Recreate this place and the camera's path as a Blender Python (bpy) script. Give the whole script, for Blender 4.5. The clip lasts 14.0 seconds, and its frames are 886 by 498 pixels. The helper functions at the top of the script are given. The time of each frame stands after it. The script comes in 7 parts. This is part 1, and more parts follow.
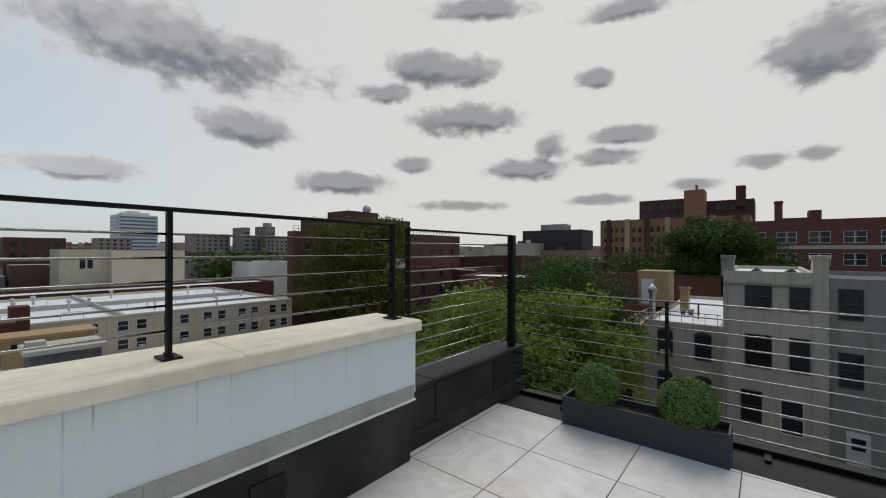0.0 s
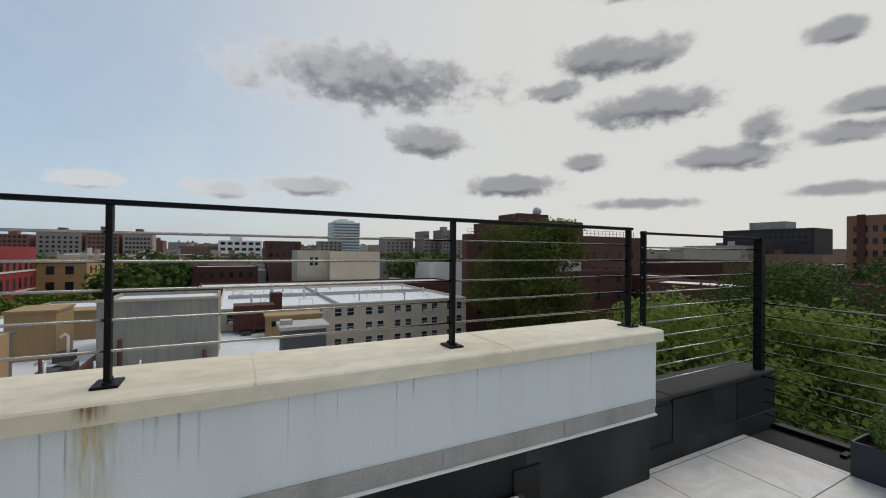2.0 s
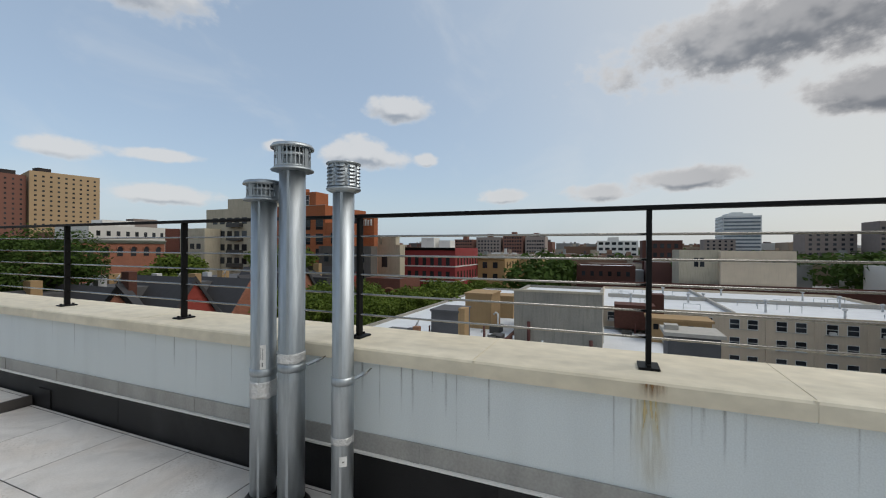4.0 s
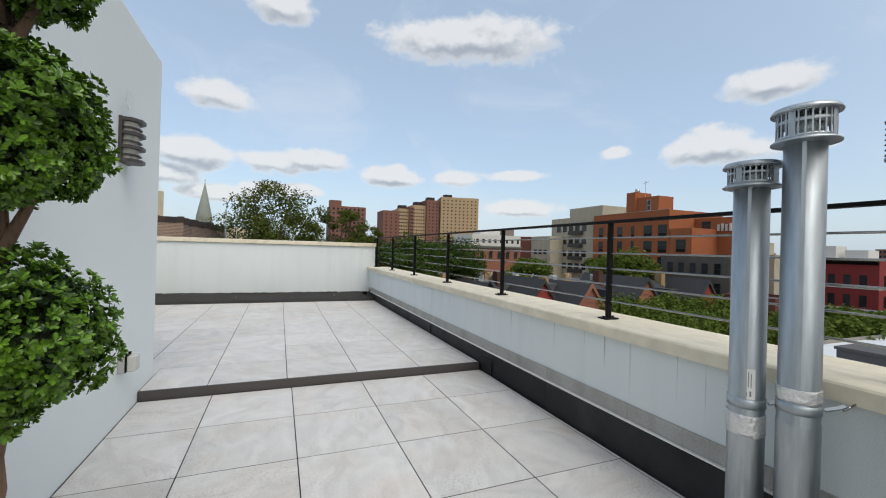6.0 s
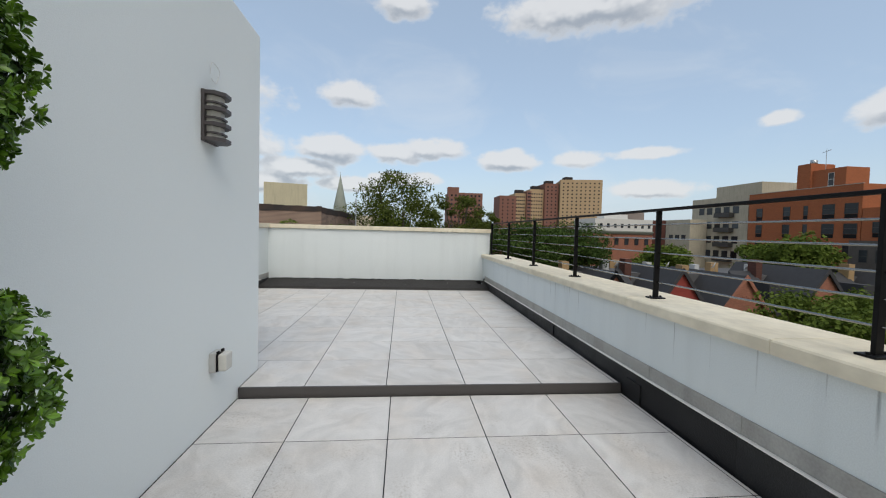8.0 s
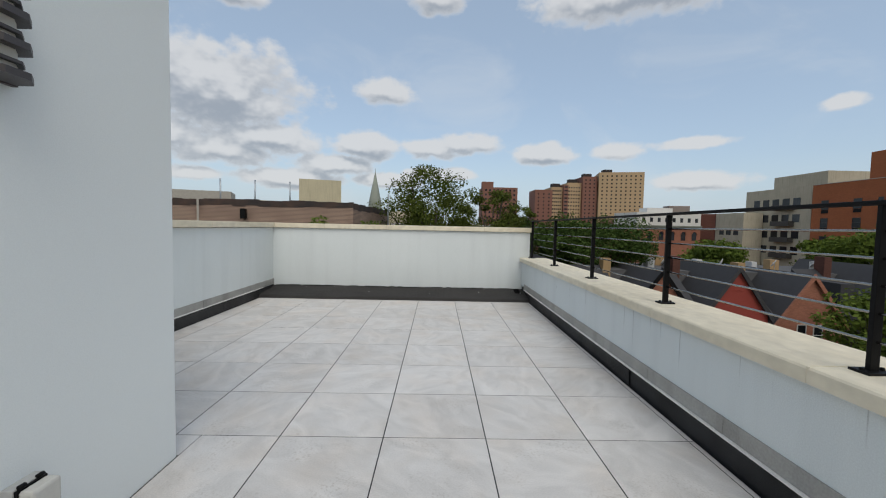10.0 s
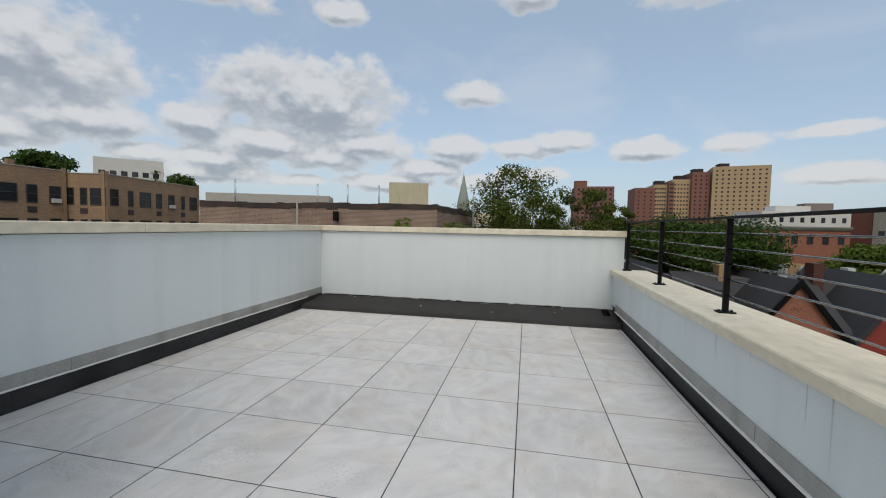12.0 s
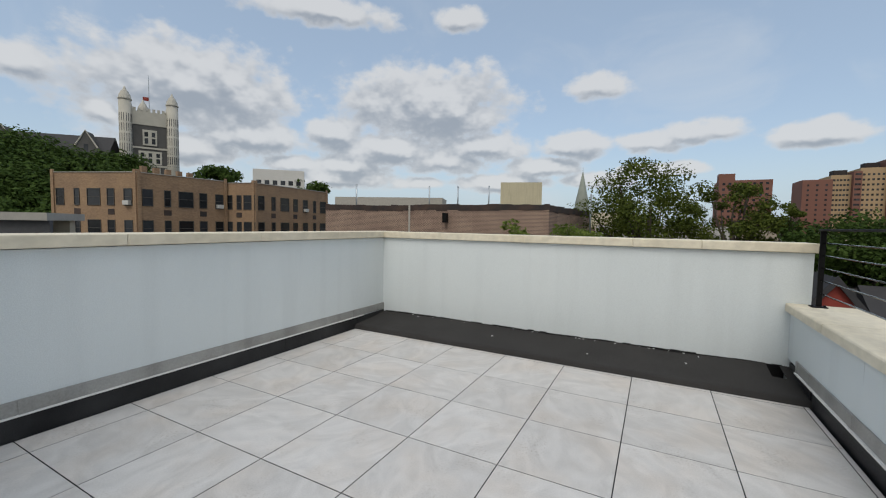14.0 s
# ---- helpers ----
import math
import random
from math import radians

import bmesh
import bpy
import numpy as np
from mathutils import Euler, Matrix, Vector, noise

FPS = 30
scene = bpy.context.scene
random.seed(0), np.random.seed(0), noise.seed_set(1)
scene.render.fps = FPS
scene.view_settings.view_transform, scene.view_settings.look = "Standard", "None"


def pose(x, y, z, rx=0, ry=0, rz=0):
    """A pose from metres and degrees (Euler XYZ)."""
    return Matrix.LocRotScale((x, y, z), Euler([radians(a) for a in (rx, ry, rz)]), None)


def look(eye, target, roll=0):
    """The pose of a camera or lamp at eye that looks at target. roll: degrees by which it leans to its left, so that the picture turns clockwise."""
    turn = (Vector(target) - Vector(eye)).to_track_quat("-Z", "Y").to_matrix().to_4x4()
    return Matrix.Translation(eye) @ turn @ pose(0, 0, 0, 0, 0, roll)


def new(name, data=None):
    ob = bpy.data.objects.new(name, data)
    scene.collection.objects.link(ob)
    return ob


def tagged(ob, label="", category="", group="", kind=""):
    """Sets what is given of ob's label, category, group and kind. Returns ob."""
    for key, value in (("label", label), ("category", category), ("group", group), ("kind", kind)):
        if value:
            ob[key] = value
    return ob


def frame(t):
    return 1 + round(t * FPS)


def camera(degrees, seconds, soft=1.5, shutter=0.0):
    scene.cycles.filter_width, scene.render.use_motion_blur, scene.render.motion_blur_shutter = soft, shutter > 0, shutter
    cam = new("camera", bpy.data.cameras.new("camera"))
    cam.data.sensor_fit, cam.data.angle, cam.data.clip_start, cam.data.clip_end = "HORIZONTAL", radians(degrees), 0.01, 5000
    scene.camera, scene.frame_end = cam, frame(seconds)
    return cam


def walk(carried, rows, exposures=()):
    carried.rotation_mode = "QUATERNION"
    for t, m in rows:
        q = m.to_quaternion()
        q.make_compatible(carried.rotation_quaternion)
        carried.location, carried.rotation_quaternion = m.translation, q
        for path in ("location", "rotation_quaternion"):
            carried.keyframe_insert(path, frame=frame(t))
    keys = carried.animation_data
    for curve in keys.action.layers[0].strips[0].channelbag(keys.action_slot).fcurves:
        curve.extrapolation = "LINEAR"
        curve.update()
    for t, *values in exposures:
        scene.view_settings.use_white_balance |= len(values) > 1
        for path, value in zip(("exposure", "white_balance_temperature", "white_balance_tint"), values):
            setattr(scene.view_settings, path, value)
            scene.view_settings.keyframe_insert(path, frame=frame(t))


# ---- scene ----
cam = camera(95.6, 14.0, soft=1.1)
PATH = [
    (0, (-1.894, -5.162, 1.178), (-0.638, -6.719, 1.185), 0.2),
    (0.5, (-1.823, -5.104, 1.184), (-0.527, -6.627, 1.188), 0.4),
    (1, (-1.761, -5.016, 1.186), (-0.354, -6.438, 1.194), 0.3),
    (1.5, (-1.721, -4.889, 1.194), (-0.139, -6.112, 1.203), 0.2),
    (2, (-1.673, -4.773, 1.19), (0.101, -5.697, 1.202), 0.6),
    (2.5, (-1.656, -4.65, 1.188), (0.268, -5.195, 1.198), 0.5),
    (3, (-1.649, -4.51, 1.187), (0.348, -4.624, 1.191), 0.6),
    (3.5, (-1.65, -4.384, 1.18), (0.321, -4.042, 1.179), 0.2),
    (3.6, (-1.665, -4.346, 1.17), (0.281, -3.884, 1.18), 0.7),
    (4, (-1.692, -4.232, 1.184), (0.155, -3.465, 1.18), 0.3),
    (4.2, (-1.72, -4.169, 1.19), (0.05, -3.237, 1.18), 0.3),
    (6.3, (-1.921, -3.596, 1.13), (-1.311, -1.691, 1.133), 1.6),
    (6.5, (-1.909, -3.558, 1.134), (-1.382, -1.629, 1.132), 1.5),
    (7, (-1.855, -3.407, 1.129), (-1.507, -1.437, 1.095), 1.5),
    (7.2, (-1.832, -3.326, 1.125), (-1.531, -1.349, 1.078), 1.6),
    (9.3, (-1.597, -2.15, 1.211), (-1.479, -0.156, 1.104), 1.1),
    (9.5, (-1.592, -1.994, 1.214), (-1.496, 0.001, 1.105), 1.2),
    (10, (-1.535, -1.662, 1.228), (-1.506, 0.335, 1.117), 1.2),
    (10.5, (-1.457, -1.354, 1.244), (-1.514, 0.642, 1.134), 1.1),
    (11, (-1.386, -1.051, 1.248), (-1.548, 0.94, 1.137), 1.1),
    (11.5, (-1.313, -0.732, 1.243), (-1.597, 1.245, 1.134), 1.1),
    (12, (-1.204, -0.429, 1.256), (-1.61, 1.526, 1.144), 1.1),
    (12.5, (-1.08, -0.133, 1.226), (-1.59, 1.798, 1.115), 1.1),
    (13, (-1.009, 0.157, 1.252), (-1.605, 2.062, 1.14), 1.0),
    (13.5, (-0.967, 0.455, 1.283), (-1.665, 2.325, 1.167), 1.0),
    (14, (-1.089, 0.965, 1.342), (-2.024, 2.729, 1.223), 1.0),
]
walk(cam, [(t, look(eye, target, roll)) for t, eye, target, roll in PATH], ((0, -0.1), (4.2, -0.08), (6.3, 0.22), (7.2, 0.2), (9.3, -0.06), (14.0, -0.08)))

# ---------------------------------------------------------------- world and sun
SUN_AZ, SUN_EL = radians(-78), radians(54)
world = bpy.data.worlds.new("sky")
scene.world = world
world.use_nodes = True
WN, WL = world.node_tree.nodes, world.node_tree.links
WN.clear()


def wnode(kind, **sets):
    n = WN.new(kind)
    for k, v in sets.items():
        n.inputs[k].default_value = v
    return n


def wmath(op, a, b=None, clamp=False):
    n = WN.new("ShaderNodeMath")
    n.operation, n.use_clamp = op, clamp
    for i, v in enumerate((a, b)):
        if v is None:
            continue
        if isinstance(v, (int, float)):
            n.inputs[i].default_value = v
        else:
            WL.new(v, n.inputs[i])
    return n.outputs[0]


def wramp(value, lo, hi, a=0.0, b=1.0):
    n = WN.new("ShaderNodeMapRange")
    n.interpolation_type = "SMOOTHSTEP"
    WL.new(value, n.inputs[0])
    for i, v in zip((1, 2, 3, 4), (lo, hi, a, b)):
        n.inputs[i].default_value = v
    return n.outputs[0]


def wmix(fac, a, b):
    n = WN.new("ShaderNodeMix")
    n.data_type = "RGBA"
    for i, v in ((0, fac), (6, a), (7, b)):
        if isinstance(v, (int, float, tuple)):
            n.inputs[i].default_value = v
        else:
            WL.new(v, n.inputs[i])
    return n.outputs[2]


def cloud_field(clouds, heading):
    """How deep inside the nearest cloud bank a heading lies: 1 in its middle, 0 on its rim."""
    nearest = None
    for az, el, w, h in clouds:
        m = WN.new("ShaderNodeMapping")
        m.vector_type = "TEXTURE"
        a, e = radians(az), radians(el)
        m.inputs["Location"].default_value = (math.cos(a) * math.cos(e), math.sin(a) * math.cos(e), math.sin(e))
        m.inputs["Rotation"].default_value = (0, -e, a)
        m.inputs["Scale"].default_value = (1.0, math.radians(w * 1.3), math.radians(h * 1.45))
        WL.new(heading, m.inputs["Vector"])
        l = WN.new("ShaderNodeVectorMath")
        l.operation = "LENGTH"
        WL.new(m.outputs[0], l.inputs[0])
        if nearest is None:
            nearest = l.outputs["Value"]
        else:
            n = WN.new("ShaderNodeMath")
            n.operation = "SMOOTH_MIN"
            WL.new(nearest, n.inputs[0])
            WL.new(l.outputs["Value"], n.inputs[1])
            n.inputs[2].default_value = 0.25
            nearest = n.outputs[0]
    return wmath("SUBTRACT", 1.0, nearest)


# heading, height, half width and half height in degrees
CLOUDS_SUNWARD = (
    (-17, 22.8, 14.2, 3.4), (-25, 15.3, 5.3, 1.9), (-51, 24.2, 7.3, 1.9), (-55, 18.0, 6.8, 1.9), (-43, 21.2, 3.3, 1.3), (-47, 12.0, 3.0, 1.1),
    (-66, 14.1, 2.2, 1.6), (-75, 14.8, 3.9, 1.0), (-73, 12.1, 3.3, 1.1), (-72, 21.9, 2.1, 1.0), (-95, 20.5, 4.6, 3.1), (-37, 9.3, 7.1, 1.4),
    (-10, 8.4, 3.5, 0.7), (-63, 11.2, 5.3, 1.4), (-83, 8.2, 3.2, 0.7), (-76, 28.9, 6.0, 1.2), (-56, 31.0, 7.5, 1.1), (-94, 10.2, 1.9, 0.8),
    (-90, 10.0, 2.7, 0.8), (-72, 6.7, 4.2, 0.7), (-54, 6.3, 6.4, 0.7),
)
CLOUDS_STREET = (
    (29, 18.9, 3.6, 1.5), (34, 12.7, 5.3, 1.5), (25, 12.3, 1.6, 0.8), (2, 7.5, 3.6, 1.1), (-9, 8.6, 5.9, 1.1), (14, 7.3, 3.3, 0.8),
    (91, 28.8, 3.4, 1.5), (65, 27.6, 9.5, 2.2), (98, 17.9, 3.5, 1.2), (101, 10.7, 4.2, 1.4), (76, 10.3, 3.1, 1.2),
    (66, 10.1, 3.0, 0.9), (58, 10.5, 4.1, 0.6), (45, 13.1, 1.6, 0.6), (34, 13.4, 3.5, 1.5), (91, 10.6, 3.5, 1.2), (57, 6.1, 4.1, 1.0),
)
CLOUDS_HILL = (
    (150, 15.6, 11.6, 4.5), (120, 16.0, 11.2, 4.4), (133, 12.1, 4.4, 2.0), (104, 8.2, 5.0, 1.3), (118, 8.8, 6.5, 1.7), (131, 7.8, 5.0, 1.3), (99, 10.6, 2.8, 1.6), (86, 11.4, 4.0, 1.3),
    (75, 9.9, 3.0, 1.1), (97, 18.0, 3.6, 1.4), (135, 26.2, 7.7, 1.4), (116, 26.2, 2.6, 1.2), (164, 14.8, 2.3, 1.5), (158, 11.7, 1.8, 1.4),
    (138, 7.7, 4.2, 1.2), (121, 5.9, 4.5, 0.8), (90, 7.3, 4.5, 0.8), (126, 10.2, 9.0, 2.2), (143, 10.6, 6.5, 2.0), (112, 10.8, 6.0, 1.8), (133, 6.2, 9.0, 1.2), (110, 6.0, 7.0, 1.1),
    (150, 8.6, 7.0, 1.5), (97, 6.3, 5.0, 0.9),
)
CLOUDS = CLOUDS_SUNWARD + CLOUDS_STREET + CLOUDS_HILL
way = WN.new("ShaderNodeTexCoord").outputs["Generated"]
sep = WN.new("ShaderNodeSeparateXYZ")
WL.new(way, sep.inputs[0])
up = wmath("MAXIMUM", sep.outputs[2], 0.0)
sky = WN.new("ShaderNodeTexSky")
sky.sky_type, sky.sun_disc = "NISHITA", False
sky.sun_elevation, sky.sun_rotation = SUN_EL, math.pi / 2 - SUN_AZ
sky.air_density, sky.dust_density, sky.ozone_density = 1.0, 2.0, 1.0
dim = WN.new("ShaderNodeVectorMath")
dim.operation = "SCALE"
WL.new(sky.outputs[0], dim.inputs[0])
dim.inputs[3].default_value = 0.155
# haze: thick towards the sun and the horizon
toward = WN.new("ShaderNodeVectorMath")
toward.operation = "DOT_PRODUCT"
toward.inputs[1].default_value = (math.cos(SUN_AZ), math.sin(SUN_AZ), 0.35)
WL.new(way, toward.inputs[0])
sunward = wramp(toward.outputs["Value"], -0.25, 0.85)
haze = wmath("MAXIMUM", wramp(toward.outputs["Value"], -0.3, 1.0, 0.44, 0.96), wramp(up, 0.0, 0.35, 0.72, 0.0))
haze_colour = wmix(sunward, (0.535, 0.655, 0.765, 1), (0.725, 0.72, 0.685, 1))
air = wmix(haze, dim.outputs[0], haze_colour)
# clouds: broken cumulus laid out by heading; rims broken by billows, tops lit, undersides grey
flat = WN.new("ShaderNodeMapping")
flat.inputs["Scale"].default_value = (1, 1, 1.5)
WL.new(way, flat.inputs[0])
lifted = WN.new("ShaderNodeMapping")
lifted.inputs["Scale"].default_value = (1, 1, 1.5)
lifted.inputs["Location"].default_value = (0, 0, 0.039)
WL.new(way, lifted.inputs[0])


def billows(source, fine=1.0):
    big = wnode("ShaderNodeTexNoise", Scale=10.0, Detail=7.0 if fine > 0.95 else 3.0, Roughness=0.5, Distortion=0.1)
    small = wnode("ShaderNodeTexNoise", Scale=27.0, Detail=6.0 if fine > 0.95 else 2.0, Roughness=0.55)
    WL.new(source, big.inputs["Vector"])
    WL.new(source, small.inputs["Vector"])
    return wmath("ADD", wmath("MULTIPLY", wmath("SUBTRACT", big.outputs[0], 0.5), 1.05), wmath("MULTIPLY", wmath("SUBTRACT", small.outputs[0], 0.5), 0.85 * fine))


raised = WN.new("ShaderNodeVectorMath")
raised.operation = "ADD"
raised.inputs[1].default_value = (0, 0, 0.026)
WL.new(way, raised.inputs[0])
field = cloud_field(CLOUDS, way)
depth = wmath("ADD", field, billows(flat.outputs[0]))
below = wmath("ADD", wmath("MULTIPLY", field, 0.65), wmath("MULTIPLY", billows(flat.outputs[0], 0.7), 0.7))
above = wmath("ADD", wmath("MULTIPLY", cloud_field(CLOUDS, raised.outputs[0]), 0.65), wmath("MULTIPLY", billows(lifted.outputs[0], 0.7), 0.7))
mask = wmath("MULTIPLY", wramp(depth, -0.03, 0.40), wramp(up, 0.0, 0.05))
crest = wramp(wmath("SUBTRACT", below, above), -0.24, 0.32)
thick = wramp(depth, 0.0, 0.62)
lit = wmix(sunward, (0.715, 0.72, 0.725, 1), (0.72, 0.705, 0.70, 1))
shaded = wmix(sunward, (0.335, 0.37, 0.42, 1), (0.15, 0.163, 0.19, 1))
away = wmath("MULTIPLY", thick, wramp(crest, 0.0, 1.0, 1.0, 0.0))
into = wmath("MULTIPLY", thick, wramp(crest, 0.0, 1.0, 1.0, 0.68))
gloom = wmath("ADD", wmath("MULTIPLY", into, sunward), wmath("MULTIPLY", away, wmath("SUBTRACT", 1.0, sunward)))
cloud = wmix(gloom, lit, shaded)
# thin high veil
veil = wnode("ShaderNodeTexNoise", Scale=3.2, Detail=5.0, Roughness=0.6, Distortion=0.6)
WL.new(flat.outputs[0], veil.inputs["Vector"])
air = wmix(wramp(veil.outputs[0], 0.48, 0.75, 0.0, 0.28), air, (0.70, 0.735, 0.765, 1))
full = wmix(wmath("MULTIPLY", mask, wramp(sunward, 0.0, 1.0, 0.84, 0.95)), air, cloud)
back = wnode("ShaderNodeBackground", Strength=1.0)
WL.new(full, back.inputs[0])
out = WN.new("ShaderNodeOutputWorld")
WL.new(back.outputs[0], out.inputs[0])

sun = new("sun", bpy.data.lights.new("sun", "SUN"))
sun.data.energy, sun.data.angle, sun.data.color = 1.5, radians(40), (1.0, 0.96, 0.9)
sun.matrix_world = look((math.cos(SUN_AZ) * math.cos(SUN_EL) * 50, math.sin(SUN_AZ) * math.cos(SUN_EL) * 50, math.sin(SUN_EL) * 50), (0, 0, 0))

# ---------------------------------------------------------------- materials


def mat(name, colour, rough=0.8, vary=0.25, scale=3.0, fine=60.0, bump=0.15, metal=0.0, tint=None, spread=0.0, streak=0.0, spec=0.5, stretch=(1, 1, 1), trans=0.0):
    """A painted, mineral or metal surface: broad mottling towards tint, fine grain, relief, and a shade of its own for each piece."""
    m = bpy.data.materials.new(name)
    m.use_nodes = True
    N, L = m.node_tree.nodes, m.node_tree.links
    b = N["Principled BSDF"]
    co = N.new("ShaderNodeTexCoord")
    mp = N.new("ShaderNodeMapping")
    mp.inputs["Scale"].default_value = stretch
    geo = N.new("ShaderNodeNewGeometry")
    L.new(geo.outputs["Position"], mp.inputs[0])
    n1 = N.new("ShaderNodeTexNoise")
    n1.inputs["Scale"].default_value, n1.inputs["Detail"].default_value = scale, 6
    n2 = N.new("ShaderNodeTexNoise")
    n2.inputs["Scale"].default_value, n2.inputs["Detail"].default_value = fine, 4
    L.new(mp.outputs[0], n1.inputs["Vector"])
    L.new(mp.outputs[0], n2.inputs["Vector"])
    tint = tint or tuple(c * 0.6 for c in colour)
    r1 = N.new("ShaderNodeMapRange")
    L.new(n1.outputs[0], r1.inputs[0])
    r1.inputs[1].default_value, r1.inputs[2].default_value = 0.35, 0.7
    r1.inputs[4].default_value = vary
    mx = N.new("ShaderNodeMix")
    mx.data_type = "RGBA"
    mx.inputs[6].default_value, mx.inputs[7].default_value = (*colour, 1), (*tint, 1)
    L.new(r1.outputs[0], mx.inputs[0])
    hs = N.new("ShaderNodeHueSaturation")
    L.new(mx.outputs[2], hs.inputs["Color"])
    r2 = N.new("ShaderNodeMapRange")
    L.new(n2.outputs[0], r2.inputs[0])
    r2.inputs[1].default_value, r2.inputs[2].default_value = 0.3, 0.7
    r2.inputs[3].default_value, r2.inputs[4].default_value = 1 - vary * 0.16, 1 + vary * 0.16
    val = r2.outputs[0]
    if spread:
        ri = N.new("ShaderNodeObjectInfo")
        rr = N.new("ShaderNodeMapRange")
        L.new(ri.outputs["Random"], rr.inputs[0])
        rr.inputs[3].default_value, rr.inputs[4].default_value = 1 - spread, 1 + spread
        mu = N.new("ShaderNodeMath")
        mu.operation = "MULTIPLY"
        L.new(val, mu.inputs[0])
        L.new(rr.outputs[0], mu.inputs[1])
        val = mu.outputs[0]
    if streak:
        ms = N.new("ShaderNodeMapping")
        ms.inputs["Scale"].default_value = (2.8, 2.8, 0.22)
        L.new(geo.outputs["Position"], ms.inputs[0])
        n3 = N.new("ShaderNodeTexNoise")
        n3.inputs["Scale"].default_value, n3.inputs["Detail"].default_value = 1.6, 5
        L.new(ms.outputs[0], n3.inputs["Vector"])
        r3 = N.new("ShaderNodeMapRange")
        L.new(n3.outputs[0], r3.inputs[0])
        r3.inputs[1].default_value, r3.inputs[2].default_value = 0.5, 0.72
        r3.inputs[3].default_value, r3.inputs[4].default_value = 1.0, 1 - streak
        mu = N.new("ShaderNodeMath")
        mu.operation = "MULTIPLY"
        L.new(val, mu.inputs[0])
        L.new(r3.outputs[0], mu.inputs[1])
        val = mu.outputs[0]
    L.new(val, hs.inputs["Value"])
    L.new(hs.outputs[0], b.inputs["Base Color"])
    b.inputs["Roughness"].default_value, b.inputs["Metallic"].default_value = rough, metal
    b.inputs["Specular IOR Level"].default_value = spec
    if trans:
        b.inputs["Transmission Weight"].default_value = trans
    if bump:
        bp = N.new("ShaderNodeBump")
        bp.inputs["Strength"].default_value, bp.inputs["Distance"].default_value = bump, 0.01
        L.new(n2.outputs[0], bp.inputs["Height"])
        L.new(bp.outputs[0], b.inputs["Normal"])
    return m


def leafy(name, a, b_, rough=0.55, scale=1.2, glow=0.25, spec=0.06):
    """Foliage: a shade for each leaf and for each clump, some light through the blade."""
    m = bpy.data.materials.new(name)
    m.use_nodes = True
    N, L = m.node_tree.nodes, m.node_tree.links
    b = N["Principled BSDF"]
    geo = N.new("ShaderNodeNewGeometry")
    n1 = N.new("ShaderNodeTexNoise")
    n1.inputs["Scale"].default_value = scale
    L.new(geo.outputs["Position"], n1.inputs["Vector"])
    ad = N.new("ShaderNodeMath")
    ad.operation = "MULTIPLY_ADD"
    L.new(geo.outputs["Random Per Island"], ad.inputs[0])
    ad.inputs[1].default_value = 0.6
    mr = N.new("ShaderNodeMapRange")
    L.new(n1.outputs[0], mr.inputs[0])
    mr.inputs[1].default_value, mr.inputs[2].default_value = 0.3, 0.7
    mr.inputs[4].default_value = 0.4
    L.new(mr.outputs[0], ad.inputs[2])
    mx = N.new("ShaderNodeMix")
    mx.data_type = "RGBA"
    mx.inputs[6].default_value, mx.inputs[7].default_value = (*a, 1), (*b_, 1)
    L.new(ad.outputs[0], mx.inputs[0])
    L.new(mx.outputs[2], b.inputs["Base Color"])
    b.inputs["Roughness"].default_value = rough
    b.inputs["Specular IOR Level"].default_value = spec
    tr = N.new("ShaderNodeBsdfTranslucent")
    L.new(mx.outputs[2], tr.inputs[0])
    sh = N.new("ShaderNodeMixShader")
    sh.inputs[0].default_value = glow
    L.new(b.outputs[0], sh.inputs[1])
    L.new(tr.outputs[0], sh.inputs[2])
    L.new(sh.outputs[0], N["Material Output"].inputs[0])
    return m


def brickwork(name, colour, mortar, w=0.21, h=0.075, var=0.35, rough=0.9, tint=None):
    """Brick laid in courses, by position, for walls far off."""
    m = mat(name, colour, rough, var, 0.6, 14.0, 0.1, tint=tint)
    N, L = m.node_tree.nodes, m.node_tree.links
    b = N["Principled BSDF"]
    src = b.inputs["Base Color"].links[0].from_socket
    geo = N.new("ShaderNodeNewGeometry")
    sp = N.new("ShaderNodeSeparateXYZ")
    L.new(geo.outputs["Position"], sp.inputs[0])
    ad = N.new("ShaderNodeMath")
    L.new(sp.outputs[0], ad.inputs[0])
    L.new(sp.outputs[1], ad.inputs[1])
    cb = N.new("ShaderNodeCombineXYZ")
    L.new(ad.outputs[0], cb.inputs[0])
    L.new(sp.outputs[2], cb.inputs[1])
    br = N.new("ShaderNodeTexBrick")
    br.inputs["Scale"].default_value = 1.0
    br.inputs["Brick Width"].default_value, br.inputs["Row Height"].default_value, br.inputs["Mortar Size"].default_value = w, h, w * 0.13 if mortar[0] > 1 else 0.008
    br.inputs["Color1"].default_value, br.inputs["Color2"].default_value = (1, 1, 1, 1), (0.72, 0.72, 0.72, 1)
    br.inputs["Mortar"].default_value = (*mortar, 1)
    L.new(cb.outputs[0], br.inputs["Vector"])
    mx = N.new("ShaderNodeMix")
    mx.data_type, mx.blend_type = "RGBA", "MULTIPLY"
    mx.inputs[0].default_value = 1.0
    L.new(src, mx.inputs[6])
    L.new(br.outputs[0], mx.inputs[7])
    L.new(mx.outputs[2], b.inputs["Base Color"])
    return m


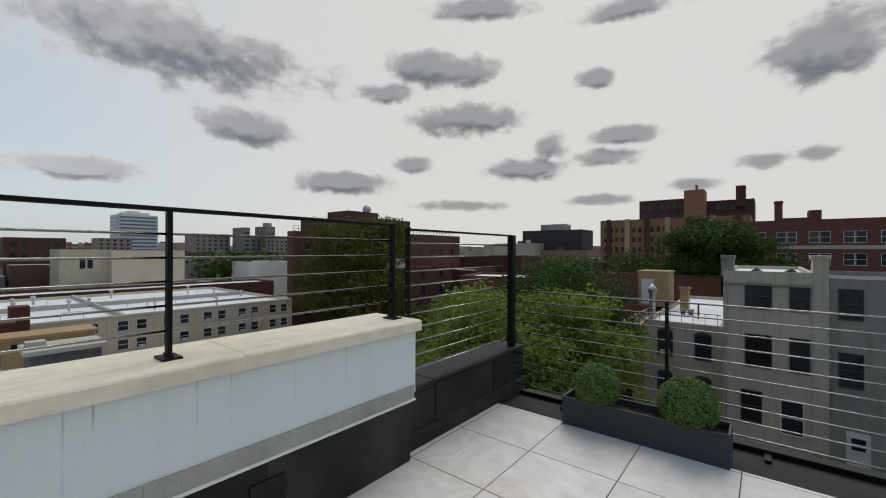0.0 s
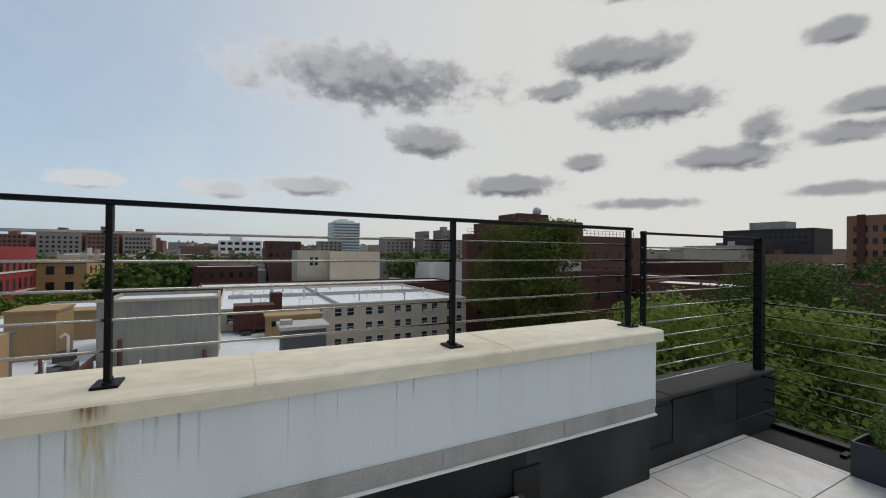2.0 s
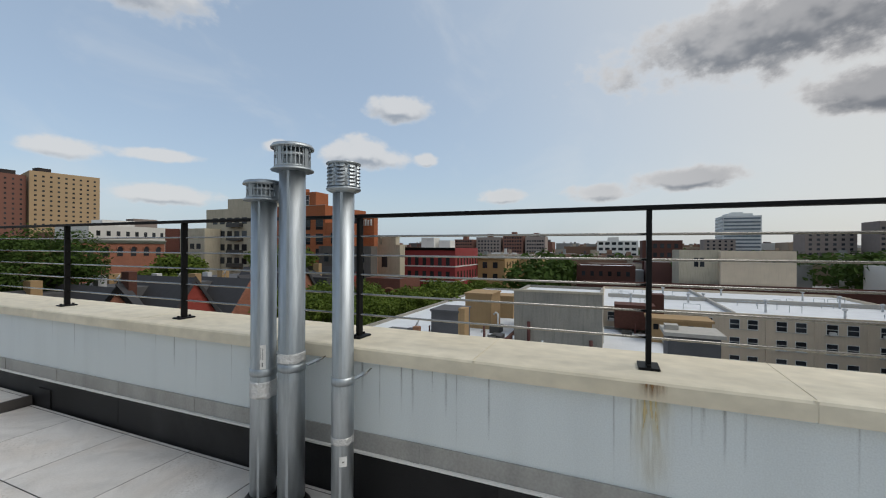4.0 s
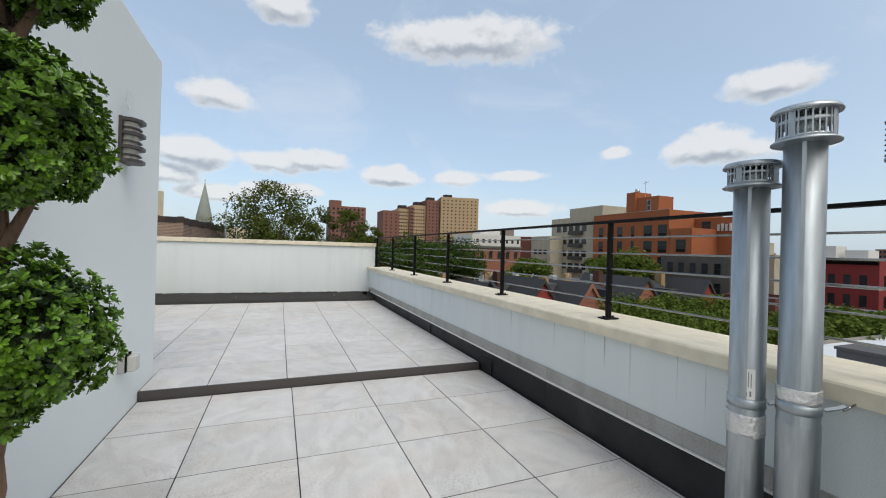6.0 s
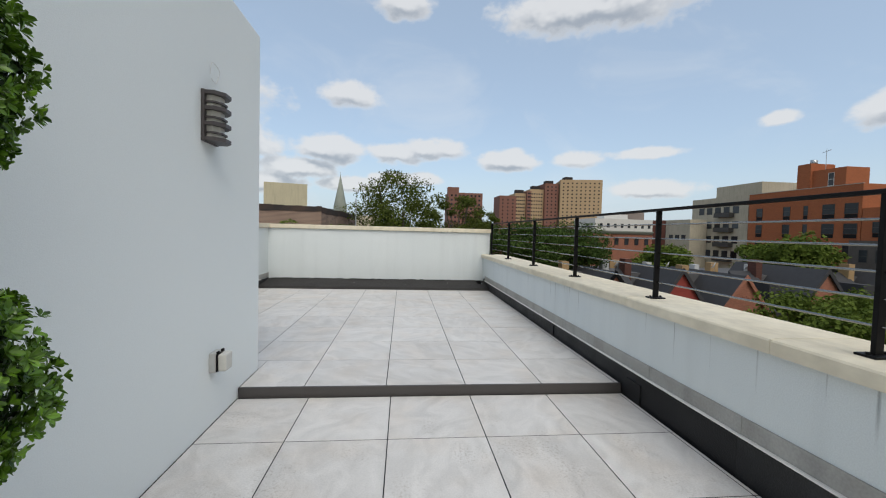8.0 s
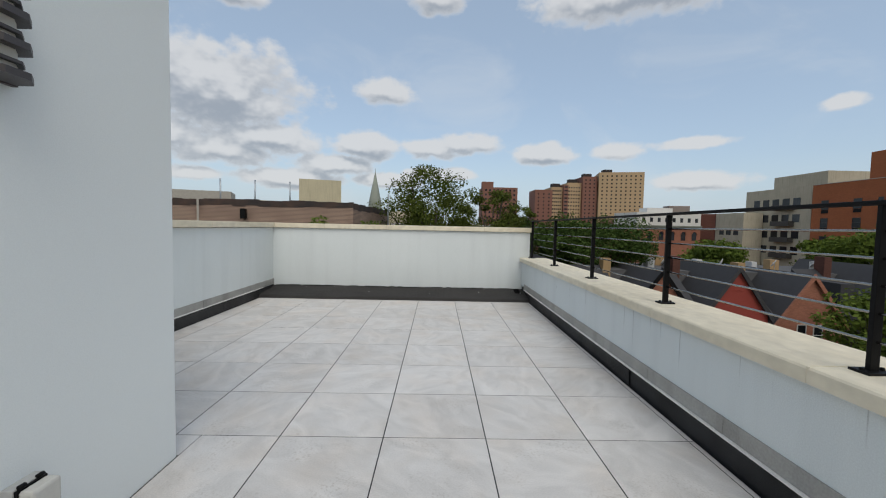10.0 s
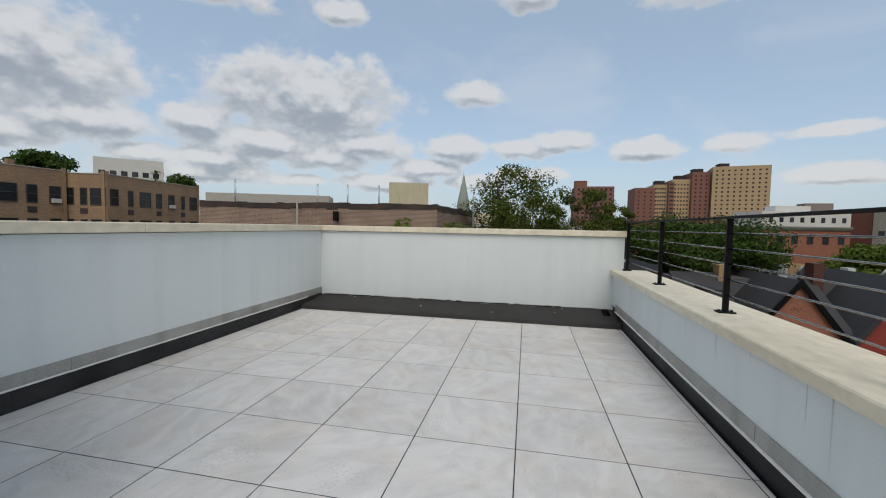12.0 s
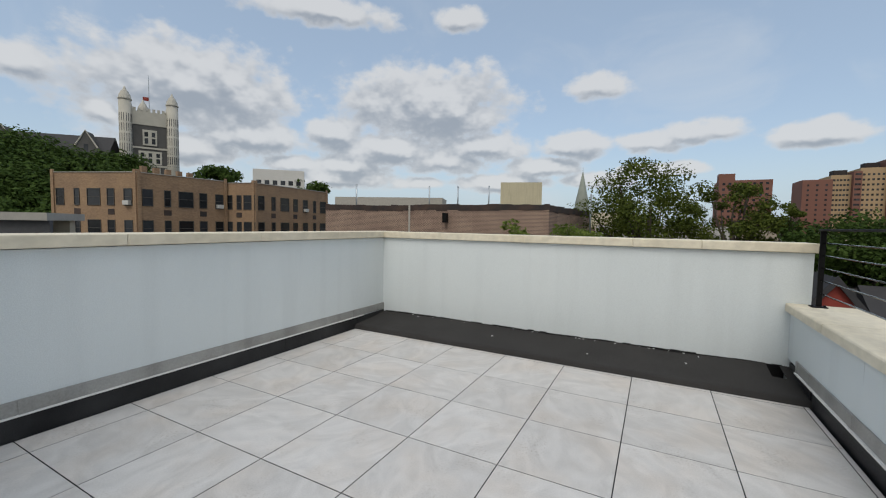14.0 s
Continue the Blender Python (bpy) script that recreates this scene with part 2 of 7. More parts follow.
M_STUCCO = mat("pale_blue_stucco", (0.69, 0.733, 0.737), 0.85, 0.34, 1.1, 160, 0.14, tint=(0.60, 0.65, 0.66), streak=0.06)
M_BULK = mat("white_stucco", (0.757, 0.795, 0.797), 0.85, 0.12, 0.9, 220, 0.12, tint=(0.68, 0.72, 0.735))
M_CAP = mat("cast_stone_cap", (0.735, 0.675, 0.54), 0.8, 0.6, 0.8, 9, 0.05, tint=(0.60, 0.52, 0.375), stretch=(1.6, 1, 1.6))
M_FLASH = mat("weathered_flashing", (0.40, 0.40, 0.385), 0.5, 0.55, 4.0, 80, 0.1, 0.35, tint=(0.26, 0.25, 0.23), streak=0.25)
M_DRIP = mat("bright_drip_edge", (0.78, 0.77, 0.74), 0.55, 0.25, 6, 90, 0.03)
M_MEMB = mat("black_roof_membrane", (0.012, 0.012, 0.013), 0.45, 0.6, 2.6, 150, 0.3, tint=(0.026, 0.026, 0.027), spec=0.22)
M_CURB = mat("grey_bitumen_sheet", (0.040, 0.038, 0.037), 0.85, 0.7, 3.0, 260, 0.5, tint=(0.028, 0.027, 0.026), spec=0.3)
M_MEMBG = mat("worn_black_membrane", (0.017, 0.017, 0.018), 0.55, 1.0, 2.2, 150, 0.3, tint=(0.046, 0.046, 0.047), spec=0.22)
M_TRIM = mat("dark_grey_edge_trim", (0.066, 0.060, 0.058), 0.55, 0.2, 5, 120, 0.08)
M_IRON = mat("black_painted_steel", (0.006, 0.006, 0.0065), 0.5, 0.2, 8, 160, 0.06, spec=0.14)
M_CABLE = mat("stainless_rod", (0.31, 0.305, 0.29), 0.16, 0.15, 20, 200, 0.02, 1.0)
M_STEEL = mat("galvanized_steel", (0.47, 0.505, 0.53), 0.47, 0.6, 5, 60, 0.04, 1.0, tint=(0.28, 0.315, 0.34), stretch=(1, 1, 0.15))
M_TAPE = mat("foil_tape", (0.72, 0.72, 0.71), 0.38, 0.3, 18, 70, 0.9, 0.7)
M_PAPER = mat("white_sticker", (0.75, 0.75, 0.73), 0.6, 0.1, 20, 100, 0.02)
M_INK = mat("grey_print", (0.25, 0.25, 0.25), 0.7, 0.1, 20, 100, 0.0)
M_PLANTER = mat("charcoal_blue_planter", (0.028, 0.034, 0.043), 0.55, 0.15, 6, 200, 0.12)
M_SOIL = mat("brown_mulch", (0.055, 0.030, 0.020), 0.95, 0.6, 22, 90, 0.8)
M_BARK = mat("brown_bark", (0.17, 0.105, 0.07), 0.85, 0.6, 14, 120, 0.6, tint=(0.085, 0.05, 0.032), stretch=(1, 1, 0.25))
M_FAR_BARK = mat("tree_bark", (0.075, 0.06, 0.045), 0.9, 0.5, 3, 30, 0.3, stretch=(1, 1, 0.3))
# inner topiary leaves near black: the shade between shoots is in their colour
M_BOX = leafy("shaded_boxwood_leaf", (0.003, 0.012, 0.001), (0.030, 0.080, 0.008), 0.34, 22.0, 0.08, 0.4)
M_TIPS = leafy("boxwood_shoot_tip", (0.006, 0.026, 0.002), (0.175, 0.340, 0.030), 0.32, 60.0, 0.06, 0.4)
M_BOXD = leafy("clipped_ball_leaf", (0.045, 0.088, 0.018), (0.200, 0.290, 0.068), 0.5, 12.0, 0.2, 0.4)
# colour of added solid cores: the darkness deep inside the foliage, painted
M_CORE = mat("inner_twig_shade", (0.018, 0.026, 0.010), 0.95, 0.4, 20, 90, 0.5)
M_LEAF1 = leafy("yellowish_leaf", (0.085, 0.130, 0.026), (0.270, 0.335, 0.080), 0.6, 0.5, 0.5)
M_OLIVE = leafy("olive_leaf", (0.034, 0.046, 0.011), (0.150, 0.168, 0.038), 0.65, 0.35, 0.25)
M_LEAF2 = leafy("dark_leaf", (0.028, 0.053, 0.013), (0.078, 0.125, 0.028), 0.6, 0.4, 0.22)
M_LOCUST = leafy("olive_green_locust_leaf", (0.034, 0.054, 0.011), (0.125, 0.152, 0.030), 0.6, 0.4, 0.22)
M_LEAF3 = leafy("mid_leaf", (0.044, 0.076, 0.013), (0.155, 0.205, 0.038), 0.6, 0.3, 0.25)
M_GLASS = mat("dark_window_glass", (0.018, 0.021, 0.026), 0.12, 0.6, 0.35, 3, 0.0, spread=0.6, tint=(0.05, 0.055, 0.06), spec=0.3)
M_WHITEF = mat("white_window_frame", (0.62, 0.62, 0.60), 0.6, 0.15, 3, 40, 0.0)
M_DARKF = mat("dark_window_frame", (0.05, 0.048, 0.045), 0.6, 0.2, 3, 40, 0.0)
M_SILL = mat("limestone_sill", (0.42, 0.40, 0.36), 0.85, 0.3, 3, 40, 0.05)
M_SCONCE = mat("brown_grey_cast_metal", (0.075, 0.066, 0.066), 0.5, 0.2, 12, 160, 0.1, 0.3)
M_FROST = mat("frosted_sconce_glass", (0.60, 0.58, 0.52), 0.45, 0.1, 10, 90, 0.02)
M_PLAST = mat("grey_weatherproof_plastic", (0.42, 0.42, 0.41), 0.5, 0.15, 14, 90, 0.05)
M_CLEAR = mat("cloudy_clear_plastic", (0.55, 0.54, 0.50), 0.25, 0.15, 12, 90, 0.03)
M_SILVER = mat("silver_coated_roof", (0.68, 0.70, 0.72), 0.6, 0.35, 0.5, 6, 0.1, tint=(0.46, 0.48, 0.50))
M_ROOFD = mat("dark_roof_felt", (0.10, 0.10, 0.105), 0.9, 0.5, 0.5, 8, 0.2)
M_SLATE = mat("dark_slate_shingle", (0.038, 0.038, 0.042), 0.75, 0.4, 1.5, 16, 0.3)
M_BEIGE = mat("beige_painted_wall", (0.60, 0.505, 0.385), 0.9, 0.25, 0.4, 8, 0.05, streak=0.08)
M_GREYW = mat("grey_cement_wall", (0.31, 0.292, 0.25), 0.92, 0.5, 0.35, 6, 0.1, tint=(0.16, 0.165, 0.16), streak=0.2)
M_GREYL = mat("light_grey_painted_wall", (0.48, 0.43, 0.33), 0.9, 0.35, 0.4, 6, 0.08, streak=0.2)
M_TANW = mat("ochre_stucco", (0.36, 0.24, 0.12), 0.9, 0.25, 0.5, 8, 0.06, streak=0.12)
M_RED = mat("red_painted_facade", (0.25, 0.030, 0.030), 0.8, 0.25, 0.5, 8, 0.05)
M_YELLOW = mat("yellow_brick", (0.42, 0.27, 0.12), 0.9, 0.3, 0.4, 8, 0.05)
M_ORANGE = brickwork("orange_brick", (0.40, 0.125, 0.048), (0.8, 0.8, 0.8), var=0.2)
M_ORANGED = mat("dull_orange_block", (0.27, 0.135, 0.075), 0.9, 0.3, 0.2, 4, 0.02)
M_BROWN = brickwork("brown_red_brick", (0.108, 0.042, 0.030), (0.8, 0.75, 0.7), var=0.3)
M_SCHOOL = brickwork("school_brick", (0.17, 0.064, 0.045), (0.8, 0.75, 0.7), var=0.3)
M_TANB = brickwork("tan_brick", (0.38, 0.255, 0.155), (0.85, 0.8, 0.75), var=0.6, tint=(0.24, 0.165, 0.115))
M_OLDB = brickwork("old_patched_brick", (0.145, 0.108, 0.086), (2.7, 2.6, 2.5), 0.32, 0.13, 0.9, tint=(0.10, 0.07, 0.058))
M_TARB = mat("tarred_brick_top", (0.035, 0.03, 0.03), 0.9, 0.7, 0.8, 9, 0.2, tint=(0.10, 0.06, 0.045))
M_PROJY = mat("pale_tan_brick_tower", (0.42, 0.30, 0.175), 0.9, 0.2, 0.08, 2, 0.0)
M_PROJR = mat("red_brown_brick_tower", (0.205, 0.095, 0.07), 0.9, 0.2, 0.08, 2, 0.0)
M_BLACKT = mat("dark_brown_tower", (0.035, 0.028, 0.027), 0.9, 0.3, 0.1, 2, 0.0)
M_WHITEB = mat("white_rendered_block", (0.62, 0.61, 0.58), 0.85, 0.2, 0.2, 3, 0.0)
M_GREYT = mat("grey_concrete_tower", (0.60, 0.62, 0.62), 0.8, 0.2, 0.1, 2, 0.0)
M_BLUEBAND = mat("blue_grey_ribbon_glass", (0.13, 0.16, 0.19), 0.25, 0.3, 0.1, 2, 0.0)
M_GOTH = mat("dark_schist", (0.10, 0.098, 0.095), 0.9, 0.5, 0.25, 2.5, 0.1)
M_TERRA = mat("pale_terracotta", (0.47, 0.45, 0.39), 0.85, 0.3, 0.3, 3, 0.05)
M_COPPER = mat("green_copper", (0.25, 0.275, 0.235), 0.8, 0.3, 0.3, 3, 0.0)
M_CREAM = mat("cream_stucco_box", (0.56, 0.51, 0.36), 0.9, 0.2, 0.4, 5, 0.0, streak=0.12)
M_TERRAC = brickwork("terracotta_gable", (0.36, 0.150, 0.095), (0.8, 0.8, 0.8), var=0.3)
M_REDGAB = mat("red_gable", (0.27, 0.045, 0.032), 0.85, 0.25, 0.8, 9, 0.05)
M_GROUND = mat("city_ground", (0.10, 0.10, 0.095), 0.95, 0.6, 0.02, 0.4, 0.0, tint=(0.06, 0.075, 0.05))
M_FARC = mat("hazy_far_block", (0.26, 0.215, 0.19), 0.95, 0.4, 0.02, 0.3, 0.0, tint=(0.17, 0.155, 0.155), spread=0.4)
M_ACB = mat("air_conditioner_white", (0.55, 0.55, 0.53), 0.6, 0.2, 4, 40, 0.0)
M_PIPE = mat("rust_brown_pipe", (0.10, 0.035, 0.03), 0.8, 0.3, 4, 40, 0.0)
M_STONE = mat("sooty_brownstone", (0.115, 0.10, 0.088), 0.92, 0.5, 0.4, 6, 0.1, tint=(0.06, 0.055, 0.05), streak=0.2)
M_DISH = mat("pale_grey_dish", (0.50, 0.51, 0.52), 0.5, 0.2, 4, 40, 0.0)

# floor pavers: cloudy grey porcelain with drifting veins, no two alike
M_TILE = mat("veined_porcelain_paver", (0.635, 0.617, 0.597), 0.5, 0.5, 1.7, 140, 0.03, tint=(0.555, 0.53, 0.505), spread=0.05)


def veins(m):
    N, L = m.node_tree.nodes, m.node_tree.links
    b = N["Principled BSDF"]
    src = b.inputs["Base Color"].links[0].from_socket
    geo, oi = N.new("ShaderNodeNewGeometry"), N.new("ShaderNodeObjectInfo")
    rot = N.new("ShaderNodeVectorRotate")
    rot.rotation_type = "Z_AXIS"
    L.new(geo.outputs["Position"], rot.inputs["Vector"])
    k = N.new("ShaderNodeMath")
    k.operation = "MULTIPLY"
    k.inputs[1].default_value = 6.0
    L.new(oi.outputs["Random"], k.inputs[0])
    L.new(k.outputs[0], rot.inputs["Angle"])
    mp = N.new("ShaderNodeMapping")
    mp.inputs["Scale"].default_value = (2.0, 3.6, 1)
    L.new(rot.outputs[0], mp.inputs[0])
    n = N.new("ShaderNodeTexNoise")
    n.inputs["Scale"].default_value, n.inputs["Detail"].default_value, n.inputs["Distortion"].default_value = 1.6, 8, 1.4
    L.new(mp.outputs[0], n.inputs["Vector"])
    r = N.new("ShaderNodeMapRange")
    r.inputs[1].default_value, r.inputs[2].default_value, r.inputs[3].default_value, r.inputs[4].default_value = 0.34, 0.66, 0.885, 1.06
    L.new(n.outputs[0], r.inputs[0])
    mx = N.new("ShaderNodeMix")
    mx.data_type, mx.blend_type = "RGBA", "MULTIPLY"
    mx.inputs[0].default_value = 1.0
    L.new(src, mx.inputs[6])
    L.new(r.outputs[0], mx.inputs[7])
    # warm clouding and pitted patches
    warm = N.new("ShaderNodeTexNoise")
    warm.inputs["Scale"].default_value, warm.inputs["Detail"].default_value = 2.3, 6
    L.new(rot.outputs[0], warm.inputs["Vector"])
    wr = N.new("ShaderNodeMapRange")
    wr.inputs[1].default_value, wr.inputs[2].default_value = 0.46, 0.68
    L.new(warm.outputs[0], wr.inputs[0])
    m2 = N.new("ShaderNodeMix")
    m2.data_type, m2.blend_type = "RGBA", "MULTIPLY"
    m2.inputs[7].default_value = (0.985, 0.945, 0.905, 1)
    L.new(wr.outputs[0], m2.inputs[0])
    L.new(mx.outputs[2], m2.inputs[6])
    pit = N.new("ShaderNodeTexNoise")
    pit.inputs["Scale"].default_value, pit.inputs["Detail"].default_value = 70, 3
    L.new(rot.outputs[0], pit.inputs["Vector"])
    zone = N.new("ShaderNodeTexNoise")
    zone.inputs["Scale"].default_value, zone.inputs["Detail"].default_value = 3.1, 4
    L.new(geo.outputs["Position"], zone.inputs["Vector"])
    zr, pr = N.new("ShaderNodeMapRange"), N.new("ShaderNodeMapRange")
    L.new(zone.outputs[0], zr.inputs[0])
    zr.inputs[1].default_value, zr.inputs[2].default_value = 0.50, 0.66
    L.new(pit.outputs[0], pr.inputs[0])
    pr.inputs[1].default_value, pr.inputs[2].default_value = 0.52, 0.66
    both = N.new("ShaderNodeMath")
    both.operation = "MULTIPLY"
    L.new(zr.outputs[0], both.inputs[0])
    L.new(pr.outputs[0], both.inputs[1])
    m3 = N.new("ShaderNodeMix")
    m3.data_type, m3.blend_type = "RGBA", "MULTIPLY"
    m3.inputs[7].default_value = (0.79, 0.765, 0.735, 1)
    L.new(both.outputs[0], m3.inputs[0])
    L.new(m2.outputs[2], m3.inputs[6])
    L.new(m3.outputs[2], b.inputs["Base Color"])


veins(M_TILE)

# ---------------------------------------------------------------- mesh helpers


def bx(bm, x0, x1, y0, y1, z0, z1, bevel=0.0, m=None):
    """One box in a bmesh, its edges rounded by bevel."""
    vs = [bm.verts.new((x, y, z)) for z in (z0, z1) for y in (y0, y1) for x in (x0, x1)]
    fs = [bm.faces.new([vs[i] for i in f]) for f in ((0, 2, 3, 1), (4, 5, 7, 6), (0, 1, 5, 4), (2, 6, 7, 3), (0, 4, 6, 2), (1, 3, 7, 5))]
    if bevel:
        r = bmesh.ops.bevel(bm, geom=list({e for f in fs for e in f.edges}), offset=bevel, segments=2, affect="EDGES", profile=0.5)
    if m:
        bmesh.ops.transform(bm, matrix=m, verts=vs)
    return bm


def boxes(*rows, bevel=0.0):
    bm = bmesh.new()
    for r in rows:
        bx(bm, *r, bevel=bevel)
    return bm


def prism(bm, outline, y0, y1):
    """A solid whose outline in x and z runs from y0 to y1."""
    a = [bm.verts.new((x, y0, z)) for x, z in outline]
    b = [bm.verts.new((x, y1, z)) for x, z in outline]
    bm.faces.new(a)
    bm.faces.new(b[::-1])
    n = len(a)
    for i in range(n):
        bm.faces.new((a[i], b[i], b[(i + 1) % n], a[(i + 1) % n]))
    bmesh.ops.recalc_face_normals(bm, faces=bm.faces[:])
    return bm


def tube(bm, pts, radii, n=10, caps=True):
    """A round tube along pts with its own radius at each."""
    rings = []
    for i, p in enumerate(pts):
        p = Vector(p)
        d = Vector(pts[min(i + 1, len(pts) - 1)]) - Vector(pts[max(i - 1, 0)])
        q = d.to_track_quat("Z", "Y")
        rings.append([bm.verts.new(p + q @ Vector((math.cos(a) * radii[i], math.sin(a) * radii[i], 0))) for a in (2 * math.pi * k / n for k in range(n))])
    for r, s in zip(rings, rings[1:]):
        for k in range(n):
            f = bm.faces.new((r[k], r[(k + 1) % n], s[(k + 1) % n], s[k]))
            f.smooth = n > 7
    if caps:
        bm.faces.new(rings[0][::-1])
        bm.faces.new(rings[-1])
    return bm


def lathe(bm, profile, n=28, cx=0.0, cy=0.0):
    """A round body from radius and height pairs."""
    rings = [[bm.verts.new((cx + r * math.cos(2 * math.pi * k / n), cy + r * math.sin(2 * math.pi * k / n), z)) for k in range(n)] for r, z in profile]
    for r, s in zip(rings, rings[1:]):
        for k in range(n):
            f = bm.faces.new((r[k], r[(k + 1) % n], s[(k + 1) % n], s[k]))
            f.smooth = True
    bm.faces.new(rings[0][::-1])
    bm.faces.new(rings[-1])
    return bm


def mesh_of(name, bm, *materials):
    me = bpy.data.meshes.new(name)
    bm.normal_update()
    bm.to_mesh(me)
    bm.free()
    for m in materials:
        me.materials.append(m)
    return me


def part(name, bm, material, parent, label="", at=None):
    """A bmesh, or a mesh already made, as ONE object under a thing or under a part."""
    me = bm if isinstance(bm, bpy.types.Mesh) else mesh_of(name, bm, material)
    ob = new(name, me)
    ob.parent = parent
    if at is not None:
        ob.matrix_basis = at
    if label:
        tagged(ob, label)
    return ob


def thing(name, label, category, m=None, group="", kind=""):
    ob = new(name)
    ob.empty_display_size = 0.2
    if m is not None:
        ob.matrix_basis = m
    return tagged(ob, label, category, group, kind)


def solid(name, bm, material, label, category, kind="structure"):
    return tagged(new(name, mesh_of(name, bm, material)), label, category, kind=kind)


# ---------------------------------------------------------------- roof terrace: structure
U, UX = 0.61, 0.596  # paver pitch along and across the terrace
MID, LOW = -0.07, -0.27    # levels of the middle and the low terrace; the upper one lies at 0
WX = -4.47          # inner face of the side parapet
FY = 5.56           # inner face of the end parapet
BX, BY = -2.876, 0.40      # corner of the stair bulkhead
END = -7.21         # where the railing parapet ends
STEP = -6.10        # edge between the middle and the low terrace

solid("roof_deck", boxes((WX - 0.4, 0.45, -9.0, FY + 0.4, -0.9, -0.42)), M_MEMB, "black membrane roof deck under the pavers", "roof deck")

# railing parapet: membrane upstand, flashing, stucco, cast cap in lengths
solid("wall_railing_parapet", boxes((0.0, 0.40, END, FY, 0.20, 0.634)), M_STUCCO, "low pale blue stucco parapet with faint drip stains", "parapet")
solid("wall_base_membrane", boxes((0.035, 0.38, END + 0.03, FY, -0.42, 0.20)), M_MEMB, "black roofing membrane upstand under the parapet", "wall base")
laps = {M_MEMB: bmesh.new(), M_MEMBG: bmesh.new()}
y, k = -7.18, 0
while y < 5.5:
    w = 0.55 + 0.55 * random.random()
    y1 = min(y + w, FY)
    bx(laps[M_MEMBG if k % 3 != 1 else M_MEMB], 0.016 + random.uniform(-0.003, 0.003), 0.036, y, y1 + 0.004, -0.42, 0.168)
    if random.random() < 0.6:
        bx(laps[M_MEMB], 0.006, 0.02, y1 - 0.09, min(y1 + 0.09, FY), -0.42, 0.02 + 0.12 * random.random())
    y, k = y1, k + 1
solid("wall_membrane_laps", laps[M_MEMBG], M_MEMBG, "overlapping worn grey membrane sheets", "membrane")
solid("wall_membrane_seams", laps[M_MEMB], M_MEMB, "glossy black torched membrane seams", "membrane")


def sag(bm):
    """The flashing rises gently towards its middle."""
    for v in bm.verts:
        v.co.z += 0.018 * math.exp(-((v.co.y + 3.4) / 2.2) ** 2)
    return bm


bm, drip = bmesh.new(), bmesh.new()
y = END + 0.02
while y < FY - 0.35:
    y1 = min(y + 0.76, FY - 0.3)
    bx(bm, -0.010, 0.034, y, y1 - 0.002, 0.164, 0.254)
    bx(bm, -0.013, 0.0, y1 - 0.03, y1 + 0.02, 0.163, 0.2545)
    bx(drip, -0.026, 0.034, y, y1, 0.154, 0.1635)
    y = y1
solid("trim_flashing", sag(bm), M_FLASH, "weathered grey metal counter flashing along the parapet", "flashing")
solid("trim_drip_edge", sag(drip), M_DRIP, "bright folded metal drip edge", "drip edge")

cap = thing("parapet_cap", "cream cast stone parapet cap with mortar joints and stains", "parapet cap", kind="structure")
joints = [END - 0.02, -6.03, -4.85, -3.69, -2.48, -1.30, -0.10, 1.08, 2.28, 3.47, 4.66, FY - 0.002]
for a, b in zip(joints, joints[1:]):
    bm = bmesh.new()
    prism(bm, ((-0.042, 0.629), (0.44, 0.629), (0.44, 0.688), (0.425, 0.70), (-0.022, 0.701), (-0.036, 0.697), (-0.042, 0.688)), a + 0.004, b - 0.004)
    part("cap_stone", bm, M_CAP, cap)
for j in joints[1:-1]:
    part("mortar_joint", boxes((-0.0405, 0.436, j - 0.006, j + 0.006, 0.631, 0.6985)), M_CAP, cap, "pale mortar joint")

bm = bmesh.new()
rj = random.Random(14)
y = END + 0.01
while y < FY - 0.02:
    y1 = min(y + rj.uniform(0.05, 0.4), FY - 0.01)
    bx(bm, -0.0035 - rj.uniform(0, 0.001), 0.0, y, y1, 0.6285 - rj.uniform(0.003, 0.009), 0.6288)
    y = y1 + (rj.uniform(0.02, 0.1) if rj.random() < 0.25 else 0.0)
solid("trim_cap_joint", bm, M_CURB, "dark grimy joint under the parapet cap", "joint")

# low black parapet past the end of the stucco one
low = thing("wall_low_parapet", "low dark bitumen-covered parapet with lapped sheets", "parapet", kind="structure")
part("wall_core", boxes((0.12, 0.42, -9.0, END, -0.42, 0.18)), M_MEMBG, low)
part("coping_sheet", boxes((0.092, 0.435, -8.99, END - 0.30, 0.165, 0.197), bevel=0.012), M_CURB, low, "grey worn bitumen coping sheet")
part("coping_sheet", boxes((0.095, 0.43, END - 0.34, END, 0.160, 0.189), bevel=0.008), M_CURB, low)
for i, (a, b, z0, z1, d) in enumerate(((-7.22, -7.60, -0.42, 0.12, 0.010), (-7.56, -8.08, -0.20, 0.15, 0.016), (-8.04, -8.42, -0.16, 0.13, 0.008), (-8.40, -9.0, -0.42, 0.14, 0.014), (-7.22, -9.0, -0.42, -0.15, 0.020))):
    part("membrane_sheet", boxes((0.122 - d, 0.13, b, a, z0, z1), bevel=0.003), M_MEMB if i % 2 else M_MEMBG, low)
solid("wall_front_ledge", boxes((WX - 0.3, 0.12, -9.15, -8.49, -0.42, -0.315)), M_CURB, "weathered grey roof ledge under the cable railing", "ledge")

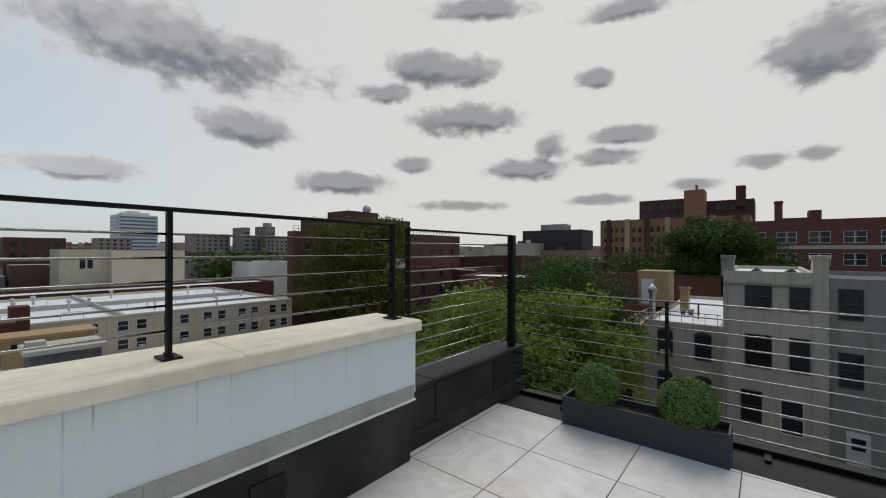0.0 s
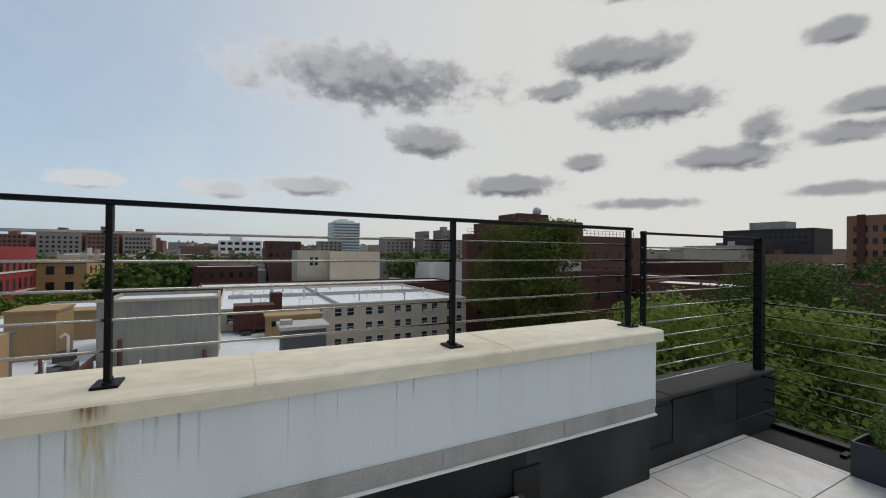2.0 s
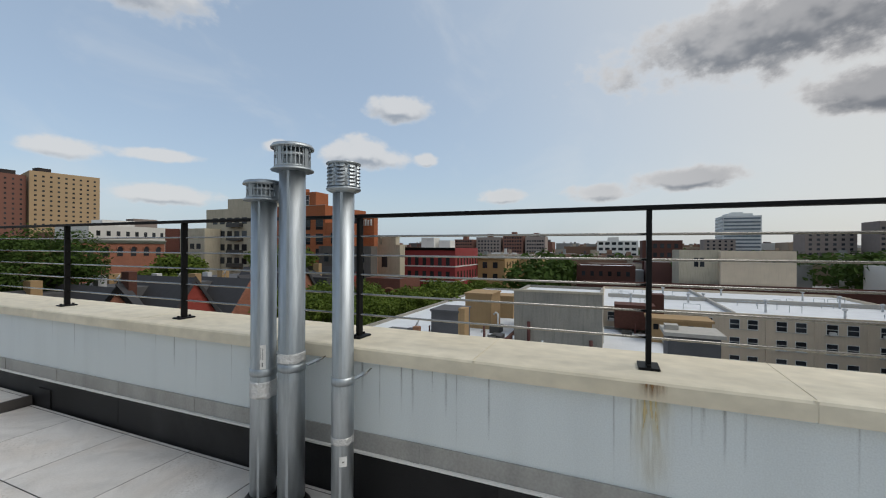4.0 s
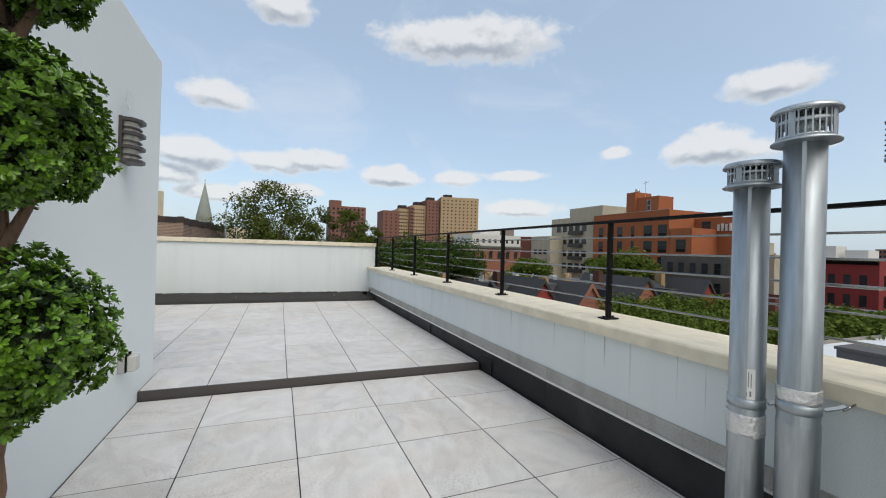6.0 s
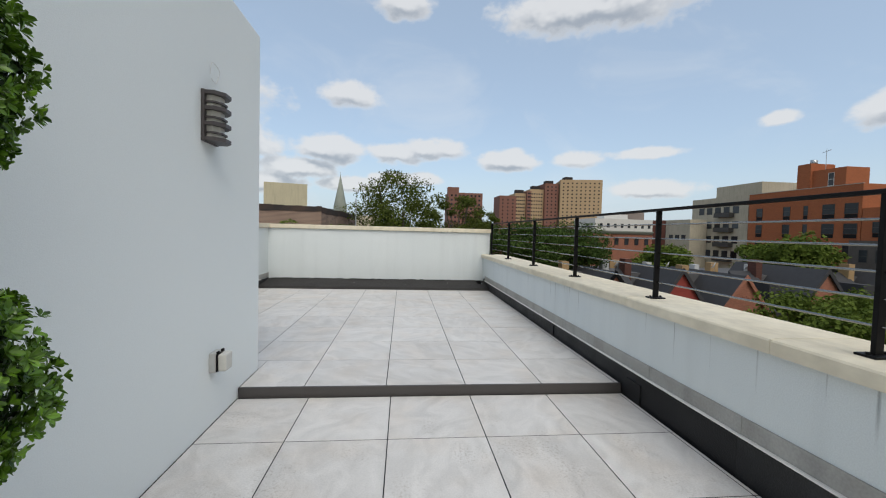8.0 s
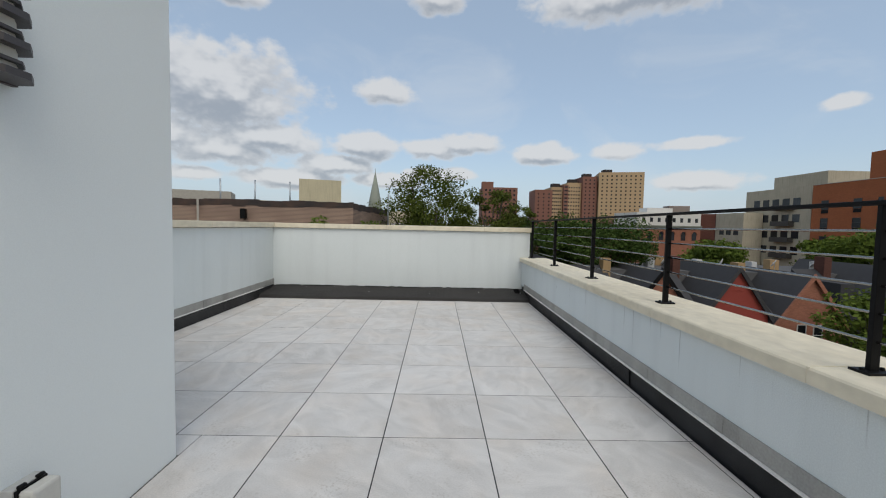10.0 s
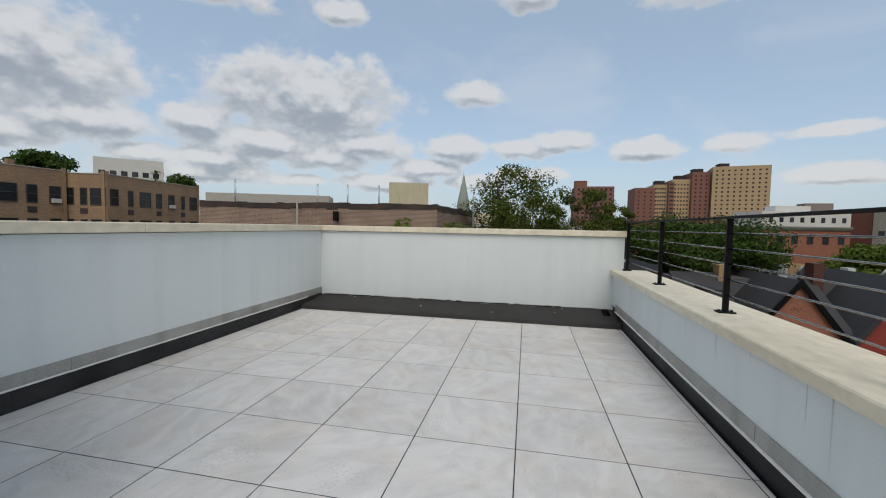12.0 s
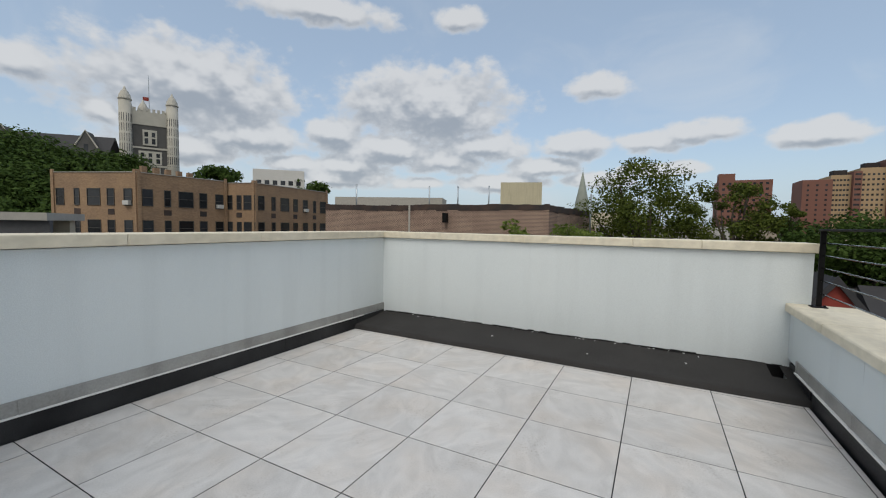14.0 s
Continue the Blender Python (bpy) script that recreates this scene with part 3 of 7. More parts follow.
# side and end parapets
solid("wall_side_parapet", boxes((WX - 0.30, WX, BY, FY + 0.30, -0.42, 1.150)), M_STUCCO, "pale blue stucco parapet along the terrace side", "parapet")
solid("wall_end_parapet", boxes((WX, 0.135, FY, FY + 0.30, -0.42, 1.150)), M_STUCCO, "pale blue stucco parapet closing the terrace end", "parapet")
cap = thing("parapet_coping", "cream cast stone coping on the stucco parapets", "parapet cap", kind="structure")
xs = [WX - 0.002, -3.55, -2.45, -1.30, -0.70, 0.16]
for a, b in zip(xs, xs[1:]):
    part("cap_stone", boxes((a + 0.003, b - 0.003, FY - 0.04, FY + 0.34, 1.154, 1.238), bevel=0.007), M_CAP, cap)
ys = [BY + 0.002, 1.35, 2.45, 3.55, 4.60, FY + 0.34]
for a, b in zip(ys, ys[1:]):
    part("cap_stone", boxes((WX - 0.34, WX + 0.04, a + 0.003, b - 0.003, 1.156, 1.240), bevel=0.007), M_CAP, cap)
for a in xs[1:-1]:
    part("mortar_joint", boxes((a - 0.0028, a + 0.0028, FY - 0.0385, FY + 0.338, 1.156, 1.2365)), M_CAP, cap)
for a in ys[1:-1]:
    part("mortar_joint", boxes((WX - 0.338, WX + 0.0385, a - 0.0028, a + 0.0028, 1.158, 1.2385)), M_CAP, cap)
bm = bmesh.new()
for a, b in ((BY, 1.9), (1.9, 3.42), (3.42, 4.95), (4.95, FY - 0.03)):
    bx(bm, WX - 0.005, WX + 0.012, a, b - 0.004, 0.148, 0.238, 0.002)
    bx(bm, WX, WX + 0.016, b - 0.04, b + 0.03, 0.146, 0.239)
solid("trim_flashing_side", bm, M_FLASH, "grey metal counter flashing on the side parapet", "flashing")
solid("trim_drip_edge_side", boxes((WX - 0.005, WX + 0.026, BY, 5.1, 0.138, 0.1475)), M_DRIP, "bright folded drip edge on the side parapet", "drip edge")
bm = bmesh.new()
y = BY
while y < FY:
    y1 = min(y + 0.9 + 0.4 * random.random(), FY)
    bx(bm, WX, WX + 0.012 + 0.006 * random.random(), y, y1 - 0.003, -0.42, 0.134 + 0.003 * random.random())
    y = y1
solid("wall_side_membrane", bm, M_MEMBG, "black membrane upstand along the side parapet", "membrane")

# sloped bitumen cant along the end parapet, with a drain slot
bm = bmesh.new()
vs = []
nx = 46
prof = ((4.93, -0.40), (4.93, 0.035), (4.97, 0.052), (5.30, 0.085), (FY - 0.002, 0.125))
for i in range(nx + 1):
    x = WX + 0.02 + (0.0 - WX + 0.02) * i / nx
    w = 0.012 * noise.noise(Vector((x * 2.3, 0, 0)))
    vs.append([bm.verts.new((x, yy + w * (k < 3), zz + 0.014 * noise.noise(Vector((x * 1.7, yy * 3, 2))) * (k > 0))) for k, (yy, zz) in enumerate(prof)])
for p, q in zip(vs, vs[1:]):
    for k in range(len(prof) - 1):
        if -0.24 < p[0].co.x < -0.06 and k == 3:
            continue
        bm.faces.new((p[k], q[k], q[k + 1], p[k + 1])).smooth = True
bmesh.ops.recalc_face_normals(bm, faces=bm.faces[:])
solid("end_cant", bm, M_CURB, "dark bitumen sheet cant sloping up to the end parapet", "roof cant")
bm = bmesh.new()
for i in range(60):
    x = WX + 0.05 + i * 0.073
    bx(bm, x, x + 0.075, FY - 0.012 - 0.006 * random.random(), FY + 0.002, 0.10, 0.128 + 0.012 * random.random())
# black sheet behind the drain slot, standing in for the shade inside it
bx(bm, -0.32, -0.02, FY - 0.004, FY + 0.001, -0.3, 0.10)
solid("trim_sealant_and_slot_shade", bm, M_MEMB, "ragged black sealant line at the foot of the end parapet, and a black sheet for the shade in the drain slot", "sealant")

rc = random.Random(3)
bm = bmesh.new()
for i in range(26):
    x, y = rc.uniform(WX + 0.2, -0.1), rc.choice((FY - 0.03, FY - 0.04, rc.uniform(5.0, 5.5)))
    z = 0.052 + (y - 4.97) * 0.124 + 0.004
    q = bmesh.ops.create_cube(bm, size=1.0)["verts"]
    bmesh.ops.transform(bm, matrix=pose(x, y, z, 0, 0, rc.uniform(0, 180)) @ Matrix.Diagonal((rc.uniform(0.008, 0.03), rc.uniform(0.006, 0.014), 0.004, 1)), verts=q)
tagged(new("paint_chips", mesh_of("paint_chips", bm, M_WHITEF)), "white paint chips scattered on the dark bitumen", "debris", kind="stuff")

solid("wall_side_parapet_low", boxes((WX - 0.30, WX, -8.49, -3.9, -0.42, 1.150)), M_STUCCO, "pale blue stucco parapet beside the lower terrace", "parapet")

# stair bulkhead
solid("wall_bulkhead", boxes((WX - 0.3, BX, -3.9, BY, -0.42, 2.65), bevel=0.012), M_BULK, "white smooth stucco stair bulkhead", "wall")

# pavers: dark recess below, each paver a piece
solid("floor_bed", boxes((WX, -0.002, BY, 4.93, -0.42, -0.0014), (BX, -0.002, 0.012, BY, -0.42, -0.0014), (BX, -0.002, STEP + 0.012, -0.02, -0.42, MID - 0.0014), (WX, BX, STEP + 0.012, -3.9, -0.42, MID - 0.0014), (WX, 0.095, -8.468, STEP - 0.015, -0.42, LOW - 0.0014)), M_MEMB, "dark pedestal bed under the pavers", "floor bed")
step = solid("trim_step_edge", boxes((BX + 0.003, 0.0, -0.016, 0.003, MID - 0.02, 0.004), bevel=0.002), M_TRIM, "dark grey metal edge trim on the terrace step", "step edge")
solid("trim_step_edge_low", boxes((WX, 0.0, STEP - 0.012, STEP + 0.006, LOW - 0.02, MID + 0.003), bevel=0.002), M_TRIM, "dark grey metal edge trim on the lower terrace step", "step edge")

# ---------------------------------------------------------------- railings
RX = 0.15           # line of the railing on the parapet
RODS = (1.246, 1.142, 1.038, 0.932, 0.822)


def rail_post(y, z0, z1, x=RX, thick=0.02, broad=0.038, plate=True, name="railing_post"):
    root = thing(name, "black flat steel railing post bolted to the parapet cap" if plate else "black steel railing post beside the parapet end", "railing post", pose(x, y, 0), group="railing posts")
    part("upright", boxes((-broad / 2, broad / 2, -thick / 2, thick / 2, z0, z1), bevel=0.0025), M_IRON, root)
    if plate:
        part("base_plate", boxes((-0.055, 0.055, -0.04, 0.04, z0, z0 + 0.011), bevel=0.003), M_IRON, root)
        for sx in (-0.040, 0.040):
            bm = bmesh.new()
            tube(bm, ((sx, 0.0, z0 + 0.011), (sx, 0.0, z0 + 0.021)), (0.009, 0.008), 6)
            part("bolt", bm, M_IRON, root)
    return root


for py in (-7.13, -5.78, -4.38, -2.978, -1.569, -0.164, 1.247, 2.655, 4.06, 5.44):
    rail_post(py, 0.70, 1.345)
rail_post(-7.285, 0.19, 1.345, plate=False)
corner = thing("corner_post", "tall black square steel corner post of the railing", "railing post", pose(RX, -8.82, 0))
part("upright", boxes((-0.032, 0.032, -0.032, 0.032, -0.42, 1.335), bevel=0.003), M_IRON, corner)
part("foot", boxes((-0.07, 0.07, -0.07, 0.07, -0.42, -0.405)), M_IRON, corner)

rail = thing("parapet_railing", "black steel top rail with slim horizontal rods", "railing")
part("top_rail", boxes((RX - 0.025, RX + 0.025, -7.15, 5.47, 1.345, 1.363), bevel=0.003), M_IRON, rail)
for z in RODS:
    bm = bmesh.new()
    tube(bm, ((RX, -7.15, z), (RX, 5.46, z)), (0.0055, 0.0055), 8)
    part("rod", bm, M_CABLE, rail)
rail = thing("corner_railing", "horizontal steel rods between parapet end and corner post", "railing")
part("top_rail", boxes((RX - 0.02, RX + 0.02, -8.80, -7.27, 1.322, 1.338), bevel=0.003), M_IRON, rail)
for k in range(10):
    z = 1.232 - 0.1045 * k
    bm = bmesh.new()
    tube(bm, ((RX, -8.80, z), (RX, -7.27, z)), (0.0055, 0.0055), 8)
    part("rod", bm, M_CABLE, rail)
rail = thing("front_railing", "low steel rod railing in front of the planter", "railing")
for k in range(10):
    z = 0.772 - 0.1045 * k
    bm = bmesh.new()
    tube(bm, ((RX, -8.82, z), (WX - 0.02, -8.82, z)), ((0.0075, 0.0075) if k == 0 else (0.0055, 0.0055)), 8)
    part("rod", bm, M_CABLE, rail)
for px in (-1.265, -2.68, -4.1):
    part("upright", boxes((px - 0.011, px + 0.011, -8.85, -8.80, -0.315, 0.778), bevel=0.002), M_IRON, rail)
part("bottom_rail", boxes((WX, 0.1, -8.99, -8.93, -0.315, -0.27), bevel=0.004), M_IRON, rail)
for px in (-0.4, -1.9, -3.4):
    part("bracket", boxes((px - 0.02, px + 0.02, -8.94, -8.80, -0.315, -0.29), bevel=0.002), M_IRON, rail)

# rust runs below one post, as thin mineral deposits
def stain_mat(name, colour, much):
    m = bpy.data.materials.new(name)
    m.use_nodes = True
    N, L = m.node_tree.nodes, m.node_tree.links
    b = N["Principled BSDF"]
    b.inputs["Base Color"].default_value = (*colour, 1)
    b.inputs["Roughness"].default_value = 0.9
    geo = N.new("ShaderNodeNewGeometry")
    mp = N.new("ShaderNodeMapping")
    mp.inputs["Scale"].default_value = (1, 55, 5)
    L.new(geo.outputs["Position"], mp.inputs[0])
    n = N.new("ShaderNodeTexNoise")
    n.inputs["Scale"].default_value, n.inputs["Detail"].default_value = 1.0, 6
    L.new(mp.outputs[0], n.inputs["Vector"])
    co = N.new("ShaderNodeTexCoord")
    sp = N.new("ShaderNodeSeparateXYZ")
    L.new(co.outputs["Generated"], sp.inputs[0])
    # fades out at both sides and downwards
    a = N.new("ShaderNodeMath")
    a.operation = "SUBTRACT"
    L.new(sp.outputs[1], a.inputs[0])
    a.inputs[1].default_value = 0.5
    ab = N.new("ShaderNodeMath")
    ab.operation = "ABSOLUTE"
    L.new(a.outputs[0], ab.inputs[0])
    r = N.new("ShaderNodeMapRange")
    L.new(ab.outputs[0], r.inputs[0])
    r.inputs[1].default_value, r.inputs[2].default_value, r.inputs[3].default_value, r.inputs[4].default_value = 0.05, 0.5, 1.0, 0.0
    mu = N.new("ShaderNodeMath")
    mu.operation = "MULTIPLY"
    L.new(r.outputs[0], mu.inputs[0])
    L.new(sp.outputs[2], mu.inputs[1])
    r2 = N.new("ShaderNodeMapRange")
    L.new(n.outputs[0], r2.inputs[0])
    r2.inputs[1].default_value, r2.inputs[2].default_value = 0.35, 0.7
    mu2 = N.new("ShaderNodeMath")
    mu2.operation = "MULTIPLY"
    L.new(mu.outputs[0], mu2.inputs[0])
    L.new(r2.outputs[0], mu2.inputs[1])
    m3 = N.new("ShaderNodeMath")
    m3.operation = "MULTIPLY"
    L.new(mu2.outputs[0], m3.inputs[0])
    m3.inputs[1].default_value = much
    m3.use_clamp = True
    tr = N.new("ShaderNodeBsdfTransparent")
    sh = N.new("ShaderNodeMixShader")
    L.new(m3.outputs[0], sh.inputs[0])
    L.new(tr.outputs[0], sh.inputs[1])
    L.new(b.outputs[0], sh.inputs[2])
    L.new(sh.outputs[0], N["Material Output"].inputs[0])
    return m


M_RUST = stain_mat("rust_run", (0.66, 0.50, 0.19), 1.0)
M_RUSTCAP = stain_mat("rust_spot", (0.27, 0.15, 0.06), 1.6)
M_DRIPRUN = stain_mat("grey_drip_run", (0.20, 0.22, 0.23), 0.75)


def stain(name, label, x, y0, y1, z0, z1, m=None):
    bm = bmesh.new()
    bm.faces.new([bm.verts.new(p) for p in ((x, y1, z0), (x, y0, z0), (x, y0, z1), (x, y1, z1))])
    return solid(name, bm, m or M_RUST, label, "stain")


stain("trim_rust_run", "yellow brown rust run down the stucco below a post", -0.0025, -4.46, -4.30, 0.26, 0.628)
stain("trim_rust_run_cap", "brown rust run on the cap edge below a post", -0.0445, -4.43, -4.33, 0.630, 0.690, M_RUSTCAP)
rd_ = random.Random(8)
for y in (-4.25, -4.31, -4.51, -4.545, -4.61, -4.67, -4.97, -5.07, -5.16, -5.42, -5.5, -5.84, -5.98, -6.3, -6.62, -3.32, -3.38, -3.48, -3.55, -3.6, -3.75, -3.1, -3.2, -2.35, -2.2, -1.9, -1.7, -1.52, -1.2, -0.9, -0.6, -0.3, 0.1, 0.3, 0.8, 1.02, 1.15, 1.4, 1.55, 2.0, 2.4, 2.9, 3.4, 4.1):
    w = rd_.uniform(0.003, 0.010)
    stain("trim_drip_run", "thin grey drip run below the parapet cap", -0.0025, y - w, y + w, 0.628 - rd_.uniform(0.10, 0.36), 0.628, M_DRIPRUN)

# ---------------------------------------------------------------- vent pipes


def vent_pipe(x, y, r, z1, cap_h, louvred, strap, tape, label):
    root = thing("vent_pipe", label, "vent pipe", pose(x, y, MID), group="roof vent pipes")
    h = z1 - MID
    s = strap - MID
    bm = bmesh.new()
    lathe(bm, ((r * 1.03, 0.0), (r * 1.03, s - 0.06), (r * 1.03, s - 0.055), (r, s - 0.05), (r, h - cap_h + 0.01)), 32)
    pipe = part("pipe", bm, M_STEEL, root)
    bm = bmesh.new()
    bx(bm, r * 0.985, r * 1.035, -0.006, 0.006, 0.0, h - cap_h, m=pose(0, 0, 0, 0, 0, 205))
    part("seam", bm, M_STEEL, pipe)
    bm = bmesh.new()
    lathe(bm, ((r * 1.5, 0.0), (r * 1.5, 0.004), (r * 1.1, 0.035), (r * 1.06, 0.035)), 28)
    part("storm_collar", bm, M_MEMB, root, "ragged black sealant collar at the foot")
    z0 = h - cap_h
    R = r * 1.55
    bm = bmesh.new()
    if louvred:
        lathe(bm, ((r * 1.02, z0 - 0.012), (R, z0), (R * 1.03, z0 + 0.006), (R, z0 + 0.012), (r * 0.9, z0 + 0.014)), 28)
        part("bottom_rim", bm, M_STEEL, root)
        bm = bmesh.new()
        lathe(bm, ((R * 0.9, z0 + 0.012), (R * 0.9, h - 0.008)), 28)
        part("drum", bm, M_STEEL, root)
        n = 6
        for k in range(n):
            za = z0 + 0.018 + k * (cap_h - 0.03) / n
            for q in range(8):
                bm = bmesh.new()
                a0, a1 = 2 * math.pi * q / 8 + 0.06, 2 * math.pi * (q + 1) / 8 - 0.06
                top, bot = [], []
                for i in range(5):
                    a = a0 + (a1 - a0) * i / 4
                    bul = R * (0.905 + 0.115 * math.sin(math.pi * i / 4) ** 0.5)
                    top.append(bm.verts.new((R * 0.9 * math.cos(a), R * 0.9 * math.sin(a), za + 0.016)))
                    bot.append(bm.verts.new((bul * math.cos(a), bul * math.sin(a), za)))
                for i in range(4):
                    bm.faces.new((bot[i], bot[i + 1], top[i + 1], top[i]))
                part("louvre", bm, M_STEEL, root)
        bm = bmesh.new()
        lathe(bm, ((R * 0.9, h - 0.012), (R * 1.03, h - 0.008), (R * 1.03, h - 0.003), (R * 0.7, h), (0.004, h + 0.003)), 28)
        part("lid", bm, M_STEEL, root)
    else:
        bm = bmesh.new()
        lathe(bm, ((r * 0.98, z0 - 0.004), (R * 0.98, z0 + 0.004), (R * 1.04, z0 + 0.001), (R * 1.05, z0 + 0.006), (R * 0.9, z0 + 0.016), (r * 0.9, z0 + 0.018)), 32)
        part("bottom_rim", bm, M_STEEL, root)
        zb, zt = z0 + 0.016, h - 0.026
        for za, zz in ((zb, zb + 0.008), (zb + 0.55 * (zt - zb), zb + 0.70 * (zt - zb)), (zt - 0.004, zt + 0.004)):
            bm = bmesh.new()
            lathe(bm, ((R * 0.86, za), (R * 0.88, za), (R * 0.88, zz), (R * 0.86, zz)), 32)
            part("band", bm, M_STEEL, root)
        for q in range(28):
            a = 360 * q / 28
            w = 0.0026 if q % 7 else 0.011
            bm = boxes((R * 0.855, R * 0.885, -w, w, zb, zt))
            part("bar", bm, M_STEEL, root, at=pose(0, 0, 0, 0, 0, a))
        bm = bmesh.new()
        lathe(bm, ((r * 0.8, z0), (r * 0.8, h - 0.02)), 20)
        part("flue", bm, M_STEEL, root)
        bm = bmesh.new()
        lathe(bm, ((R * 0.9, zt), (R * 1.05, zt - 0.002), (R * 1.06, zt + 0.004), (R * 0.98, h - 0.010), (R * 0.55, h - 0.002), (0.004, h)), 32)
        part("lid", bm, M_STEEL, root)
    # strap, bracket arm and threaded rods into the cap stone
    bm = bmesh.new()
    lathe(bm, ((r * 1.01, s - 0.018), (r * 1.07, s - 0.018), (r * 1.07, s + 0.018), (r * 1.01, s + 0.018)), 28)
    st = part("strap", bm, M_STEEL, root)
    reach = -0.045 - x
    bm = bmesh.new()
    tube(bm, ((r * 0.7, -r * 0.9, s), (reach * 0.45 + r * 0.3, -r * 1.3, s + 0.012), (reach * 0.75, -r * 1.5, s + 0.022)), (0.008, 0.008, 0.008), 4)
    part("bracket_arm", bm, M_STEEL, st)
    for oy in (-r * 1.6, r * 1.2):
        bm = bmesh.new()
        tube(bm, ((reach * 0.55, oy, s + 0.012), (reach + 0.02, oy - 0.01, s + 0.035)), (0.0035, 0.0035), 8)
        part("threaded_rod", bm, M_CABLE, st)
    if tape:
        za, zz = tape[0] - MID, tape[1] - MID
        bm = bmesh.new()
        prof = [(r * (1.045 + 0.012 * ((k * 7) % 3)), za + (zz - za) * k / 8) for k in range(9)]
        lathe(bm, prof, 30)
        for v in bm.verts:
            a = math.atan2(v.co.y, v.co.x)
            k = 1 + 0.018 * noise.noise(Vector((a * 5, v.co.z * 60, x)))
            v.co.x *= k
            v.co.y *= k
            v.co.z += 0.008 * noise.noise(Vector((a * 2.2, 3.0, x)))
        part("foil_tape", bm, M_TAPE, root, "crumpled silver foil tape")
    return root


def sticker(root, r, face, z, w, h, lines):
    """A paper label bent round the pipe, with bars for its small print."""
    bm = bmesh.new()
    n = 6
    half = w / r / 2
    cols = []
    for i in range(n + 1):
        a = face - half + 2 * half * i / n
        cols.append((bm.verts.new((r * math.cos(a), r * math.sin(a), z)), bm.verts.new((r * math.cos(a), r * math.sin(a), z + h))))
    for p, q in zip(cols, cols[1:]):
        bm.faces.new((p[0], q[0], q[1], p[1]))
    st = part("sticker", bm, M_PAPER, root, "white paper sticker with grey print")
    for u, v0, v1, t in lines:
        a = face - half + 2 * half * u
        bm = bmesh.new()
        da = t / r / 2
        rr = r + 0.0006
        p = [bm.verts.new((rr * math.cos(b), rr * math.sin(b), z + h * v)) for b, v in ((a - da, v0), (a + da, v0), (a + da, v1), (a - da, v1))]
        bm.faces.new(p)
        part("print_bar", bm, M_INK, st)


p1 = vent_pipe(-0.180, -2.635, 0.060, 1.520, 0.108, False, 0.57, (0.445, 0.525), "galvanized steel vent pipe with slotted cap and foil tape")
p2 = vent_pipe(-0.161, -2.798, 0.062, 1.690, 0.136, False, 0.605, (0.63, 0.675), "tall galvanized steel vent pipe with slotted round cap")
p3 = vent_pipe(-0.130, -3.077, 0.050, 1.580, 0.130, True, 0.565, (0.275, 0.308), "galvanized steel vent pipe with louvred drum cap")
sticker(p1, 0.0612, radians(-140), 0.59 - MID, 0.034, 0.118, ((0.2, 0.1, 0.25, 0.004), (0.55, 0.1, 0.28, 0.006), (0.35, 0.4, 0.9, 0.003), (0.6, 0.38, 0.85, 0.003)))
sticker(p3, 0.0525, radians(-140), 0.18 - MID, 0.034, 0.046, ((0.5, 0.4, 0.55, 0.010),))

# ---------------------------------------------------------------- foliage


def leaf_mesh(name, pts, normals, size, material, shape="leaf", seed=1):
    """Many small blades: each a folded rhomb about its own axis."""
    rng = np.random.default_rng(seed)
    n = len(pts)
    nor = normals + rng.normal(0, 0.55, (n, 3))
    nor /= np.linalg.norm(nor, axis=1)[:, None]
    t = np.cross(nor, rng.normal(0, 1, (n, 3)))
    t /= np.linalg.norm(t, axis=1)[:, None] + 1e-9
    b = np.cross(nor, t)
    s = size * rng.uniform(0.7, 1.25, n)[:, None]
    if shape == "leaf":
        base, tip = pts - t * s, pts + t * s
        l1, l2 = pts - t * s * 0.15 + b * s * 0.58 + nor * s * 0.2, pts + t * s * 0.45 + b * s * 0.50 + nor * s * 0.15
        r1, r2 = pts - t * s * 0.15 - b * s * 0.58 + nor * s * 0.2, pts + t * s * 0.45 - b * s * 0.50 + nor * s * 0.15
        v = np.stack((base, l1, l2, tip, r2, r1), 1).reshape(-1, 3)
        idx = np.arange(n)[:, None] * 6
        f = np.concatenate((idx + np.array([[0, 3, 2, 1]]), idx + np.array([[0, 5, 4, 3]])), 0)
    else:
        v = np.stack((pts - t * s, pts + b * s * 0.6, pts + t * s, pts - b * s * 0.6 + nor * s * 0.3), 1).reshape(-1, 3)
        f = np.arange(n)[:, None] * 4 + np.array([[0, 1, 2, 3]])
    me = bpy.data.meshes.new(name)
    me.from_pydata(v.tolist(), [], f.tolist())
    me.materials.append(material)
    return me


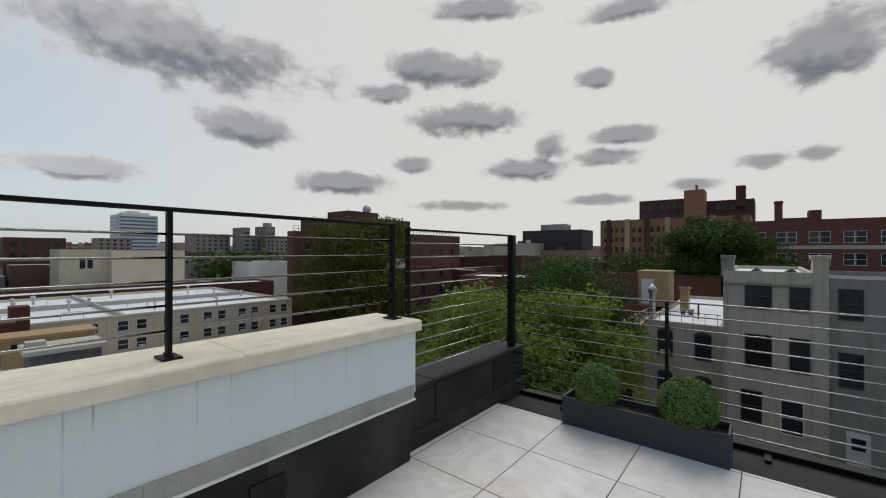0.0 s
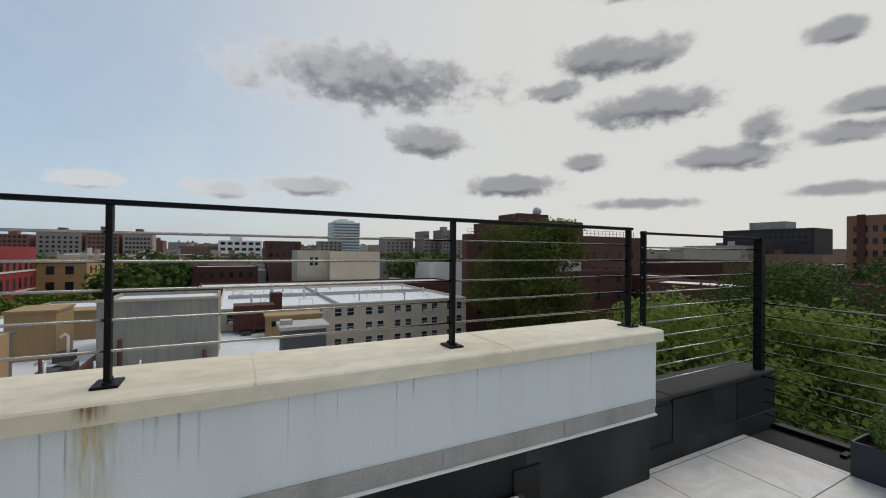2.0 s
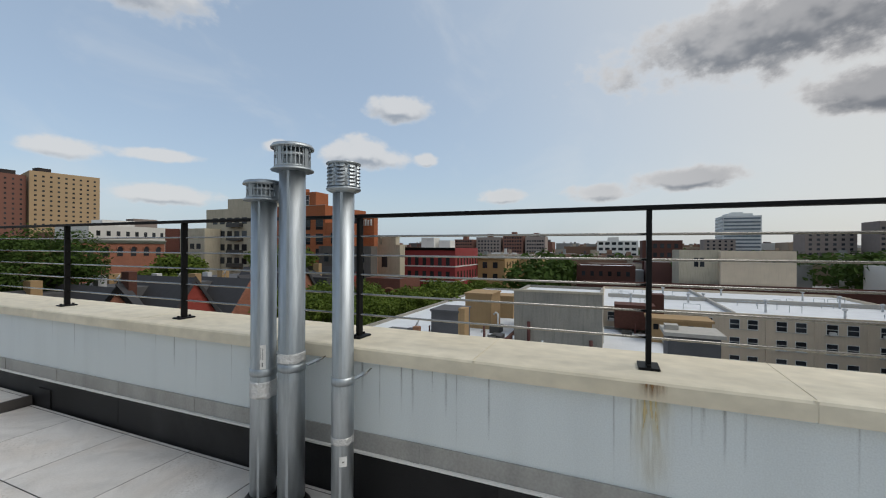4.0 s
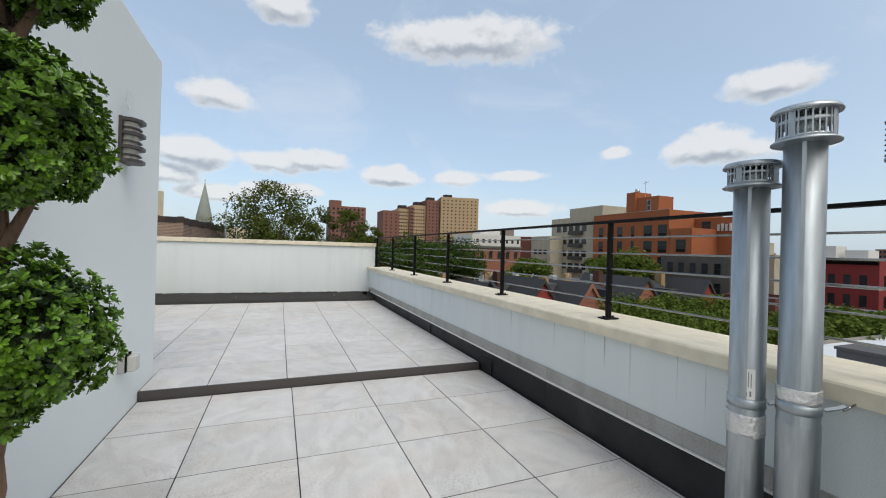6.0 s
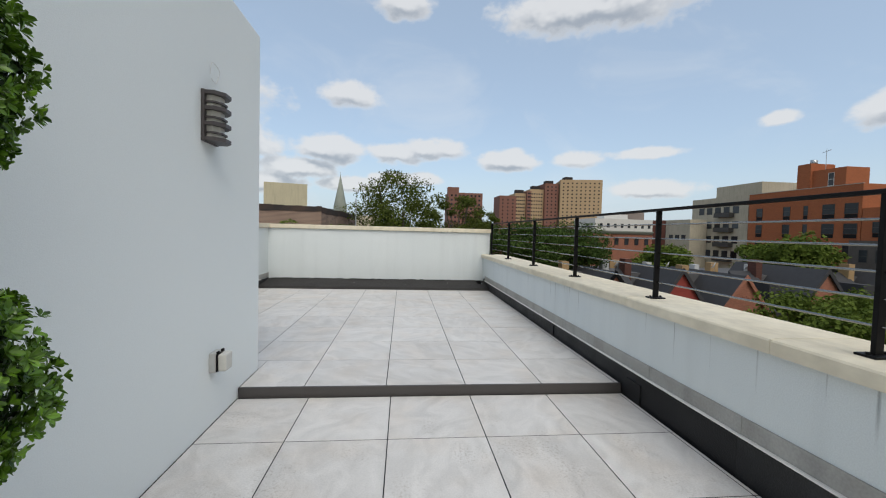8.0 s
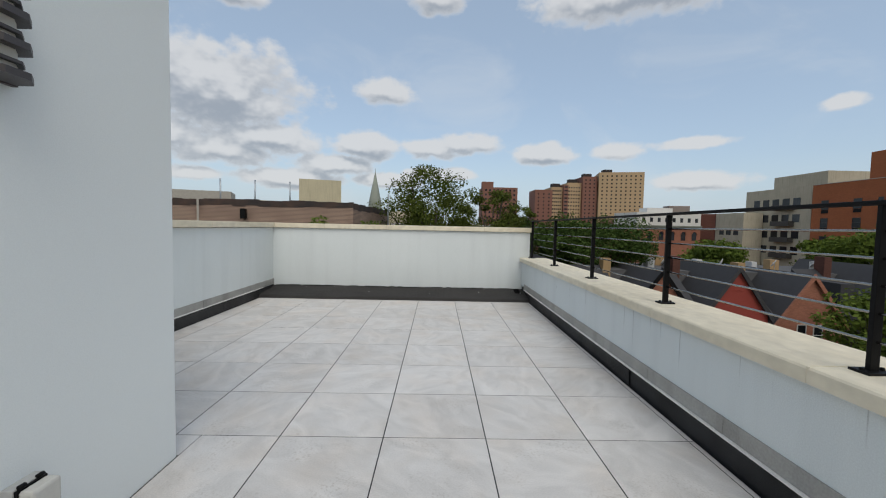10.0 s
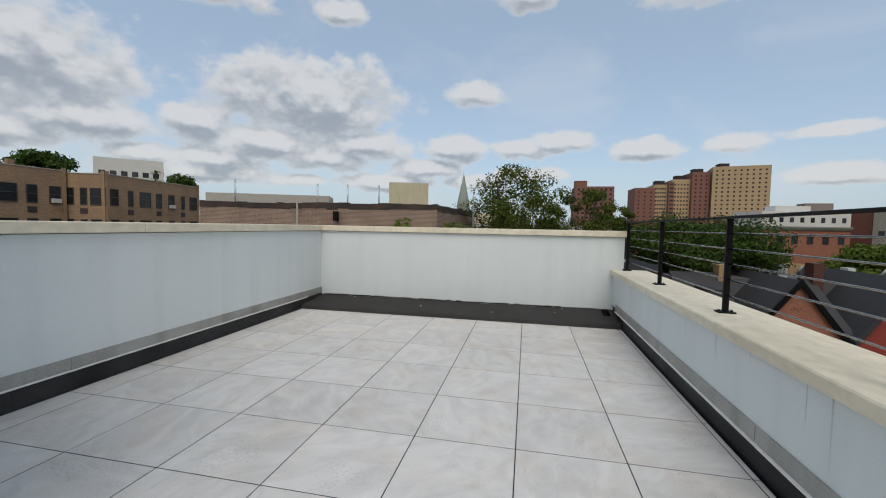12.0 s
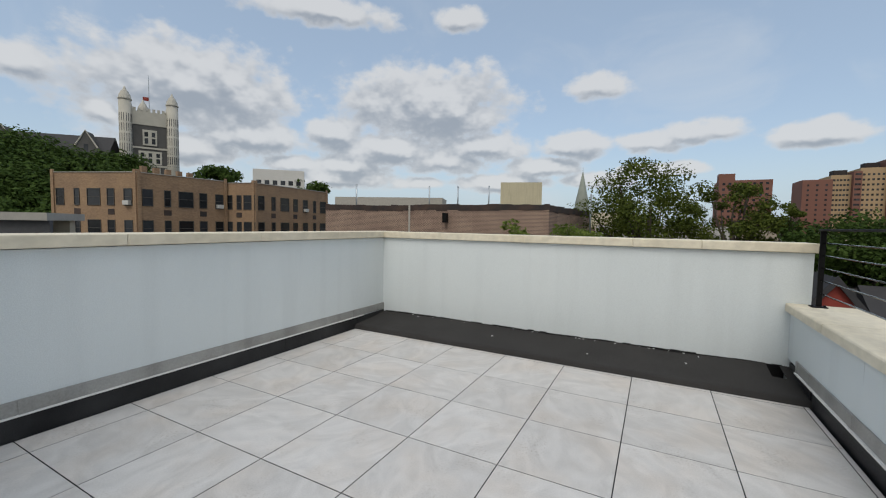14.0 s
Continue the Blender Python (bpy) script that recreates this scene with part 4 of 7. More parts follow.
def rosettes(name, pts, normals, length, material, seed):
    """Whorls of six blunt leaves round each shoot tip, opening outwards."""
    rng = np.random.default_rng(seed)
    V, F = [], []
    for p, n in zip(pts, normals):
        n = n + rng.normal(0, 0.25, 3) + np.array((0, 0, 0.35))
        n /= np.linalg.norm(n)
        u = np.cross(n, (0.31, 0.87, 0.38))
        u /= np.linalg.norm(u)
        v = np.cross(n, u)
        turn, size = rng.uniform(0, 6.28), length * rng.uniform(0.75, 1.15)
        for k in range(6):
            a = turn + k * 1.047 + rng.uniform(-0.2, 0.2)
            lift = rng.uniform(0.3, 1.3)
            out = np.cos(a) * u + np.sin(a) * v
            d = (out + lift * n) / np.sqrt(1 + lift * lift)
            w = np.cross(n, out)
            up_ = np.cross(d, w)
            l, q = size * rng.uniform(0.8, 1.1), len(V)
            V += [p, p + d * l * 0.62 + w * l * 0.25 + up_ * l * 0.06, p + d * l * 0.93 + w * l * 0.15, p + d * l - up_ * l * 0.06, p + d * l * 0.93 - w * l * 0.15, p + d * l * 0.62 - w * l * 0.25 + up_ * l * 0.06]
            F += [(q, q + 1, q + 2, q + 3), (q, q + 3, q + 4, q + 5)]
    me = bpy.data.meshes.new(name)
    me.from_pydata([tuple(x) for x in V], [], F)
    me.materials.append(material)
    return me


def shell(n, centre, radii, rng, rough=0.12, inner=0.55, seed=0.0):
    """Points near the surface of a lumpy ball, and the ways they face."""
    d = rng.normal(0, 1, (n, 3))
    d /= np.linalg.norm(d, axis=1)[:, None]
    lump = np.array([noise.noise(Vector((*(q * 2.6), )) + Vector((seed, seed * 2, 0))) for q in d])
    k = (inner + (1 - inner) * rng.random(n) ** 0.4) * (1 + rough * lump * 2)
    return np.array(centre) + d * np.array(radii) * k[:, None], d


def lump(name, centre, radii, material, parent, rough=0.1, seed=1.0):
    bm = bmesh.new()
    bmesh.ops.create_icosphere(bm, subdivisions=3, radius=1.0)
    for v in bm.verts:
        k = 1 + rough * noise.noise(v.co * 2.5 + Vector((seed, 0, 0)))
        v.co = Vector((v.co.x * radii[0] * k + centre[0], v.co.y * radii[1] * k + centre[1], v.co.z * radii[2] * k + centre[2]))
    return part(name, bm, material, parent)


# window box planter with two clipped balls
PY0, PY1 = -8.68, -8.425
pl = thing("trough_planter", "long charcoal blue trough planter on the roof ledge", "planter", pose(-1.13, (PY0 + PY1) / 2, -0.315))
w, d, h, k = 0.575, (PY1 - PY0) / 2, 0.275, 0.014
part("front_panel", boxes((-w, w, d - k, d, 0, h), bevel=0.002), M_PLANTER, pl)
part("back_panel", boxes((-w, w, -d, -d + k, 0, h), bevel=0.002), M_PLANTER, pl)
part("side_panel", boxes((-w, -w + k, -d + k, d - k, 0, h), bevel=0.002), M_PLANTER, pl)
part("side_panel", boxes((w - k, w, -d + k, d - k, 0, h), bevel=0.002), M_PLANTER, pl)
bm = bmesh.new()
bmesh.ops.create_grid(bm, x_segments=60, y_segments=16, size=1.0)
for v in bm.verts:
    v.co = Vector((v.co.x * (w - k), v.co.y * (d - k), h - 0.055 + 0.02 * noise.noise(v.co * 9)))
part("mulch", bm, M_SOIL, pl, "dark brown mulch")
for i, (cx, cy, cz, r) in enumerate(((-0.80, -8.545, 0.065, 0.185), (-1.445, -8.56, 0.060, 0.200))):
    rng = np.random.default_rng(40 + i)
    root = thing("box_ball", "clipped round boxwood ball growing in the trough planter", "shrub", pose(cx, cy, cz), group="boxwood balls in the trough")
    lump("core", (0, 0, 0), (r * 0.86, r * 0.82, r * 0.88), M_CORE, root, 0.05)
    pts, nor = shell(9000, (0, 0, 0), (r, r * 0.95, r), rng, 0.03, 0.86, i)
    part("leaves", leaf_mesh("leaves", pts, nor, 0.0085, M_BOXD, seed=60 + i), None, root)
    bm = bmesh.new()
    tube(bm, ((0, 0, -r * 0.7), (0, 0, -0.325 - (cz - 0.065))), (0.012, 0.014), 8)
    part("stem", bm, M_BARK, root)

# three-tier topiary
tp = thing("topiary_tree", "tall topiary boxwood with leafy tiers on a forked brown trunk", "topiary", pose(-2.585, -2.28, MID))
bm = bmesh.new()
tube(bm, ((0, 0, 0.20), (0.006, 0.004, 0.55), (-0.004, 0.0, 0.70)), (0.030, 0.026, 0.026), 12)
part("trunk", bm, M_BARK, tp)
tiers = ((0.945, 0.235, 0.222), (1.49, 0.228, 0.220), (1.98, 0.195, 0.20))
for i, (tz, r, rv) in enumerate(tiers):
    # limbs spread from the fork into the tier
    zf = tz - rv - (0.02 if i == 0 else 0.085)
    for a in ((0, 118, 236) if i else (20, 150, 270)):
        aa = radians(a)
        bm = bmesh.new()
        tube(bm, ((0.0, 0.0, zf - 0.12), (0.018 * math.cos(aa), 0.018 * math.sin(aa), zf), (0.06 * math.cos(aa), 0.06 * math.sin(aa), zf + 0.10), (0.10 * math.cos(aa), 0.10 * math.sin(aa), tz)), (0.020, 0.016, 0.012, 0.008), 9)
        part("limb", bm, M_BARK, tp)
    if i < 2:
        bm = bmesh.new()
        tube(bm, ((0, 0, tz + rv * 0.4), (0.003, 0.0, tz + rv + 0.03), (0.0, 0.002, tiers[i + 1][0] - tiers[i + 1][2] - 0.07), (0.0, 0.0, tiers[i + 1][0])), (0.022, 0.020, 0.024, 0.014), 12)
        part("trunk", bm, M_BARK, tp)
    rng = np.random.default_rng(70 + i)
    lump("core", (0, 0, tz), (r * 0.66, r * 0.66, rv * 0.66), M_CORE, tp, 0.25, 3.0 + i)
    # inner leaves, coloured dark to give shaded gaps between the tips
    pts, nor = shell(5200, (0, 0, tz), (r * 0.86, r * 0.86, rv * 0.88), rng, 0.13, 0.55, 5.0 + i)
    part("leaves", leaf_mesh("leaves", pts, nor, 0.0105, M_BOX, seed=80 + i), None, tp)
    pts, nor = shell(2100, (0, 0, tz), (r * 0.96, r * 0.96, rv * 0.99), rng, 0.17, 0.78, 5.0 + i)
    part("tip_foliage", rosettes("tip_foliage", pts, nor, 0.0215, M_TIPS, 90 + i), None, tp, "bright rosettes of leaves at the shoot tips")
bm = bmesh.new()
lathe(bm, ((0.13, 0.0), (0.17, 0.26), (0.175, 0.28), (0.155, 0.28), (0.15, 0.24), (0.01, 0.235)), 28)
part("pot", bm, M_PLANTER, tp, "dark round pot")

# ---------------------------------------------------------------- wall fittings
sc = thing("wall_sconce", "brown metal louvred wall sconce with frosted glass", "wall lamp", pose(BX, -0.45, 1.635))
part("back_plate", boxes((0.0, 0.018, -0.092, 0.092, 0.0, 0.290), bevel=0.002), M_SCONCE, sc)
bm = bmesh.new()
def octo(z0, z1, s, px):
    return ((0.018, -s), (px * 0.62, -s), (px, -s * 0.42), (px, s * 0.42), (px * 0.62, s), (0.018, s))
def slab(bm, outline, z0, z1):
    a = [bm.verts.new((x, y, z0)) for x, y in outline]
    b = [bm.verts.new((x, y, z1)) for x, y in outline]
    bm.faces.new(a[::-1])
    bm.faces.new(b)
    for i in range(len(a)):
        bm.faces.new((a[i], a[(i + 1) % len(a)], b[(i + 1) % len(a)], b[i]))
    return bm
part("glass", slab(bm, octo(0, 1, 0.062, 0.080), 0.012, 0.280), M_FROST, sc, "frosted cream glass")
for k in range(7):
    z = 0.004 + k * 0.0435
    big = k % 2 == 0
    bm = bmesh.new()
    slab(bm, octo(0, 1, 0.088 if big else 0.074, 0.114 if big else 0.096), z, z + (0.021 if big else 0.010))
    part("louvre", bm, M_SCONCE, sc)
ob = thing("outdoor_outlet", "grey weatherproof outlet box with cloudy clear cover", "power outlet", pose(BX, -0.39, 0.262))
part("box", boxes((0.0, 0.040, -0.055, 0.055, 0.0, 0.118), bevel=0.004), M_PLAST, ob)
part("gasket", boxes((0.040, 0.049, -0.051, 0.051, 0.004, 0.114), bevel=0.002), M_IRON, ob, "black rubber gasket")
part("cover", boxes((0.049, 0.098, -0.049, 0.049, 0.006, 0.112), bevel=0.010), M_CLEAR, ob, "cloudy clear bubble cover")
for yy in (-0.03, 0.03):
    bm = bmesh.new()
    tube(bm, ((0.045, yy - 0.01, 0.120), (0.045, yy + 0.01, 0.120)), (0.008, 0.008), 8)
    part("hinge", bm, M_IRON, ob)
bm = bmesh.new()
loop = [(BX + 0.012 + 0.004 * math.sin(3 * a), -0.40 + 0.055 * math.cos(a) * (1 + 0.2 * math.sin(a)), 2.06 + 0.06 * math.sin(a)) for a in [k * 0.42 - 2.4 for k in range(15)]]
tube(bm, loop, [0.0018] * len(loop), 6)
wire = tagged(new("wire_loop", mesh_of("wire_loop", bm, M_WHITEF)), "loose thin white wire loop hanging on the stucco wall", "wire")

# ---------------------------------------------------------------- the city: kit
GROUND = -18.0
WINDOWS = {}


def window_mesh(w, h, frame_m, plain, sash=True):
    """A pane of that size facing -y, and the frame that goes round it; far panes have none."""
    key = (round(w, 2), round(h, 2), frame_m.name, plain)
    if key not in WINDOWS:
        pane = mesh_of("window", boxes((-w / 2, w / 2, -0.015, 0.02, 0, h)), M_GLASS)
        t, ring = 0.055, None
        if not plain:
            bm = bmesh.new()
            xs, zs = (-w / 2 - t, -w / 2, w / 2, w / 2 + t), (-t * 1.6, 0, h * 0.5 - 0.03, h * 0.5 + 0.03, h, h + t)
            g = [[[bm.verts.new((x, y, z)) for z in zs] for x in xs] for y in (-0.06, 0.02)]
            solidc = {(i, j) for i in range(3) for j in range(5)} - {(1, 1), (1, 3)}
            for i, j in solidc:
                for y in (0, 1):
                    q = [g[y][i][j], g[y][i + 1][j], g[y][i + 1][j + 1], g[y][i][j + 1]]
                    bm.faces.new(q if y == 0 else q[::-1])
                for (di, dj), e in (((-1, 0), ((0, 0), (0, 1))), ((1, 0), ((1, 1), (1, 0))), ((0, -1), ((1, 0), (0, 0))), ((0, 1), ((0, 1), (1, 1)))):
                    if (i + di, j + dj) not in solidc:
                        p, q = e
                        bm.faces.new((g[0][i + p[0]][j + p[1]], g[0][i + q[0]][j + q[1]], g[1][i + q[0]][j + q[1]], g[1][i + p[0]][j + p[1]]))
            bmesh.ops.recalc_face_normals(bm, faces=bm.faces[:])
            ring = mesh_of("frame", bm, frame_m)
        WINDOWS[key] = (pane, ring)
    return WINDOWS[key]


def window(parent, kit, at):
    ob = part("window", kit[0], None, parent, at=at)
    if kit[1]:
        part("frame", kit[1], None, ob)
    return ob


def building(name, label, ax, ay, bx_, by, deep, z1, wall, roof, wins=(), z0=GROUND, parapet=0.4, cornice=None, category="building", group=""):
    """A house whose front runs from (ax, ay) to (bx_, by), as seen left to right, and which goes deep away from the viewer.
    wins: rows of face, columns, first sill, pitch of storeys, storeys, width, height, frame, margin."""
    W = math.hypot(bx_ - ax, by - ay)
    yaw = math.degrees(math.atan2(by - ay, bx_ - ax))
    root = thing(name, label, category, pose(ax, ay, z0, 0, 0, yaw), group=group)
    H = z1 - z0
    part("wall", boxes((0, W, 0, deep, 0, H - 0.05)), wall, root)
    e = 0.25
    part("roof", boxes((e, W - e, e, deep - e, H - 0.05, H - 0.02)), roof, root)
    if parapet:
        part("parapet", boxes((0, W, 0, e, H - 0.05, H + parapet), (0, W, deep - e, deep, H - 0.05, H + parapet), (0, e, e, deep - e, H - 0.05, H + parapet), (W - e, W, e, deep - e, H - 0.05, H + parapet)), wall, root)
    if cornice:
        bm = bmesh.new()
        prism(bm, ((0, H - 0.35), (-0.25, H - 0.2), (-0.5, H + 0.25), (-0.5, H + 0.45), (0.1, H + 0.45), (0.1, H - 0.35)), 0, W)
        bmesh.ops.transform(bm, matrix=Matrix(((0, 1, 0, 0), (1, 0, 0, 0), (0, 0, 1, 0), (0, 0, 0, 1))), verts=bm.verts[:])
        bmesh.ops.recalc_face_normals(bm, faces=bm.faces[:])
        part("cornice", bm, cornice, root)
    rng = random.Random(name + str(ax))
    for face, cols, sill, pitch, n, w, h, fm, margin in wins:
        L = W if face == "f" else deep
        me = window_mesh(w, h, fm, abs(ax) + abs(ay) > 130)
        for c in range(cols):
            u = margin + (L - 2 * margin) * (c + 0.5) / cols
            for r in range(n):
                z = sill + r * pitch - z0
                if z + h > H - 0.1 or z < 0:
                    continue
                m = pose(u, 0, z) if face == "f" else pose(0, L - u, z, 0, 0, -90) if face == "l" else pose(W, u, z, 0, 0, 90)
                window(root, me, m)
    return root


def on_roof(name, label, category, rows, material, group=""):
    return tagged(new(name, mesh_of(name, boxes(*rows), material)), label, category, group)


def random_ramp(name, colours, rough=0.9):
    m = mat(name, (0.5, 0.5, 0.5), rough, 0.2, 0.1, 2.0, 0.0)
    N, L = m.node_tree.nodes, m.node_tree.links
    geo = N.new("ShaderNodeNewGeometry")
    r = N.new("ShaderNodeValToRGB")
    r.color_ramp.interpolation = "CONSTANT"
    while len(r.color_ramp.elements) < len(colours):
        r.color_ramp.elements.new(0.5)
    for i, c in enumerate(colours):
        r.color_ramp.elements[i].position, r.color_ramp.elements[i].color = i / len(colours), (*c, 1)
    L.new(geo.outputs["Random Per Island"], r.inputs[0])
    L.new(r.outputs[0], N["Principled BSDF"].inputs["Base Color"])
    return m


def tree(name, label, x, y, top, rad, leaf_m, n, size, base=GROUND, high=None, seed=1, clumps=26, open_=0.5, group="", squash=1.0):
    """A tapered trunk, limbs out to clumps, and leaves round each clump, with gaps between."""
    rng = np.random.default_rng(seed)
    high = high or rad * 1.5
    cz = top - high * 0.5 - base
    root = thing(name, label, "tree", pose(x, y, base), group=group)
    d = rng.normal(0, 1, (clumps, 3))
    d /= np.linalg.norm(d, axis=1)[:, None]
    k = rng.uniform(0.45, 0.92, clumps)[:, None]
    cen = d * k * np.array((rad, rad * squash, high * 0.5)) + np.array((0, 0, cz))
    fork = np.array((0, 0, cz - high * 0.42))
    bm = bmesh.new()
    t = max(0.10, rad * 0.07)
    tube(bm, ((0, 0, 0), (0.1 * t, 0.2 * t, fork[2] * 0.5), tuple(fork), (0.1, 0.0, cz)), (t * 1.3, t, t * 0.8, t * 0.35), 9)
    part("trunk", bm, M_FAR_BARK, root)
    for c in cen[:16]:
        mid = (fork + c) / 2 + np.array((0, 0, -0.08 * high)) + rng.normal(0, 0.05 * rad, 3)
        bm = bmesh.new()
        tube(bm, (tuple(fork), tuple(mid), tuple(c)), (t * 0.5, t * 0.3, t * 0.1), 6)
        part("limb", bm, M_FAR_BARK, root)
    P, Q = [], []
    for i, c in enumerate(cen):
        r = rad * rng.uniform(0.22, 0.36) * (1.15 - 0.35 * open_)
        p, q = shell(max(20, n // clumps), c, (r * 1.15, r * 1.15, r * 0.75), rng, 0.25, 0.35, seed + i * 3.1)
        P.append(p)
        Q.append(q + np.array((0, 0, 0.5)))
    part("crown", leaf_mesh("crown", np.concatenate(P), np.concatenate(Q), size, leaf_m, "blade", seed), None, root)
    return root


rr = random.Random(21)

# ---------------------------------------------------------------- ground and far city
bm = bmesh.new()
bmesh.ops.create_grid(bm, x_segments=4, y_segments=4, size=4500)
for v in bm.verts:
    v.co.z = GROUND
solid("ground", bm, M_GROUND, "city ground between the houses, asphalt and yards", "ground")

FARCOL = random_ramp("far_house_fronts", ((0.16, 0.075, 0.055), (0.26, 0.20, 0.145), (0.22, 0.22, 0.21), (0.13, 0.06, 0.05), (0.36, 0.31, 0.24), (0.45, 0.44, 0.42), (0.20, 0.12, 0.08), (0.10, 0.085, 0.08)))
FARROOF = random_ramp("far_roofs", ((0.50, 0.51, 0.52), (0.13, 0.13, 0.13), (0.33, 0.33, 0.33), (0.22, 0.18, 0.16), (0.60, 0.61, 0.62)))


def far_blocks(name, label, az0, az1, d0, d1, n, top0, top1, size, seed):
    """Rows of far houses, each with a roof house or tank."""
    rng = random.Random(seed)
    V, F, MI = [], [], []

    def put(x0, x1, y0, y1, z0, z1):
        k = len(V)
        V.extend((x, y, z) for z in (z0, z1) for y in (y0, y1) for x in (x0, x1))
        for f in ((0, 1, 5, 4), (2, 6, 7, 3), (0, 4, 6, 2), (1, 3, 7, 5)):
            F.append([k + i for i in f])
            MI.append(0)
        # the roof is a sheet of its own, so that it takes a shade of its own
        q = len(V)
        V.extend(((x0, y0, z1), (x1, y0, z1), (x1, y1, z1), (x0, y1, z1)))
        F.append([q, q + 1, q + 2, q + 3])
        MI.append(1)

    for _ in range(n):
        a, d = radians(rng.uniform(az0, az1)), rng.uniform(d0, d1)
        x, y = round(math.cos(a) * d / 6) * 6, round(math.sin(a) * d / 9) * 9
        w, e = size * rng.uniform(0.5, 1.6), size * rng.uniform(0.6, 1.8)
        z = top0 + (top1 - top0) * rng.random() ** 1.7
        put(x - w / 2, x + w / 2, y - e / 2, y + e / 2, GROUND, z)
        for _ in range(rng.randint(1, 3)):
            bx0, by0 = x + rng.uniform(-0.4, 0.3) * w, y + rng.uniform(-0.4, 0.3) * e
            put(bx0, bx0 + w * 0.12, by0, by0 + w * 0.12, z, z + rng.uniform(1, 3))
    me = bpy.data.meshes.new(name)
    me.from_pydata(V, [], F)
    me.materials.append(FARCOL)
    me.materials.append(FARROOF)
    me.polygons.foreach_set("material_index", MI)
    return tagged(new(name, me), label, "far houses", kind="stuff")


far_blocks("far_houses", "far rows of brick and stucco houses with pale flat roofs", -62, 34, 150, 420, 340, -9, -1.5, 15, 3)
far_blocks("skyline", "hazy brick apartment blocks along the horizon", -70, 40, 420, 1100, 240, 0, 11, 28, 4)
far_blocks("skyline_sunward", "hazy apartment blocks beyond the gardens", -105, -62, 260, 900, 90, -3, 8, 26, 5)
far_blocks("skyline_street", "hazy blocks past the street trees", 34, 72, 250, 900, 90, -3, 9, 26, 6)
far_blocks("skyline_hill", "low far houses beyond the end parapet", 80, 165, 140, 600, 120, -6, 3.5, 22, 7)


def far_wood(name, label, spots, size, leaf_m, n, seed):
    rng = np.random.default_rng(seed)
    P, Q = [], []
    for x, y, z, r, h in spots:
        p, q = shell(n, (x, y, z), (r, r, h), rng, 0.3, 0.6, x * 0.37)
        P.append(p)
        Q.append(q + np.array((0, 0, 0.6)))
    me = leaf_mesh(name, np.concatenate(P), np.concatenate(Q), size, leaf_m, "blade", seed)
    return tagged(new(name, me), label, "far trees", kind="stuff")


rng0 = random.Random(9)
spots = [(rng0.uniform(120, 330), rng0.uniform(-150, 60), rng0.uniform(-7, -3.5), rng0.uniform(5, 9), rng0.uniform(3, 5)) for _ in range(46)]
spots += [(100 + 18 * i + rng0.uniform(-3, 3), 14 - 1.0 * i + rng0.uniform(-2, 2), -6.5 - 0.1 * i, 6, 4.2) for i in range(6)]
spots += [(130 + rng0.uniform(-10, 60), -62 - 5 * i + rng0.uniform(-4, 4), -4.5, 9, 4.5) for i in range(9)]
far_wood("far_trees", "dark green tree crowns between far houses", spots, 0.9, M_LEAF2, 420, 11)
spots = [(30 - 5.5 * i + rng0.uniform(-2, 2), -78 - rng0.uniform(0, 14), -2.6 + rng0.uniform(-1, 0.8), 4.6, 3.4) for i in range(7)]
far_wood("garden_trees_far", "dark row of tree crowns behind the gardens", spots, 0.24, M_LEAF2, 3200, 12)
# wooded hill below the collegiate tower
spots = []
for _ in range(120):
    a, d = radians(rng0.uniform(155.5, 178)), rng0.uniform(115, 170)
    spots.append((math.cos(a) * d, math.sin(a) * d, -6.2 + (d - 115) * 0.44 + (math.degrees(a) - 156) * 0.26 + rng0.uniform(-2, 2), rng0.uniform(6, 10), rng0.uniform(5, 7.5)))
far_wood("wooded_hill", "dense dark green trees covering a hillside", spots, 0.5, M_LEAF2, 1700, 13)
bm = bmesh.new()
bmesh.ops.create_icosphere(bm, subdivisions=4, radius=1)
for v in bm.verts:
    v.co = Vector((-200 + v.co.x * 110, 42 + v.co.y * 62, GROUND + max(v.co.z, -0.05) * 27))
tagged(new("hill", mesh_of("hill", bm, M_LEAF2)), "dark green wooded hillside under the collegiate tower", "hill", kind="structure")

# ---------------------------------------------------------------- towers on the horizon
t = building("office_tower", "pale grey office tower with ribbon windows", 400, -91.7, 400, -118.4, 26, 28.6, M_GREYT, M_GREYT, parapet=0.8)
for i in range(11):
    part("ribbon_window", boxes((0.8, 25.9, -0.3, 0.1, 15 + i * 2.95, 16.3 + i * 2.95)), M_BLUEBAND, t)
    part("ribbon_window", boxes((-0.3, 0.1, 0.8, 25, 15 + i * 2.95, 16.3 + i * 2.95)), M_BLUEBAND, t)
part("plant_room", boxes((4, 22, 5, 20, 46.8, 49.6)), M_GREYT, t)
part("plant_room", boxes((8, 16, 8, 16, 49.6, 51.0)), M_GREYT, t)
for nm, y0, y1, z1, x in (("slim_tower", -143.9, -148.8, 17.4, 300), ("slim_tower", -161.3, -168.5, 19, 300), ("apartment_slab", -118, -143, 12.5, 320), ("apartment_slab", -150, -190, 11.0, 310), ("apartment_slab", -75, -96, 9.0, 380)):
    building(nm, "brown brick apartment tower on the horizon", x, y0, x, y1, 18, z1, M_FARC, M_ROOFD, (("f", max(2, int((y0 - y1) / 4)), -2, 3, 6, 1.6, 1.5, M_DARKF, 0.6),))
part("crown", boxes((1.8, 5.4, 2, 9, 37, 40.2)), M_FARC, bpy.data.objects["slim_tower.001"])
